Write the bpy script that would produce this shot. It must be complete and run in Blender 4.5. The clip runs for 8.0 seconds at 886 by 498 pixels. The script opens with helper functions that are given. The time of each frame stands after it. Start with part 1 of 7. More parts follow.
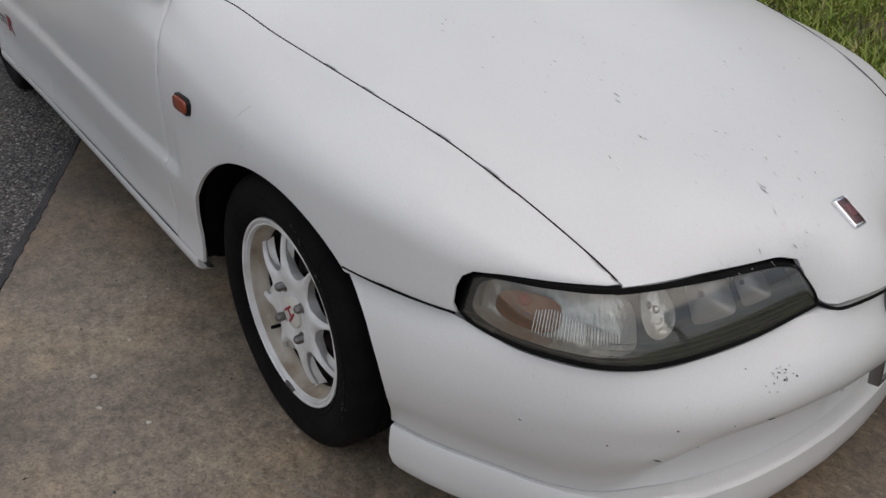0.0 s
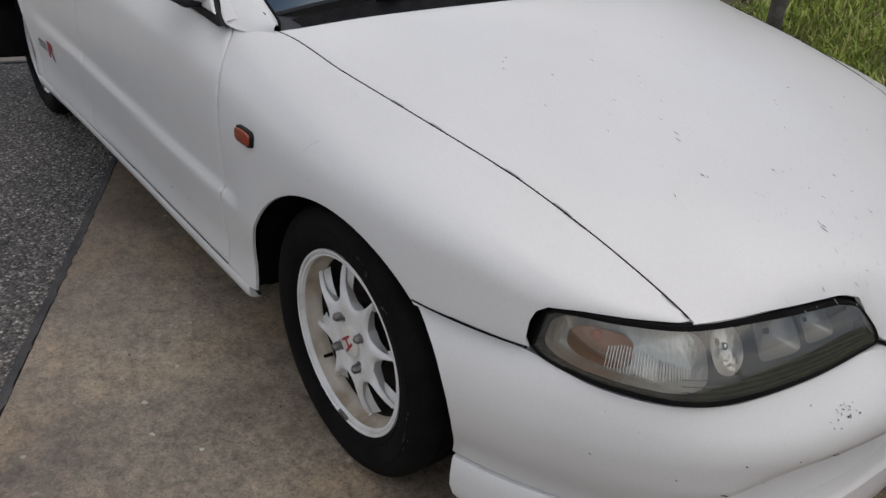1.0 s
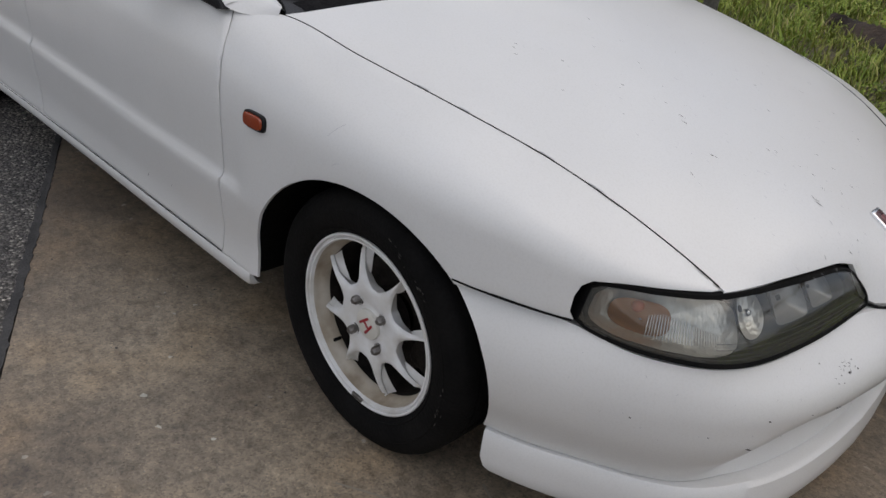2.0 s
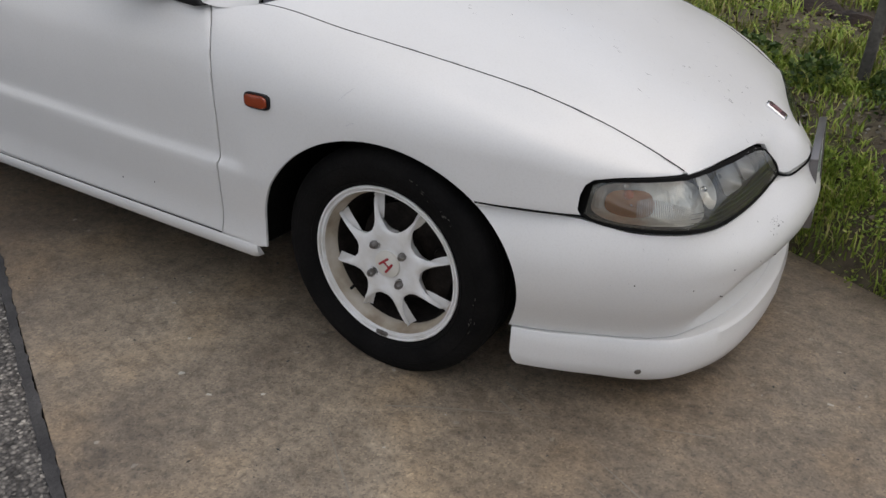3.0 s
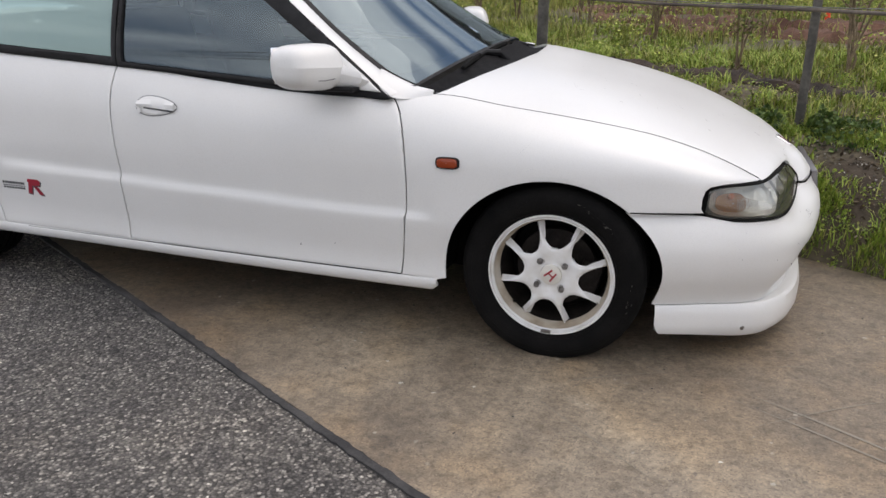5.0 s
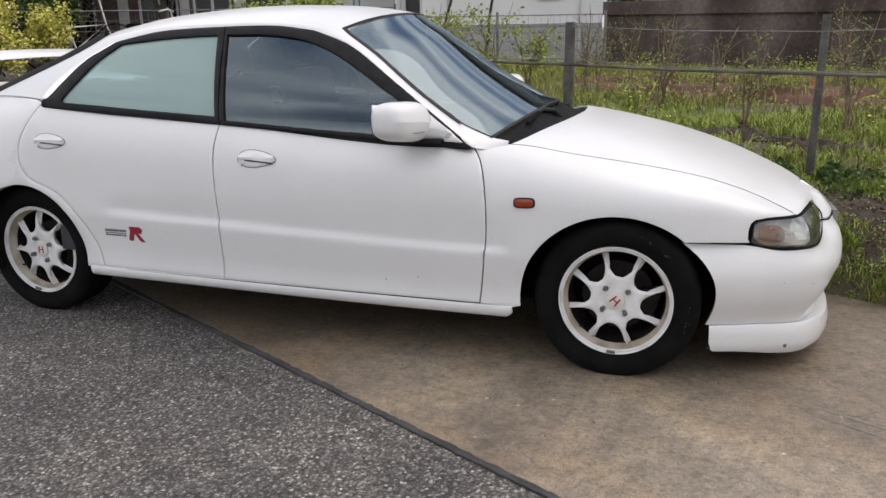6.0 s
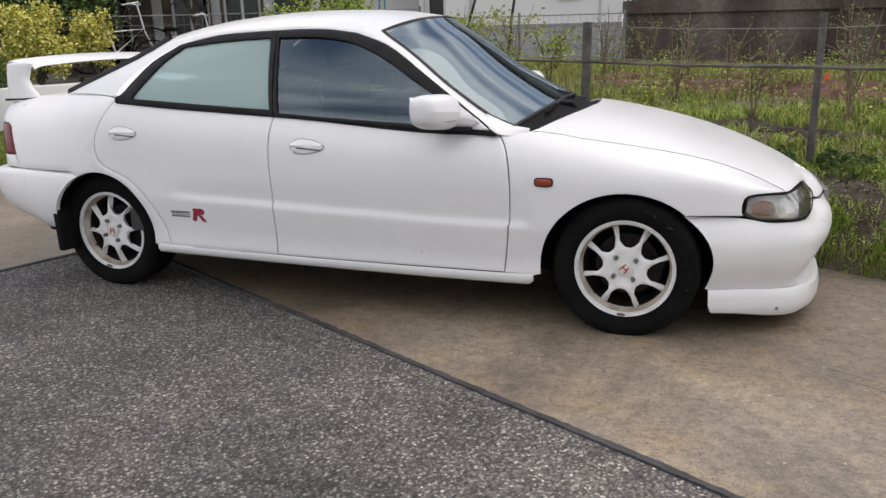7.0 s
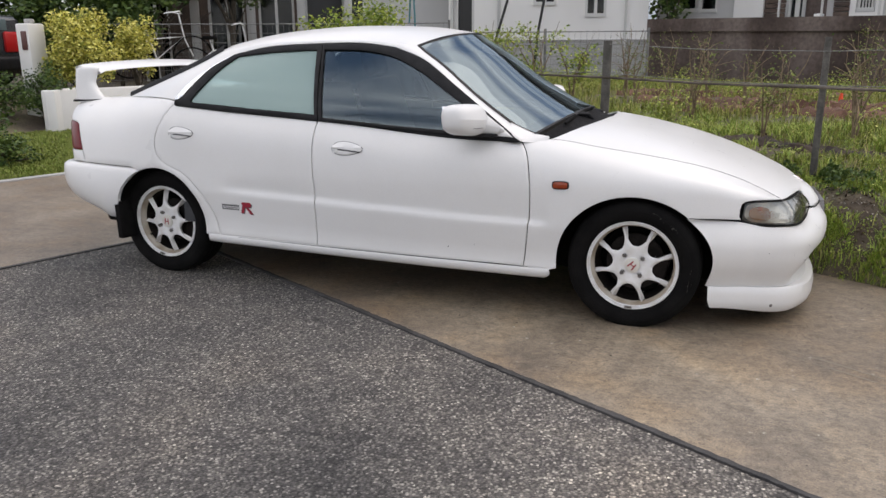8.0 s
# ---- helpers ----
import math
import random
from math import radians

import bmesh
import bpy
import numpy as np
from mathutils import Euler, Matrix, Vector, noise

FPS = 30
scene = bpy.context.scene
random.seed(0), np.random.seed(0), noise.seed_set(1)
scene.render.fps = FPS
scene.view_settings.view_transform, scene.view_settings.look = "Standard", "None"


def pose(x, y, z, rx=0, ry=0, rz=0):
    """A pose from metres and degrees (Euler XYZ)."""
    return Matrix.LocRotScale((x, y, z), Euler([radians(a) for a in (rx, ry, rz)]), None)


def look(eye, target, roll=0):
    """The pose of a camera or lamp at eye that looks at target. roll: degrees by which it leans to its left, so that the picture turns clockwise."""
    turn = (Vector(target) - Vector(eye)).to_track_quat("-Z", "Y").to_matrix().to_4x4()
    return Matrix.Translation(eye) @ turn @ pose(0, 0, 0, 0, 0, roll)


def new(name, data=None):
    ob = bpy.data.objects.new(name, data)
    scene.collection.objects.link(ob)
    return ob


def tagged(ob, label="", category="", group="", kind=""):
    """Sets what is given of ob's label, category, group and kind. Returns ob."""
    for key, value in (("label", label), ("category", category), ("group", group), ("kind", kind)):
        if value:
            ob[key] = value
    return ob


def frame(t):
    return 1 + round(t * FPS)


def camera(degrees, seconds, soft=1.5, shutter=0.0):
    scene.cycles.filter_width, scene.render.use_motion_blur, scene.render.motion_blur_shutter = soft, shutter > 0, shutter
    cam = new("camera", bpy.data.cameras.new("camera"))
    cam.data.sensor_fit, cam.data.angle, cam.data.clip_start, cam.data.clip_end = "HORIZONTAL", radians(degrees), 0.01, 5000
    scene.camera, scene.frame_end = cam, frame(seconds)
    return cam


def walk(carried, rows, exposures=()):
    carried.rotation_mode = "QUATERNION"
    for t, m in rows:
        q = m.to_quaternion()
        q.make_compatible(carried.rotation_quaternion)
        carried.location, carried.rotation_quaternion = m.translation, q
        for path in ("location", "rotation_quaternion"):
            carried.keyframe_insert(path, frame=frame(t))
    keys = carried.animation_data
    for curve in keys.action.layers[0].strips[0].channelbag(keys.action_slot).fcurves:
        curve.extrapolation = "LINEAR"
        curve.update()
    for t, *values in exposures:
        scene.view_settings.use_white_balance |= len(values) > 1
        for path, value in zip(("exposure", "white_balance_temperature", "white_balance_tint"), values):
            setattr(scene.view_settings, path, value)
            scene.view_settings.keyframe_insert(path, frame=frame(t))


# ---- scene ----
cam = camera(59.2, 8.0)
PATH = [
    (0, (1.216, -1.356, 1.234), (-0.13, -0.281, 0.218), 2.8),
    (0.5, (1.193, -1.39, 1.25), (-0.168, -0.323, 0.246), 2.9),
    (1, (1.152, -1.459, 1.261), (-0.216, -0.368, 0.292), 3.4),
    (2.5, (0.971, -1.864, 1.244), (-0.051, -0.456, 0.258), 5.7),
    (3, (0.929, -2.118, 1.238), (0.053, -0.602, 0.271), 2.4),
    (3.5, (0.797, -2.351, 1.234), (0.059, -0.736, 0.314), 2.0),
    (4, (0.633, -2.558, 1.231), (0.057, -0.868, 0.33), 1.5),
    (4.5, (0.558, -2.814, 1.234), (-0.004, -1.071, 0.43), 0.5),
    (5, (0.45, -3.063, 1.263), (-0.178, -1.303, 0.55), -0.5),
    (6.5, (0.218, -3.71, 1.24), (-0.381, -1.87, 0.735), -1.2),
    (7, (0.351, -3.901, 1.25), (-0.31, -2.092, 0.711), -1.5),
    (7.5, (0.397, -4.075, 1.263), (-0.299, -2.265, 0.776), -1.5),
    (8, (0.457, -4.247, 1.267), (-0.257, -2.449, 0.757), -0.3),
]
walk(cam, [(t, look(eye, target, roll)) for t, eye, target, roll in PATH],
     [(0.0, -0.11, 6980, 13), (1.0, -0.10, 6980, 13), (2.5, -0.07, 6970, 13), (3.0, 0.11, 7060, 13), (3.5, 0.36, 7110, 13), (4.5, 0.55, 7160, 14), (8.0, 0.61, 7160, 15)])
from mathutils import geometry

# ---- light ----
world = bpy.data.worlds.new("overcast_sky")
scene.world = world
world.use_nodes = True
wn, wl = world.node_tree.nodes, world.node_tree.links
wbg = wn["Background"]
sky = wn.new("ShaderNodeTexSky")
sky.sky_type = "NISHITA"
sky.sun_disc = False
sky.sun_elevation, sky.sun_rotation = radians(60), radians(58)
sky.air_density, sky.dust_density = 1.0, 2.0
wco = wn.new("ShaderNodeTexCoord")
wmap = wn.new("ShaderNodeMapping")
wmap.inputs["Location"].default_value = (0.35, 0.0, 0.2)
wmap.inputs["Scale"].default_value = (1.3, 1.3, 5.2)
wnoise = wn.new("ShaderNodeTexNoise")
wnoise.inputs["Scale"].default_value, wnoise.inputs["Detail"].default_value = 1.9, 5.0
wnoise.inputs["Distortion"].default_value = 0.5
wramp = wn.new("ShaderNodeValToRGB")
wramp.color_ramp.elements[0].position, wramp.color_ramp.elements[1].position = 0.35, 0.69
wramp.color_ramp.elements[0].color, wramp.color_ramp.elements[1].color = (0.0, 0.0, 0.0, 1), (1, 1, 1, 1)
wmix = wn.new("ShaderNodeMix")
wmix.data_type = "RGBA"
wl.new(wco.outputs["Generated"], wmap.inputs["Vector"])
wl.new(wmap.outputs["Vector"], wnoise.inputs["Vector"])
wl.new(wnoise.outputs["Fac"], wramp.inputs["Fac"])
wl.new(wramp.outputs["Color"], wmix.inputs["Factor"])
wgrey = wn.new("ShaderNodeMix")
wgrey.data_type = "RGBA"
wgrey.inputs["Factor"].default_value = 0.55
wl.new(sky.outputs["Color"], wgrey.inputs["A"])
wgrey.inputs["B"].default_value = (2.2, 3.5, 5.6, 1)
wl.new(wgrey.outputs["Result"], wmix.inputs["A"])
wmix.inputs["B"].default_value = (12.6, 12.9, 13.4, 1)
# an overcast sky is brightest overhead
wsep, wlift, wshade = wn.new("ShaderNodeSeparateXYZ"), wn.new("ShaderNodeMapRange"), wn.new("ShaderNodeMix")
wlift.inputs["To Min"].default_value, wlift.inputs["To Max"].default_value = 0.67, 1.06
wshade.data_type, wshade.blend_type = "RGBA", "MULTIPLY"
wshade.inputs["Factor"].default_value = 1.0
wl.new(wco.outputs["Generated"], wsep.inputs["Vector"])
wl.new(wsep.outputs["Z"], wlift.inputs["Value"])
wl.new(wmix.outputs["Result"], wshade.inputs["A"])
wl.new(wlift.outputs["Result"], wshade.inputs["B"])
wl.new(wshade.outputs["Result"], wbg.inputs["Color"])
wbg.inputs["Strength"].default_value = 0.115
sun = new("sun", bpy.data.lights.new("sun", "SUN"))
sun.data.energy, sun.data.angle, sun.data.color = 0.6, radians(60), (1.0, 0.93, 0.84)
sun.matrix_world = look((4.0, 2.4, 8.0), (0, 0, 0))


# ---- materials ----
def material(name, colour, rough=0.5, metal=0.0, coat=0.0, spec=0.5):
    m = bpy.data.materials.new(name)
    m.use_nodes = True
    b = m.node_tree.nodes["Principled BSDF"]
    b.inputs["Base Color"].default_value = (*colour, 1)
    b.inputs["Roughness"].default_value, b.inputs["Metallic"].default_value = rough, metal
    b.inputs["Coat Weight"].default_value, b.inputs["Coat Roughness"].default_value = coat, 0.12
    b.inputs["Specular IOR Level"].default_value = spec
    return m


def tex(m, kind="Noise", scale=5.0, detail=4.0, coords="Object", stretch=(1, 1, 1)):
    """A texture node in metres, and its factor output."""
    n, l = m.node_tree.nodes, m.node_tree.links
    c = n.new("ShaderNodeTexCoord")
    mp = n.new("ShaderNodeMapping")
    mp.inputs["Scale"].default_value = stretch
    t = n.new("ShaderNodeTex" + kind)
    t.inputs["Scale"].default_value = scale
    if kind == "Noise":
        t.inputs["Detail"].default_value = detail
    l.new(c.outputs[coords], mp.inputs["Vector"])
    l.new(mp.outputs["Vector"], t.inputs["Vector"])
    return t


def ramp(m, source, stops):
    r = m.node_tree.nodes.new("ShaderNodeValToRGB")
    e = r.color_ramp.elements
    while len(e) < len(stops):
        e.new(0.5)
    for el, (p, c) in zip(e, stops):
        el.position, el.color = p, (*c, 1)
    m.node_tree.links.new(source, r.inputs["Fac"])
    return r.outputs["Color"]


def blend(m, fac, a, b, mode="MIX"):
    x = m.node_tree.nodes.new("ShaderNodeMix")
    x.data_type, x.blend_type = "RGBA", mode
    for key, v in (("Factor", fac), ("A", a), ("B", b)):
        if isinstance(v, (int, float)):
            x.inputs[key].default_value = v
        elif isinstance(v, tuple):
            x.inputs[key].default_value = (*v, 1)
        else:
            m.node_tree.links.new(v, x.inputs[key])
    return x.outputs["Result"]


def paint(m, colour=None, rough=None, height=None, strength=0.3, distance=0.01):
    b, l = m.node_tree.nodes["Principled BSDF"], m.node_tree.links
    if colour is not None:
        l.new(colour, b.inputs["Base Color"])
    if rough is not None:
        l.new(rough, b.inputs["Roughness"])
    if height is not None:
        u = m.node_tree.nodes.new("ShaderNodeBump")
        u.inputs["Strength"].default_value, u.inputs["Distance"].default_value = strength, distance
        l.new(height, u.inputs["Height"])
        l.new(u.outputs["Normal"], b.inputs["Normal"])
    return m


def mottled(name, dark, light, scale=6.0, rough=0.7, bump=0.2, fine=60.0, metal=0.0, spec=0.5):
    """A surface that varies at two scales."""
    m = material(name, light, rough, metal, spec=spec)
    big, small = tex(m, scale=scale, detail=3), tex(m, scale=fine, detail=5)
    c = ramp(m, big.outputs["Fac"], [(0.35, dark), (0.65, light)])
    s = ramp(m, small.outputs["Fac"], [(0.3, (0.72, 0.72, 0.72)), (0.7, (1.15, 1.15, 1.15))])
    return paint(m, blend(m, 1.0, c, s, "MULTIPLY"), height=small.outputs["Fac"], strength=bump)


def glassy(name, tint=(0.8, 0.9, 0.88), see=0.85, rough=0.0, base=0.06, film=None, cover=0.6, sheen=(0.74, 0.90, 1.0)):
    """Thin window glass: tinted see-through with a mirror layer that grows at grazing angles."""
    m = bpy.data.materials.new(name)
    m.use_nodes = True
    n, l = m.node_tree.nodes, m.node_tree.links
    n.remove(n["Principled BSDF"])
    t, g, x, f = n.new("ShaderNodeBsdfTransparent"), n.new("ShaderNodeBsdfGlossy"), n.new("ShaderNodeMixShader"), n.new("ShaderNodeFresnel")
    f.inputs["IOR"].default_value = 1.0 + base * 9
    t.inputs["Color"].default_value = (*[see * c for c in tint], 1)
    g.inputs["Roughness"].default_value = rough
    g.inputs["Color"].default_value = (*sheen, 1)
    l.new(f.outputs["Fac"], x.inputs["Fac"])
    under = t.outputs["BSDF"]
    if film:
        d, y = n.new("ShaderNodeBsdfDiffuse"), n.new("ShaderNodeMixShader")
        d.inputs["Color"].default_value = (*film, 1)
        y.inputs["Fac"].default_value = cover
        l.new(under, y.inputs[1])
        l.new(d.outputs["BSDF"], y.inputs[2])
        under = y.outputs["Shader"]
    l.new(under, x.inputs[1])
    l.new(g.outputs["BSDF"], x.inputs[2])
    l.new(x.outputs["Shader"], n["Material Output"].inputs["Surface"])
    return m


# White car paint with a faint film of dust.
M_WHITE = material("white_paint", (0.72, 0.72, 0.71), 0.34, 0, 0.4)
M_WHITE.node_tree.nodes["Principled BSDF"].inputs["Coat Roughness"].default_value = 0.20
_d = tex(M_WHITE, scale=3.0, detail=5)
_f = tex(M_WHITE, scale=240.0, detail=2)
paint(M_WHITE, blend(M_WHITE, 1.0, ramp(M_WHITE, _d.outputs["Fac"], [(0.3, (0.695, 0.692, 0.678)), (0.7, (0.730, 0.729, 0.718))]),
                     ramp(M_WHITE, _f.outputs["Fac"], [(0.25, (0.955, 0.953, 0.948)), (0.55, (1, 1, 1))]), "MULTIPLY"),
      ramp(M_WHITE, _d.outputs["Fac"], [(0.3, (0.36, 0.36, 0.36)), (0.75, (0.26, 0.26, 0.26))]))
M_BLACKTRIM = mottled("black_trim", (0.008, 0.008, 0.009), (0.015, 0.015, 0.016), 20, 0.5, 0.1, 300, spec=0.2)
M_RUBBER = mottled("black_rubber", (0.004, 0.004, 0.004), (0.0085, 0.008, 0.0078), 9, 0.85, 0.25, 160, spec=0.12)
M_SCUTTLE = mottled("scuttle_plastic", (0.010, 0.010, 0.011), (0.018, 0.018, 0.019), 25, 0.7, 0.2, 200, spec=0.06)
M_UNDER = mottled("underbody_black", (0.004, 0.004, 0.004), (0.008, 0.008, 0.007), 9, 0.95, 0.3, 90, spec=0.08)
M_CHROME = material("chrome", (0.86, 0.86, 0.87), 0.2, 1.0)
M_CAPPLASTIC = material("cap_plastic", (0.66, 0.64, 0.58), 0.45)
M_RED = material("red_enamel", (0.34, 0.02, 0.03), 0.35)
M_DARKRED = material("dark_red_film", (0.30, 0.012, 0.03), 0.45)
M_GREYFILM = material("grey_film", (0.065, 0.065, 0.072), 0.5)
M_STEEL = mottled("worn_steel", (0.14, 0.13, 0.12), (0.30, 0.29, 0.28), 30, 0.35, 0.2, 200, metal=0.9)
M_DISC = mottled("brake_iron", (0.012, 0.009, 0.008), (0.028, 0.023, 0.020), 25, 0.75, 0.2, 160, spec=0.2)
M_CHIP = material("chipped_primer", (0.06, 0.058, 0.055), 0.8)
M_SCRATCH = material("scratch_grey", (0.52, 0.52, 0.53), 0.7)
M_GASKET = material("grey_gasket", (0.17, 0.17, 0.175), 0.6)
M_GLASS = glassy("window_glass", (0.50, 0.62, 0.62), 0.75, base=0.11)
M_HOUSEGLASS = glassy("house_glass", (0.6, 0.66, 0.64), 0.7, base=0.045, sheen=(1, 1, 1))
# the film colour paints a pale green reflection onto this glass
M_REARGLASS = glassy("rear_side_glass", (0.62, 0.80, 0.76), 0.85, base=0.07, film=(0.36, 0.49, 0.45))
M_SCREEN = glassy("windscreen_glass", (0.50, 0.60, 0.61), 0.55, base=0.15)
# its film colour holds the lens's haze and, painted in, the sky's reflection
M_LENS = glassy("lamp_lens", (0.86, 0.87, 0.84), 0.9, 0.05, base=0.080, film=(0.42, 0.42, 0.38), cover=0.10, sheen=(1, 0.98, 0.94))
M_BEZEL = mottled("lamp_bezel", (0.014, 0.0145, 0.014), (0.025, 0.025, 0.024), 12, 0.35, 0.03, 90)
M_AMBER = material("amber_plastic", (0.27, 0.036, 0.005), 0.25, coat=0.4)
M_AMBERDARK = material("amber_bulb", (0.34, 0.13, 0.030), 0.3, 0.5)
M_AMBERRED = material("amber_red_bulb", (0.60, 0.13, 0.02), 0.25)
M_REFLECT = material("lamp_reflector", (0.78, 0.78, 0.76), 0.38, 0.95)
M_REFLECTDULL = material("lamp_reflector_dull", (0.36, 0.36, 0.36), 0.42, 0.9)
_d = tex(M_REFLECT, scale=70, detail=2, stretch=(1, 1, 0.25))
paint(M_REFLECT, height=_d.outputs["Fac"], strength=0.5, distance=0.01)
M_TAIL = material("tail_lamp_red", (0.13, 0.005, 0.009), 0.3, coat=0.1, spec=0.25)
M_SEAT = mottled("seat_cloth", (0.014, 0.014, 0.016), (0.03, 0.03, 0.034), 30, 0.9, 0.3, 400)
M_DASH = mottled("dash_vinyl", (0.022, 0.024, 0.028), (0.04, 0.042, 0.048), 15, 0.7, 0.2, 400)
M_LINER = mottled("cabin_lining", (0.05, 0.05, 0.05), (0.08, 0.08, 0.078), 10, 0.9, 0.2, 300)
M_PLATE = material("plate_enamel", (0.70, 0.72, 0.70), 0.35)
M_PLATEFRAME = material("plate_frame", (0.22, 0.21, 0.21), 0.3, 0.7)
M_GREENINK = material("plate_ink", (0.16, 0.20, 0.18), 0.5)
# Wheel paint: white, browned by brake dust towards the barrel.
M_WHEEL = material("wheel_white", (0.72, 0.72, 0.70), 0.35, coat=0.3)
_d = tex(M_WHEEL, scale=22, detail=5)
paint(M_WHEEL, ramp(M_WHEEL, _d.outputs["Fac"], [(0.30, (0.66, 0.645, 0.61)), (0.6, (0.79, 0.79, 0.785))]))
M_BARREL = material("wheel_barrel", (0.45, 0.40, 0.32), 0.5)
_d = tex(M_BARREL, scale=14, detail=6)
paint(M_BARREL, ramp(M_BARREL, _d.outputs["Fac"], [(0.25, (0.19, 0.135, 0.085)), (0.5, (0.42, 0.36, 0.28)), (0.75, (0.56, 0.52, 0.45))]))


# ---- mesh helpers ----
def mesh_of(name, verts, faces, smooth=True, angle=40):
    me = bpy.data.meshes.new(name)
    me.from_pydata([tuple(map(float, v)) for v in verts], [], [tuple(f) for f in faces])
    me.validate()
    bm = bmesh.new()
    bm.from_mesh(me)
    for f in bm.faces:
        f.smooth = smooth
    if smooth:
        for e in bm.edges:
            if len(e.link_faces) == 2 and e.calc_face_angle(0) > radians(angle):
                e.smooth = False
    bm.to_mesh(me)
    bm.free()
    return me


def part(name, me, mat, parent=None, label="", flip_y=False):
    if isinstance(me, tuple):
        me = mesh_of(name, *me)
    me.materials.append(mat)
    ob = new(name, me)
    if parent is not None:
        ob.parent = parent
    if label:
        ob["label"] = label
    return ob


def mirrored(geo):
    v, f = geo
    return [(x, -y, z) for x, y, z in v], [tuple(reversed(q)) for q in f]


def joined(*geos):
    V, F = [], []
    for v, f in geos:
        n = len(V)
        V += [tuple(p) for p in v]
        F += [tuple(i + n for i in q) for q in f]
    return V, F


def moved(geo, m):
    return [tuple(m @ Vector(p)) for p in geo[0]], geo[1]


def bm_geo(bm):
    bm.verts.index_update()
    g = [tuple(v.co) for v in bm.verts], [tuple(v.index for v in f.verts) for f in bm.faces]
    bm.free()
    return g


def box(x0, x1, y0, y1, z0, z1, bevel=0.0, segments=2):
    bm = bmesh.new()
    bmesh.ops.create_cube(bm, size=1)
    for v in bm.verts:
        v.co = ((x0 + x1) / 2 + v.co.x * (x1 - x0), (y0 + y1) / 2 + v.co.y * (y1 - y0), (z0 + z1) / 2 + v.co.z * (z1 - z0))
    if bevel:
        bmesh.ops.bevel(bm, geom=bm.edges[:], offset=bevel, segments=segments, affect="EDGES", profile=0.5)
    return bm_geo(bm)


def tube(points, radius, sides=8, caps=True):
    """A round bar along a polyline; radius may be a list."""
    P = [Vector(p) for p in points]
    R = radius if isinstance(radius, (list, tuple)) else [radius] * len(P)
    V, F = [], []
    for i, p in enumerate(P):
        d = (P[min(i + 1, len(P) - 1)] - P[max(i - 1, 0)]).normalized()
        a = d.cross(Vector((0, 0, 1)) if abs(d.z) < 0.9 else Vector((1, 0, 0))).normalized()
        b = d.cross(a)
        for k in range(sides):
            w = 2 * math.pi * k / sides
            V.append(tuple(p + R[i] * (math.cos(w) * a + math.sin(w) * b)))
    for i in range(len(P) - 1):
        for k in range(sides):
            j = (k + 1) % sides
            F.append((i * sides + k, i * sides + j, (i + 1) * sides + j, (i + 1) * sides + k))
    if caps:
        F += [tuple(range(sides - 1, -1, -1)), tuple(range((len(P) - 1) * sides, len(P) * sides))]
    return V, F


def lathe(profile, steps=72, closed=False):
    """Revolves (radius, depth) rows about the y axis."""
    V, F, n = [], [], len(profile)
    for k in range(steps):
        w = 2 * math.pi * k / steps
        V += [(r * math.cos(w), d, r * math.sin(w)) for r, d in profile]
    for k in range(steps):
        for i in range(n if closed else n - 1):
            j = (i + 1) % n
            a, b = k * n, ((k + 1) % steps) * n
            F.append((a + i, b + i, b + j, a + j))
    return V, F


def curve(xs, ys):
    """A smooth monotone curve through a few knots (extended flat)."""
    xs, ys = np.array(xs, float), np.array(ys, float)
    h, d = np.diff(xs), np.diff(ys) / np.diff(xs)
    m = np.zeros(len(xs))
    m[0], m[-1] = d[0], d[-1]
    for i in range(1, len(xs) - 1):
        if d[i - 1] * d[i] > 0:
            w1, w2 = 2 * h[i] + h[i - 1], h[i] + 2 * h[i - 1]
            m[i] = (w1 + w2) / (w1 / d[i - 1] + w2 / d[i])

    def at(x):
        x = min(max(x, xs[0]), xs[-1])
        i = min(max(int(np.searchsorted(xs, x)) - 1, 0), len(xs) - 2)
        t = (x - xs[i]) / h[i]
        return float((2 * t**3 - 3 * t * t + 1) * ys[i] + (t**3 - 2 * t * t + t) * h[i] * m[i] + (3 * t * t - 2 * t**3) * ys[i + 1] + (t**3 - t * t) * h[i] * m[i + 1])
    return at


def spline(points, count):
    """A smooth line through 2D or 3D knots, evenly spaced."""
    P = np.array(points, float)
    if len(P) > 2:
        E = np.vstack([2 * P[0] - P[1], P, 2 * P[-1] - P[-2]])
        out = []
        for i in range(len(P) - 1):
            p0, p1, p2, p3 = E[i:i + 4]
            for t in np.linspace(0, 1, 24, endpoint=False):
                out.append(0.5 * (2 * p1 + (p2 - p0) * t + (2 * p0 - 5 * p1 + 4 * p2 - p3) * t * t + (3 * p1 - p0 - 3 * p2 + p3) * t**3))
        P = np.vstack([out, P[-1]])
    L = np.r_[0, np.cumsum(np.linalg.norm(np.diff(P, axis=0), axis=1))]
    s = np.linspace(0, L[-1], count)
    return np.stack([np.interp(s, L, P[:, k]) for k in range(P.shape[1])], 1)


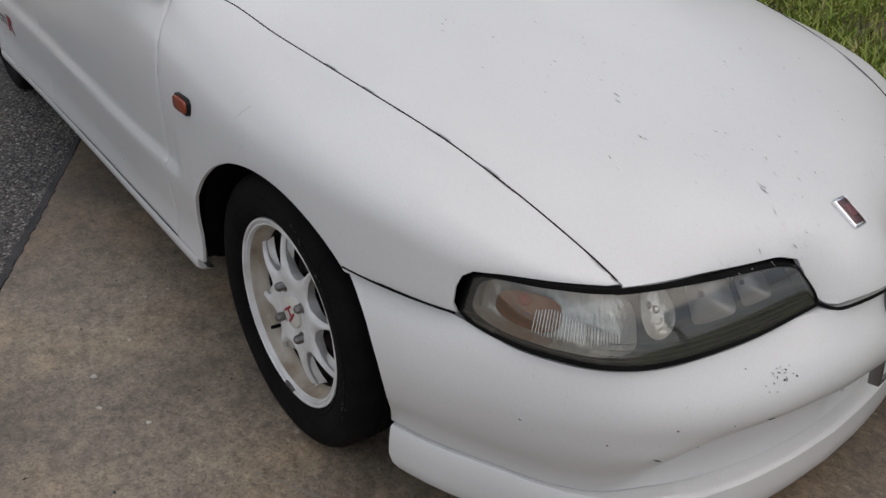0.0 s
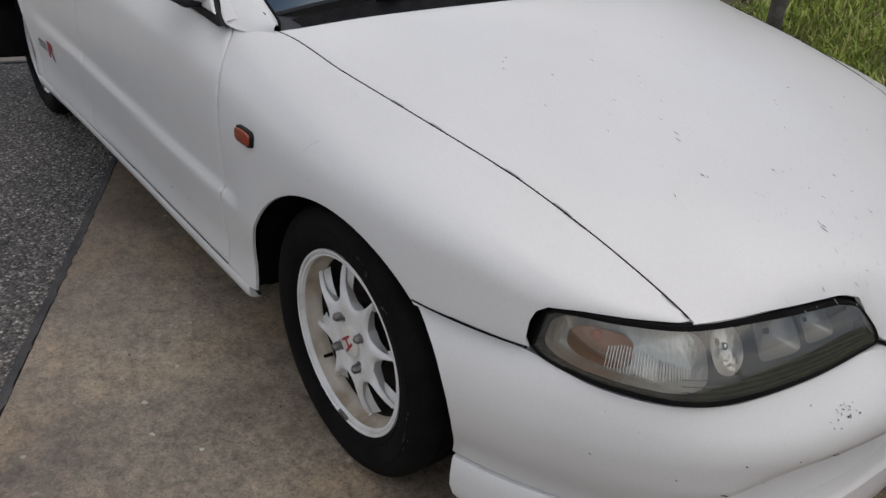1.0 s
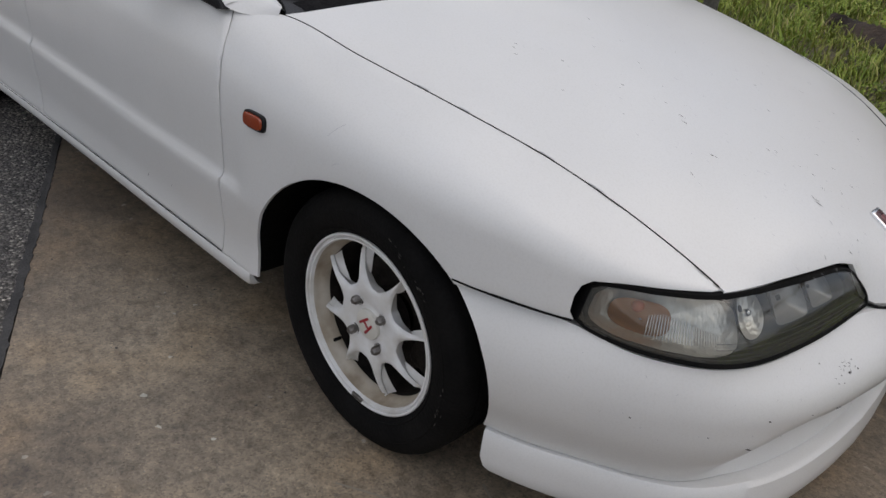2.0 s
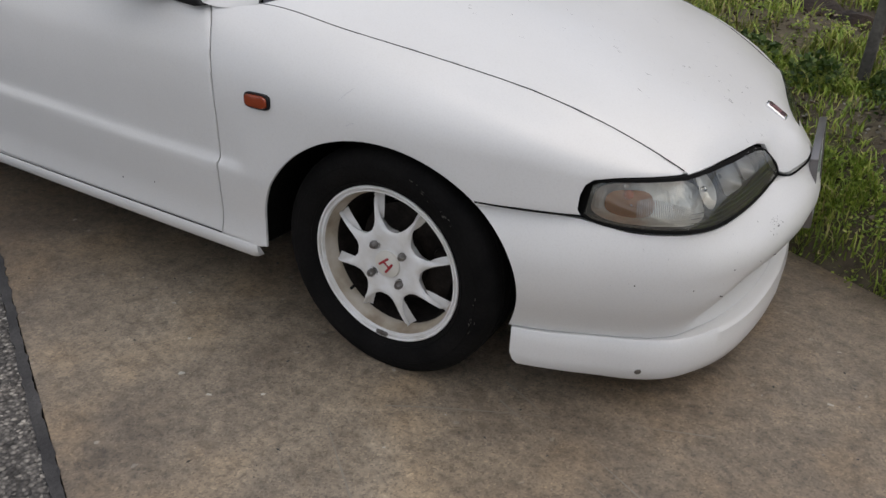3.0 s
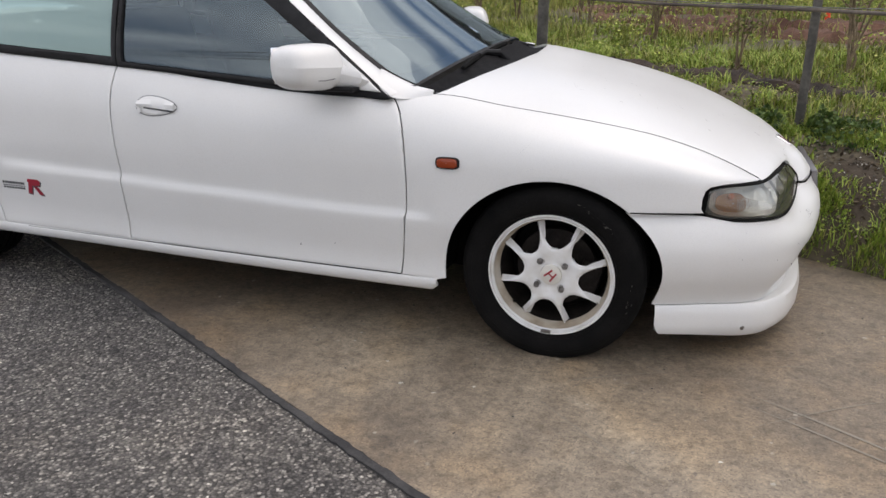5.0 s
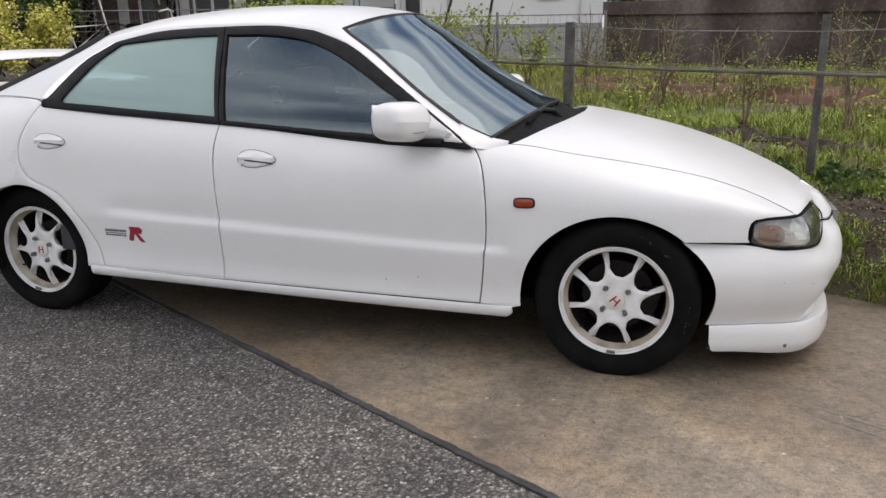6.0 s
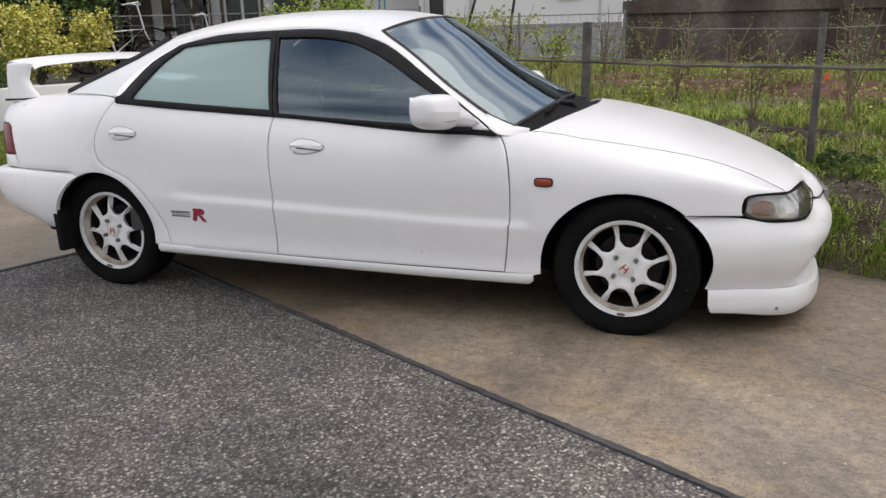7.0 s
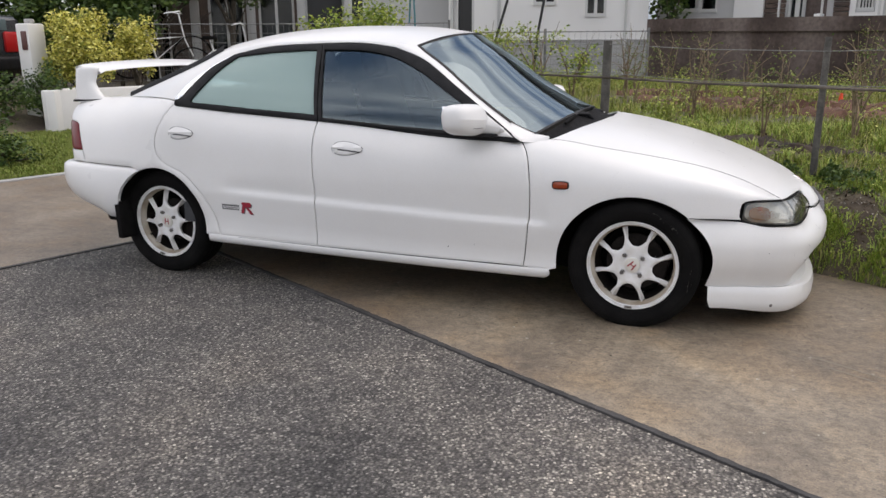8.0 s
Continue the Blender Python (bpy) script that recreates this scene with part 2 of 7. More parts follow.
def sheet(rows, thick=0.0):
    """A surface through rows of points; thick adds a back and a rim."""
    R = [np.array(r, float) for r in rows]
    n, m = len(R), len(R[0])
    V = [tuple(p) for r in R for p in r]
    F = [(i * m + j, i * m + j + 1, (i + 1) * m + j + 1, (i + 1) * m + j) for i in range(n - 1) for j in range(m - 1)]
    if thick:
        G = np.array(R)
        du, dv = np.gradient(G, axis=0), np.gradient(G, axis=1)
        N = np.cross(dv, du)
        N /= np.linalg.norm(N, axis=2, keepdims=True) + 1e-9
        B = G + N * thick
        k = len(V)
        V += [tuple(p) for r in B for p in r]
        F += [tuple(reversed([i + k for i in f])) for f in F]
        loop = [j for j in range(m)] + [i * m + m - 1 for i in range(1, n)] + [(n - 1) * m + j for j in range(m - 2, -1, -1)] + [i * m for i in range(n - 2, 0, -1)]
        for a, b in zip(loop, loop[1:] + loop[:1]):
            F.append((b, a, a + k, b + k))
    return V, F


def loft(a, b, across=6, bulge=(0, 0, 0), thick=0.0):
    """A surface between two lines with equally many points, pushed out in the middle."""
    a, b = np.array(a, float), np.array(b, float)
    rows = [a + (b - a) * t + np.array(bulge) * 4 * t * (1 - t) for t in np.linspace(0, 1, across)]
    return sheet(rows, thick)


def inside(p, poly):
    x, y = p
    a, b = poly, np.roll(poly, -1, 0)
    hit = ((a[:, 1] > y) != (b[:, 1] > y)) & (x < (b[:, 0] - a[:, 0]) * (y - a[:, 1]) / (b[:, 1] - a[:, 1] + 1e-12) + a[:, 0])
    return bool(hit.sum() % 2)


def even(outline, step):
    P = np.array(list(outline) + [outline[0]], float)
    out = []
    for p, q in zip(P[:-1], P[1:]):
        n = max(1, int(np.ceil(np.linalg.norm(q - p) / step)))
        out += [p + (q - p) * k / n for k in range(n)]
    return np.array(out)


def panel(outline, surface, step=0.03, flange=0.02, sign=1, roll=0.0025, holes=()):
    """A pressed panel: the outline (2D) filled with a fine net, laid on surface(u, v), with a rolled edge turned inwards."""
    loops = [even(o, step * 0.6) for o in (outline, *holes)]
    area = sum(p[0] * q[1] - q[0] * p[1] for p, q in zip(loops[0], np.roll(loops[0], -1, 0)))
    loops = [lp if (sum(p[0] * q[1] - q[0] * p[1] for p, q in zip(lp, np.roll(lp, -1, 0))) > 0) == (i == 0) else lp[::-1] for i, lp in enumerate(loops)]
    pts, edges, start = [], [], []
    for lp in loops:
        n0 = len(pts)
        start.append(n0)
        pts += [tuple(p) for p in lp]
        edges += [(n0 + i, n0 + (i + 1) % len(lp)) for i in range(len(lp))]
    border = np.array(pts)
    inset = []
    for lp in loops:
        t = np.roll(lp, -1, 0) - np.roll(lp, 1, 0)
        nrm = np.stack([-t[:, 1], t[:, 0]], 1) / (np.linalg.norm(t, axis=1, keepdims=True) + 1e-9)
        inset += [tuple(p) for p in lp + nrm * 0.005]
    lo, hi = loops[0].min(0), loops[0].max(0)
    grid, row = [], 0
    y = lo[1]
    while y < hi[1]:
        x = lo[0] + (row % 2) * step / 2
        while x < hi[0]:
            grid.append((x, y))
            x += step
        y += step * 0.866
        row += 1

    def ok(p, near):
        return inside(p, loops[0]) and not any(inside(p, h) for h in loops[1:]) and np.min(np.hypot(*(border - p).T)) > near
    inner = [p for p in inset if ok(p, 0.0042)] + [p for p in grid if ok(p, step * 0.55)]
    vs, es, fs, ov, oe, of = geometry.delaunay_2d_cdt([Vector(p) for p in pts + inner], edges, [], 0, 1e-6)
    P2 = [(v.x, v.y) for v in vs]
    edge_ids = {o: i for i, lst in enumerate(ov) for o in lst}
    F = []
    for f in fs:
        c = np.mean([P2[i] for i in f], 0)
        if inside(c, loops[0]) and not any(inside(c, h) for h in loops[1:]):
            F.append(tuple(f) if sign > 0 else tuple(reversed(f)))

    def normal(u, v):
        e = 0.004
        a = np.subtract(surface(u + e, v), surface(u - e, v))
        b = np.subtract(surface(u, v + e), surface(u, v - e))
        n = np.cross(a, b) * sign
        return n / (np.linalg.norm(n) + 1e-12)
    rim = {edge_ids[i] for i in range(len(pts))}
    V = []
    back = {}
    for i, (u, v) in enumerate(P2):
        q = np.array(surface(u, v), float)
        if i in rim:
            n = normal(u, v)
            V.append(q - n * roll)
            back[i] = q - n * (flange + roll)
        else:
            V.append(q)
    k = {}
    for i, q in back.items():
        k[i] = len(V)
        V.append(q)
    if flange:
        for (a, b), lp in zip(edges, [0] * len(edges)):
            a, b = edge_ids[a], edge_ids[b]
            if a != b:
                F.append((b, a, k[a], k[b]) if sign > 0 else (a, b, k[b], k[a]))
    return [tuple(p) for p in V], F
# ---- the car: shape curves (x ahead of the front axle, y to its left, z up from the ground) ----
WB, HUB, ARCH, ARCH_REAR = 2.62, 0.288, 0.321, 0.336
half_width = curve([-3.50, -3.42, -3.30, -3.15, -2.9, -2.62, -2.0, -1.0, -0.3, -0.1, 0.1, 0.236, 0.33, 0.436, 0.51, 0.566],
                   [0.58, 0.672, 0.752, 0.785, 0.812, 0.825, 0.835, 0.835, 0.831, 0.824, 0.804, 0.776, 0.742, 0.682, 0.607, 0.520])
top_y = curve([-3.50, -3.42, -3.2, -2.97, -2.7, -2.44, -1.5, -0.62, -0.50, -0.384, -0.161, 0.065, 0.24, 0.38, 0.47, 0.528, 0.566],
              [0.50, 0.545, 0.585, 0.605, 0.700, 0.783, 0.785, 0.785, 0.765, 0.721, 0.692, 0.655, 0.616, 0.579, 0.547, 0.5235, 0.511])
top_z = curve([-3.50, -3.42, -3.2, -2.97, -2.7, -2.50, -2.42, -1.5, -0.62, -0.50, -0.384, -0.161, 0.065, 0.24, 0.38, 0.47, 0.528, 0.566],
              [0.960, 0.971, 0.984, 0.990, 0.986, 0.974, 0.950, 0.876, 0.806, 0.806, 0.817, 0.786, 0.751, 0.716, 0.672, 0.632, 0.601, 0.580])
roll_angle = curve([-3.5, -2.75, -2.4, -0.60, -0.40, 0.2, 0.566], [-18, -28, -62, -62, -32, -24, -20])
knee_z = curve([-3.5, 0.3, 0.436, 0.51, 0.566], [0.60, 0.60, 0.572, 0.574, 0.572])
side_in = curve([0.12, 0.17, 0.21, 0.235, 0.255, 0.28, 0.31, 0.35, 0.40, 0.440, 0.448, 0.462, 0.470, 0.52, 0.60], [0.085, 0.052, 0.030, 0.019, 0.018, 0.0215, 0.0215, 0.015, 0.006, 0.0, 0.001, 0.013, 0.014, 0.008, 0.0])
crease_rise = curve([-2.8, -2.0, -1.2, -0.45, 0.0], [0.062, 0.046, 0.021, 0.0, 0.0])
crease_depth = curve([-2.24, -2.17, -2.04, -1.95, -0.42, -0.39, -0.345, -0.31], [0.0, 0.06, 0.74, 0.82, 0.82, 0.72, 0.06, 0.0])
_sections = {}


def section(x):
    """The side of the body at x: running length, half width and height from the sill to the top edge."""
    key = round(x, 4)
    if key not in _sections:
        w, zk = half_width(x), knee_z(x)
        zs = np.r_[np.linspace(0.12, 0.43, 26), np.linspace(0.436, 0.474, 14), np.linspace(0.48, zk, 6)]
        ys = np.array([w - side_in(z) * (1 if z < 0.44 else crease_depth(x)) for z in zs])
        # the pressed crease climbs towards the tail
        zs = zs + crease_rise(x) * np.interp(zs, [0.20, 0.41, 0.485, 0.58], [0, 1, 1, 0])
        a = radians(roll_angle(x))
        p0, p3 = np.array([top_y(x), top_z(x)]), np.array([w, zk])
        reach = np.linalg.norm(p3 - p0)
        p1 = p0 + np.array([math.cos(a), math.sin(a)]) * reach * 0.42
        p2 = p3 + np.array([0.0, 1.0]) * min(0.45 * reach, 0.7 * max(p0[1] - zk, 0.01))
        t = np.linspace(1, 0, 22)[1:, None]
        b = (1 - t)**3 * p0 + 3 * (1 - t)**2 * t * p1 + 3 * (1 - t) * t * t * p2 + t**3 * p3
        ys, zs = np.r_[ys, b[:, 0]], np.r_[zs, b[:, 1]]
        L = np.r_[0, np.cumsum(np.hypot(np.diff(ys), np.diff(zs)))]
        _sections[key] = L, ys, zs
    return _sections[key]


def side(x, run):
    L, ys, zs = section(x)
    return x, -float(np.interp(run, L, ys)), float(np.interp(run, L, zs))


def on_side(x, z):
    """(x, height) to (x, running length)."""
    L, ys, zs = section(x)
    return x, float(np.interp(z, np.maximum.accumulate(zs + np.arange(len(zs)) * 1e-7), L))


def at_side(x, z, out=0.0):
    """The place on the near flank at a height."""
    x, y, zz = side(*on_side(x, z))
    return x, y - out, zz


def on_top(x):
    return x, float(section(x)[0][-1]) + 0.002


def arc(cx, cz, r, a0, a1, n, flat=0.93):
    return [(cx + r * math.cos(radians(a)), cz + r * math.sin(radians(a)) * (flat if math.sin(radians(a)) > 0 else 1)) for a in np.linspace(a0, a1, n)]


GAP = 0.0024
front_gap = spline([(-0.499, 0.806), (-0.468, 0.765), (-0.447, 0.700), (-0.438, 0.592), (-0.442, 0.475), (-0.455, 0.355), (-0.468, 0.252)], 24)
mid_gap = spline([(-1.541, 0.892), (-1.552, 0.80), (-1.556, 0.683), (-1.552, 0.50), (-1.556, 0.254)], 18)
rear_gap = spline([(-2.452, 0.973), (-2.53, 0.873), (-2.592, 0.76), (-2.585, 0.668), (-2.52, 0.618), (-2.40, 0.575), (-2.29, 0.475), (-2.215, 0.36), (-2.185, 0.255)], 34)


def shifted(line, dx, dz=0.0):
    return [(x + dx, z + dz) for x, z in line]


# ---- the car itself ----
car = new("car")
tagged(car, "white four-door saloon parked across concrete and asphalt", "car")


def both(name, geo, mat, label="", parent=None):
    """A panel and its mirror image on the far flank."""
    a = part(name, geo, mat, parent or car, label)
    b = part(name, mirrored(geo), mat, parent or car, label)
    return a, b


def smooth(a, b, x):
    t = min(max((x - a) / (b - a), 0), 1)
    return t * t * (3 - 2 * t)


SILL_TOP = 0.252
lamp_top = spline([(0.428, -0.678, 0.574), (0.468, -0.650, 0.5795), (0.515, -0.602, 0.5795), (0.566, -0.516, 0.578), (0.606, -0.36, 0.5805), (0.634, -0.225, 0.582), (0.650, -0.172, 0.574)], 40)
lamp_low = spline([(0.418, -0.689, 0.497), (0.465, -0.664, 0.482), (0.532, -0.628, 0.476), (0.605, -0.562, 0.474), (0.645, -0.47, 0.475), (0.674, -0.30, 0.485), (0.690, -0.135, 0.506)], 40)

# front wing
wing = [on_side(x, z) for x, z in shifted(front_gap, GAP)]
wing += [on_side(x, z) for x, z in ((-0.40, 0.250), (-0.352, 0.246))]
wing += [on_side(x, z) for x, z in arc(0, HUB, ARCH, 186, 44.5, 40)]
wing += [on_side(x, z) for x, z in ((0.30, 0.5065), (0.36, 0.505), (0.418, 0.503))]
wing += [on_side(x, z) for x, z in ((0.4115, 0.515), (0.4125, 0.545), (0.419, 0.566), (0.432, 0.5775))]
wing += [on_side(p[0], p[2] + 0.003) for p in lamp_top[3:] if p[0] < 0.556]
wing += [on_top(x) for x in np.linspace(0.561, -0.384, 44)]
wing += [on_top(x) for x in (-0.43, -0.47)]
both("front_wing", panel(wing, side, 0.018, 0.008, roll=0.001), M_WHITE)


def door_outline(front, rear):
    """front and rear shut lines from the belt down; the belt and the sill close them."""
    o = [on_side(x, z) for x, z in front]
    o += [on_side(x, SILL_TOP + 0.002) for x in np.linspace(front[-1][0], rear[-1][0], 14)[1:-1]]
    o += [on_side(x, z) for x, z in reversed(rear)]
    o += [on_top(x) for x in np.linspace(rear[0][0], front[0][0], 26)[1:-1]]
    return o


def door(name, front, rear, handle_x, handle_z, label):
    for flip in (False, True):
        geo = panel(door_outline(front, rear), side, 0.018)
        d = part(name, mirrored(geo) if flip else geo, M_WHITE, car, label)
        s = -1 if flip else 1
        # a recessed pull under a lifting flap, framed by a thin gasket
        y0 = at_side(handle_x, handle_z)[1]
        ring = [(handle_x + 0.088 * math.cos(w) * (1 if math.cos(w) > 0 else 0.92), handle_z + (0.034 if math.sin(w) > 0 else 0.030) * math.sin(w) * (1 - 0.25 * math.cos(w))) for w in np.linspace(0, 2 * math.pi, 33)[:-1]]
        rim = tube([at_side(x, z, 0.001) for x, z in ring] + [at_side(*ring[0], 0.001)], 0.0021, 6, False)
        rows = []
        for k, (f, o) in enumerate(((1.0, 0.002), (0.86, 0.006), (0.55, 0.007), (0.02, 0.007))):
            rows.append([at_side(handle_x + (x - handle_x) * f, handle_z + (z - handle_z) * f, o) for x, z in ring + ring[:1]])
        cup = sheet([list(reversed(r)) for r in rows])
        xs = np.linspace(handle_x - 0.072, handle_x + 0.082, 12)
        up = [at_side(x, handle_z + 0.026 * math.sqrt(max(0.02, 1 - ((x - handle_x) / 0.098)**2)), 0.008) for x in xs]
        mid = [at_side(x, handle_z + 0.008, 0.017) for x in xs]
        low = [at_side(x, handle_z - 0.004 - 0.006 * (x - handle_x) / 0.08, 0.014) for x in xs]
        und = [at_side(x, handle_z - 0.003, 0.003) for x in xs]
        flap = sheet([up, mid, low, und])
        lock = moved(lathe([(0.0, -0.012), (0.009, -0.012), (0.010, -0.008), (0.010, 0.0)], 16), pose(handle_x - 0.062, y0 - 0.002, handle_z - 0.012))
        # flat dark strip under the flap, painting the shade of the pull's recess
        hollow = sheet([[at_side(x, handle_z - 0.0045 - 0.006 * (x - handle_x) / 0.08 - dz, 0.0085) for x in np.linspace(handle_x - 0.045, handle_x + 0.078, 9)] for dz in (0.006, 0.0)])
        fix = mirrored if flip else (lambda g: g)
        h = part("handle", fix(joined(cup, flap)), M_WHITE, d, "white pull handle with a flap")
        part("gasket", fix(rim), M_GASKET, h)
        part("recess", fix(hollow), M_GREYFILM, h)
        part("lock", fix(lock), M_WHITE, h)


door("front_door", shifted(front_gap, -GAP), shifted(mid_gap, GAP), -1.357, 0.748, "white front door with a pull handle")
door("rear_door", shifted(mid_gap, -GAP), shifted(rear_gap, GAP), -2.398, 0.797, "white rear door with a pull handle")

# rear quarter
quarter = [on_side(x, z) for x, z in shifted(rear_gap, -GAP)] + [on_side(-2.215, 0.2535), on_side(-2.288, 0.252)]
quarter += [on_side(x, z) for x, z in arc(-WB, HUB, ARCH_REAR, -6, 112, 36)]
quarter += [on_side(x, z) for x, z in ((-2.80, 0.600), (-3.00, 0.604), (-3.212, 0.610))]
quarter += [on_side(x, z) for x, z in ((-3.218, 0.64), (-3.226, 0.68), (-3.250, 0.76), (-3.280, 0.832), (-3.315, 0.850), (-3.40, 0.852), (-3.49, 0.852))]
quarter += [on_top(x) for x in np.linspace(-3.49, -2.47, 34)]
both("rear_quarter", panel(quarter, side, 0.03), M_WHITE)

# sill covers
sill_x = np.r_[np.linspace(-2.268, -0.39, 36), np.linspace(-0.38, -0.350, 7)]
rows = []
for z, o in ((0.2495, -0.012), (0.2488, 0.000), (0.243, 0.0035), (0.229, 0.0040), (0.215, -0.002), (0.207, -0.014), (0.203, -0.030), (0.203, -0.06)):
    rows.append([(x, at_side(x, 0.25)[1] - o * (1 - 0.6 * smooth(-0.375, -0.347, x)), z + (0.249 - z) * 0.45 * smooth(-0.385, -0.345, x)**2 - 0.004 * (x + 0.35)) for x in sill_x])
ends = [[(r[k][0], r[k][1] + 0.0, r[k][2]) for r in rows] for k in (0, -1)]
sill = joined(sheet(list(reversed(rows))), ([tuple(p) for p in ends[0]], [tuple(range(len(ends[0])))]), ([tuple(p) for p in ends[1]], [tuple(range(len(ends[1]) - 1, -1, -1))]))
both("sill_cover", sill, M_WHITE)
# black line under the doors, added as the shade of the sill gap
both("sill_seal", tube([at_side(x, 0.2522, 0.0005) for x in np.linspace(-2.19, -0.47, 40)], 0.0014, 6), M_RUBBER)

# bonnet
ridge = curve([-0.30, -0.27, 0.06, 0.383, 0.55, 0.638, 0.69, 0.716, 0.730, 0.738], [0.899, 0.897, 0.836, 0.731, 0.661, 0.617, 0.585, 0.557, 0.535, 0.522])


nose_y = curve([0.566, 0.606, 0.634, 0.650, 0.670, 0.690, 0.714, 0.731, 0.738], [0.514, 0.365, 0.235, 0.182, 0.158, 0.138, 0.114, 0.066, 0.020])
nose_z = curve([0.566, 0.606, 0.634, 0.650, 0.670, 0.690, 0.714, 0.731, 0.738], [0.580, 0.5855, 0.587, 0.578, 0.544, 0.513, 0.509, 0.517, 0.520])


def bonnet_surface(x, y):
    ye, ze, zc = top_y(x), top_z(x), ridge(max(x, -0.30) if x > -0.3 else -0.30) + (0 if x > -0.3 else (-0.3 - x) * 0.17)
    if x > 0.566:
        ye, ze = nose_y(x), min(nose_z(x), zc)
    t = min(abs(y) / (ye - GAP * 1.4), 1.0)
    return x, y, zc + (ze - zc) * t**2.6


edge = [(x, top_y(x) - GAP * 1.4) for x in np.linspace(-0.384, 0.564, 41)]
nose = [(p[0] - 0.001, -p[1]) for p in lamp_top if p[0] > 0.5665] + [(0.670, 0.155), (0.690, 0.134), (0.700, 0.127), (0.712, 0.112), (0.722, 0.088), (0.730, 0.060), (0.735, 0.028)]
back = [(-0.354, 0.66), (-0.309, 0.50), (-0.266, 0.28), (-0.250, 0.0)]
half = edge + nose
right_rear = [(x, y) for x, y in spline([(-0.384, 0.715), *back], 20)]
outline = [(x, -y) for x, y in half] + [(0.7365, 0.0)] + [(x, y) for x, y in reversed(half)]
outline += [(x, y) for x, y in right_rear[1:]] + [(x, -y) for x, y in reversed(right_rear[1:-1])]
bonnet = part("bonnet", panel(outline, bonnet_surface, 0.034, 0.009, roll=0.0006), M_WHITE, car, "white bonnet speckled with stone chips")

# black tubes laid in the bonnet's side gaps, standing for their shade
for s in (-1, 1):
    part("bonnet_seal", tube([(x, s * (top_y(x) - GAP * 0.7), top_z(x) - 0.0010) for x in np.linspace(-0.38, 0.556, 120)], 0.0016, 8), M_RUBBER, bonnet)

# another black tube for the shade of the gap at the nose
part("bonnet_seal", tube(spline([(0.688, -0.133, 0.5055), (0.714, -0.113, 0.5025), (0.732, -0.06, 0.5125), (0.738, 0, 0.5165), (0.732, 0.06, 0.5125), (0.714, 0.113, 0.5025), (0.688, 0.133, 0.5055)], 41), 0.0030, 6), M_RUBBER, bonnet)

# front bumper: a plan line swept through a profile that changes from flank to nose
plan = spline([(0.248, -0.770), (0.34, -0.737), (0.44, -0.696), (0.56, -0.630), (0.655, -0.535), (0.716, -0.42), (0.754, -0.29), (0.779, -0.14), (0.788, 0.0)], 61)
lip_plan = spline([(0.248, -0.770), (0.34, -0.737), (0.44, -0.696), (0.56, -0.630), (0.655, -0.535), (0.712, -0.42), (0.746, -0.29), (0.766, -0.14), (0.773, 0.0)], 61)
tang = np.gradient(plan, axis=0)
norm = np.stack([-tang[:, 1], tang[:, 0]], 1)
norm = -norm / np.linalg.norm(norm, axis=1, keepdims=True)
norm *= np.sign(norm[30] @ (plan[30] - np.array([0, 0])))
flank_o = curve([0, 0.06, 0.18, 0.32, 0.5, 0.72, 0.86, 1.0], [-0.014, -0.004, 0.0, 0.000, -0.007, -0.026, -0.046, -0.062])
front_o = curve([0, 0.10, 0.20, 0.30, 0.42, 0.52, 0.62, 0.72, 0.86, 1.0], [-0.046, -0.024, -0.006, -0.001, -0.010, -0.036, -0.066, -0.080, -0.080, -0.074])
top_rim = spline([(0.236, -0.766, 0.5005), (0.33, -0.732, 0.4985), *[tuple(p + np.array((0, 0, -0.004))) for p in lamp_low[::6]], (0.715, -0.112, 0.502), (0.732, -0.06, 0.512), (0.738, 0.0, 0.516)], 61)


def arch_x(z, radius=ARCH):
    k = (z - HUB) / (0.93 if z > HUB else 1.0)
    return math.sqrt(max(0.0, radius**2 - k * k)) + 0.008 * math.sin(math.pi * min(max((z - 0.2) / 0.3, 0), 1))


def bumper_row(v, extra=0.0):
    row = []
    for k in range(61):
        z_low = 0.217 - 0.012 * smooth(8, 30, k)
        # the lower front folds back into the intake
        fold = smooth(0.40, 0.52, v)
        late = 14 * max(0.0, 1 - v)
        f = smooth(14, 46, k) * (1 - fold) + smooth(25 + late, 34 + late, k) * fold
        z = top_rim[k][2] * (1 - v) + z_low * v
        o = flank_o(v) * (1 - f) + front_o(v) * f + extra
        p = plan[k] + norm[k] * o
        w = (1 - v)**6
        rim = top_rim[k]
        p = p * (1 - w) + rim[:2] * w
        fade = (1 - smooth(0, 20, k))
        p = p + np.array([(arch_x(z) + 0.001 - 0.248) * fade, 0])
        row.append((p[0], p[1], z))
    return row


vs = [0, 0.015, 0.05, 0.1, 0.15, 0.2, 0.25, 0.3, 0.36, 0.42, 0.48, 0.54, 0.6, 0.66, 0.72, 0.79, 0.86, 0.93, 0.99, 1.0]
rows = [bumper_row(v) for v in vs]
inner = [(x - 0.02 * (0.3 + k / 60), y * 0.975, z - 0.001) for k, (x, y, z) in enumerate(rows[0])]
tuck = [(x - 0.02 * smooth(0, 8, k), y + 0.012, z) for k, (x, y, z) in enumerate(rows[-1])]
rows = [inner] + rows + [tuck]
edge_in = [[(r[0][0] - 0.001, r[0][1] + 0.025, r[0][2]) for r in rows], [r[0] for r in rows]]
half_b = joined(sheet(list(reversed(rows))), sheet([[(p[0], p[1], p[2]) for p in edge_in[0]], [tuple(p) for p in edge_in[1]]]))
part("front_bumper", joined(half_b, mirrored(half_b)), M_WHITE, car, "white front bumper with scraped, chipped paint")

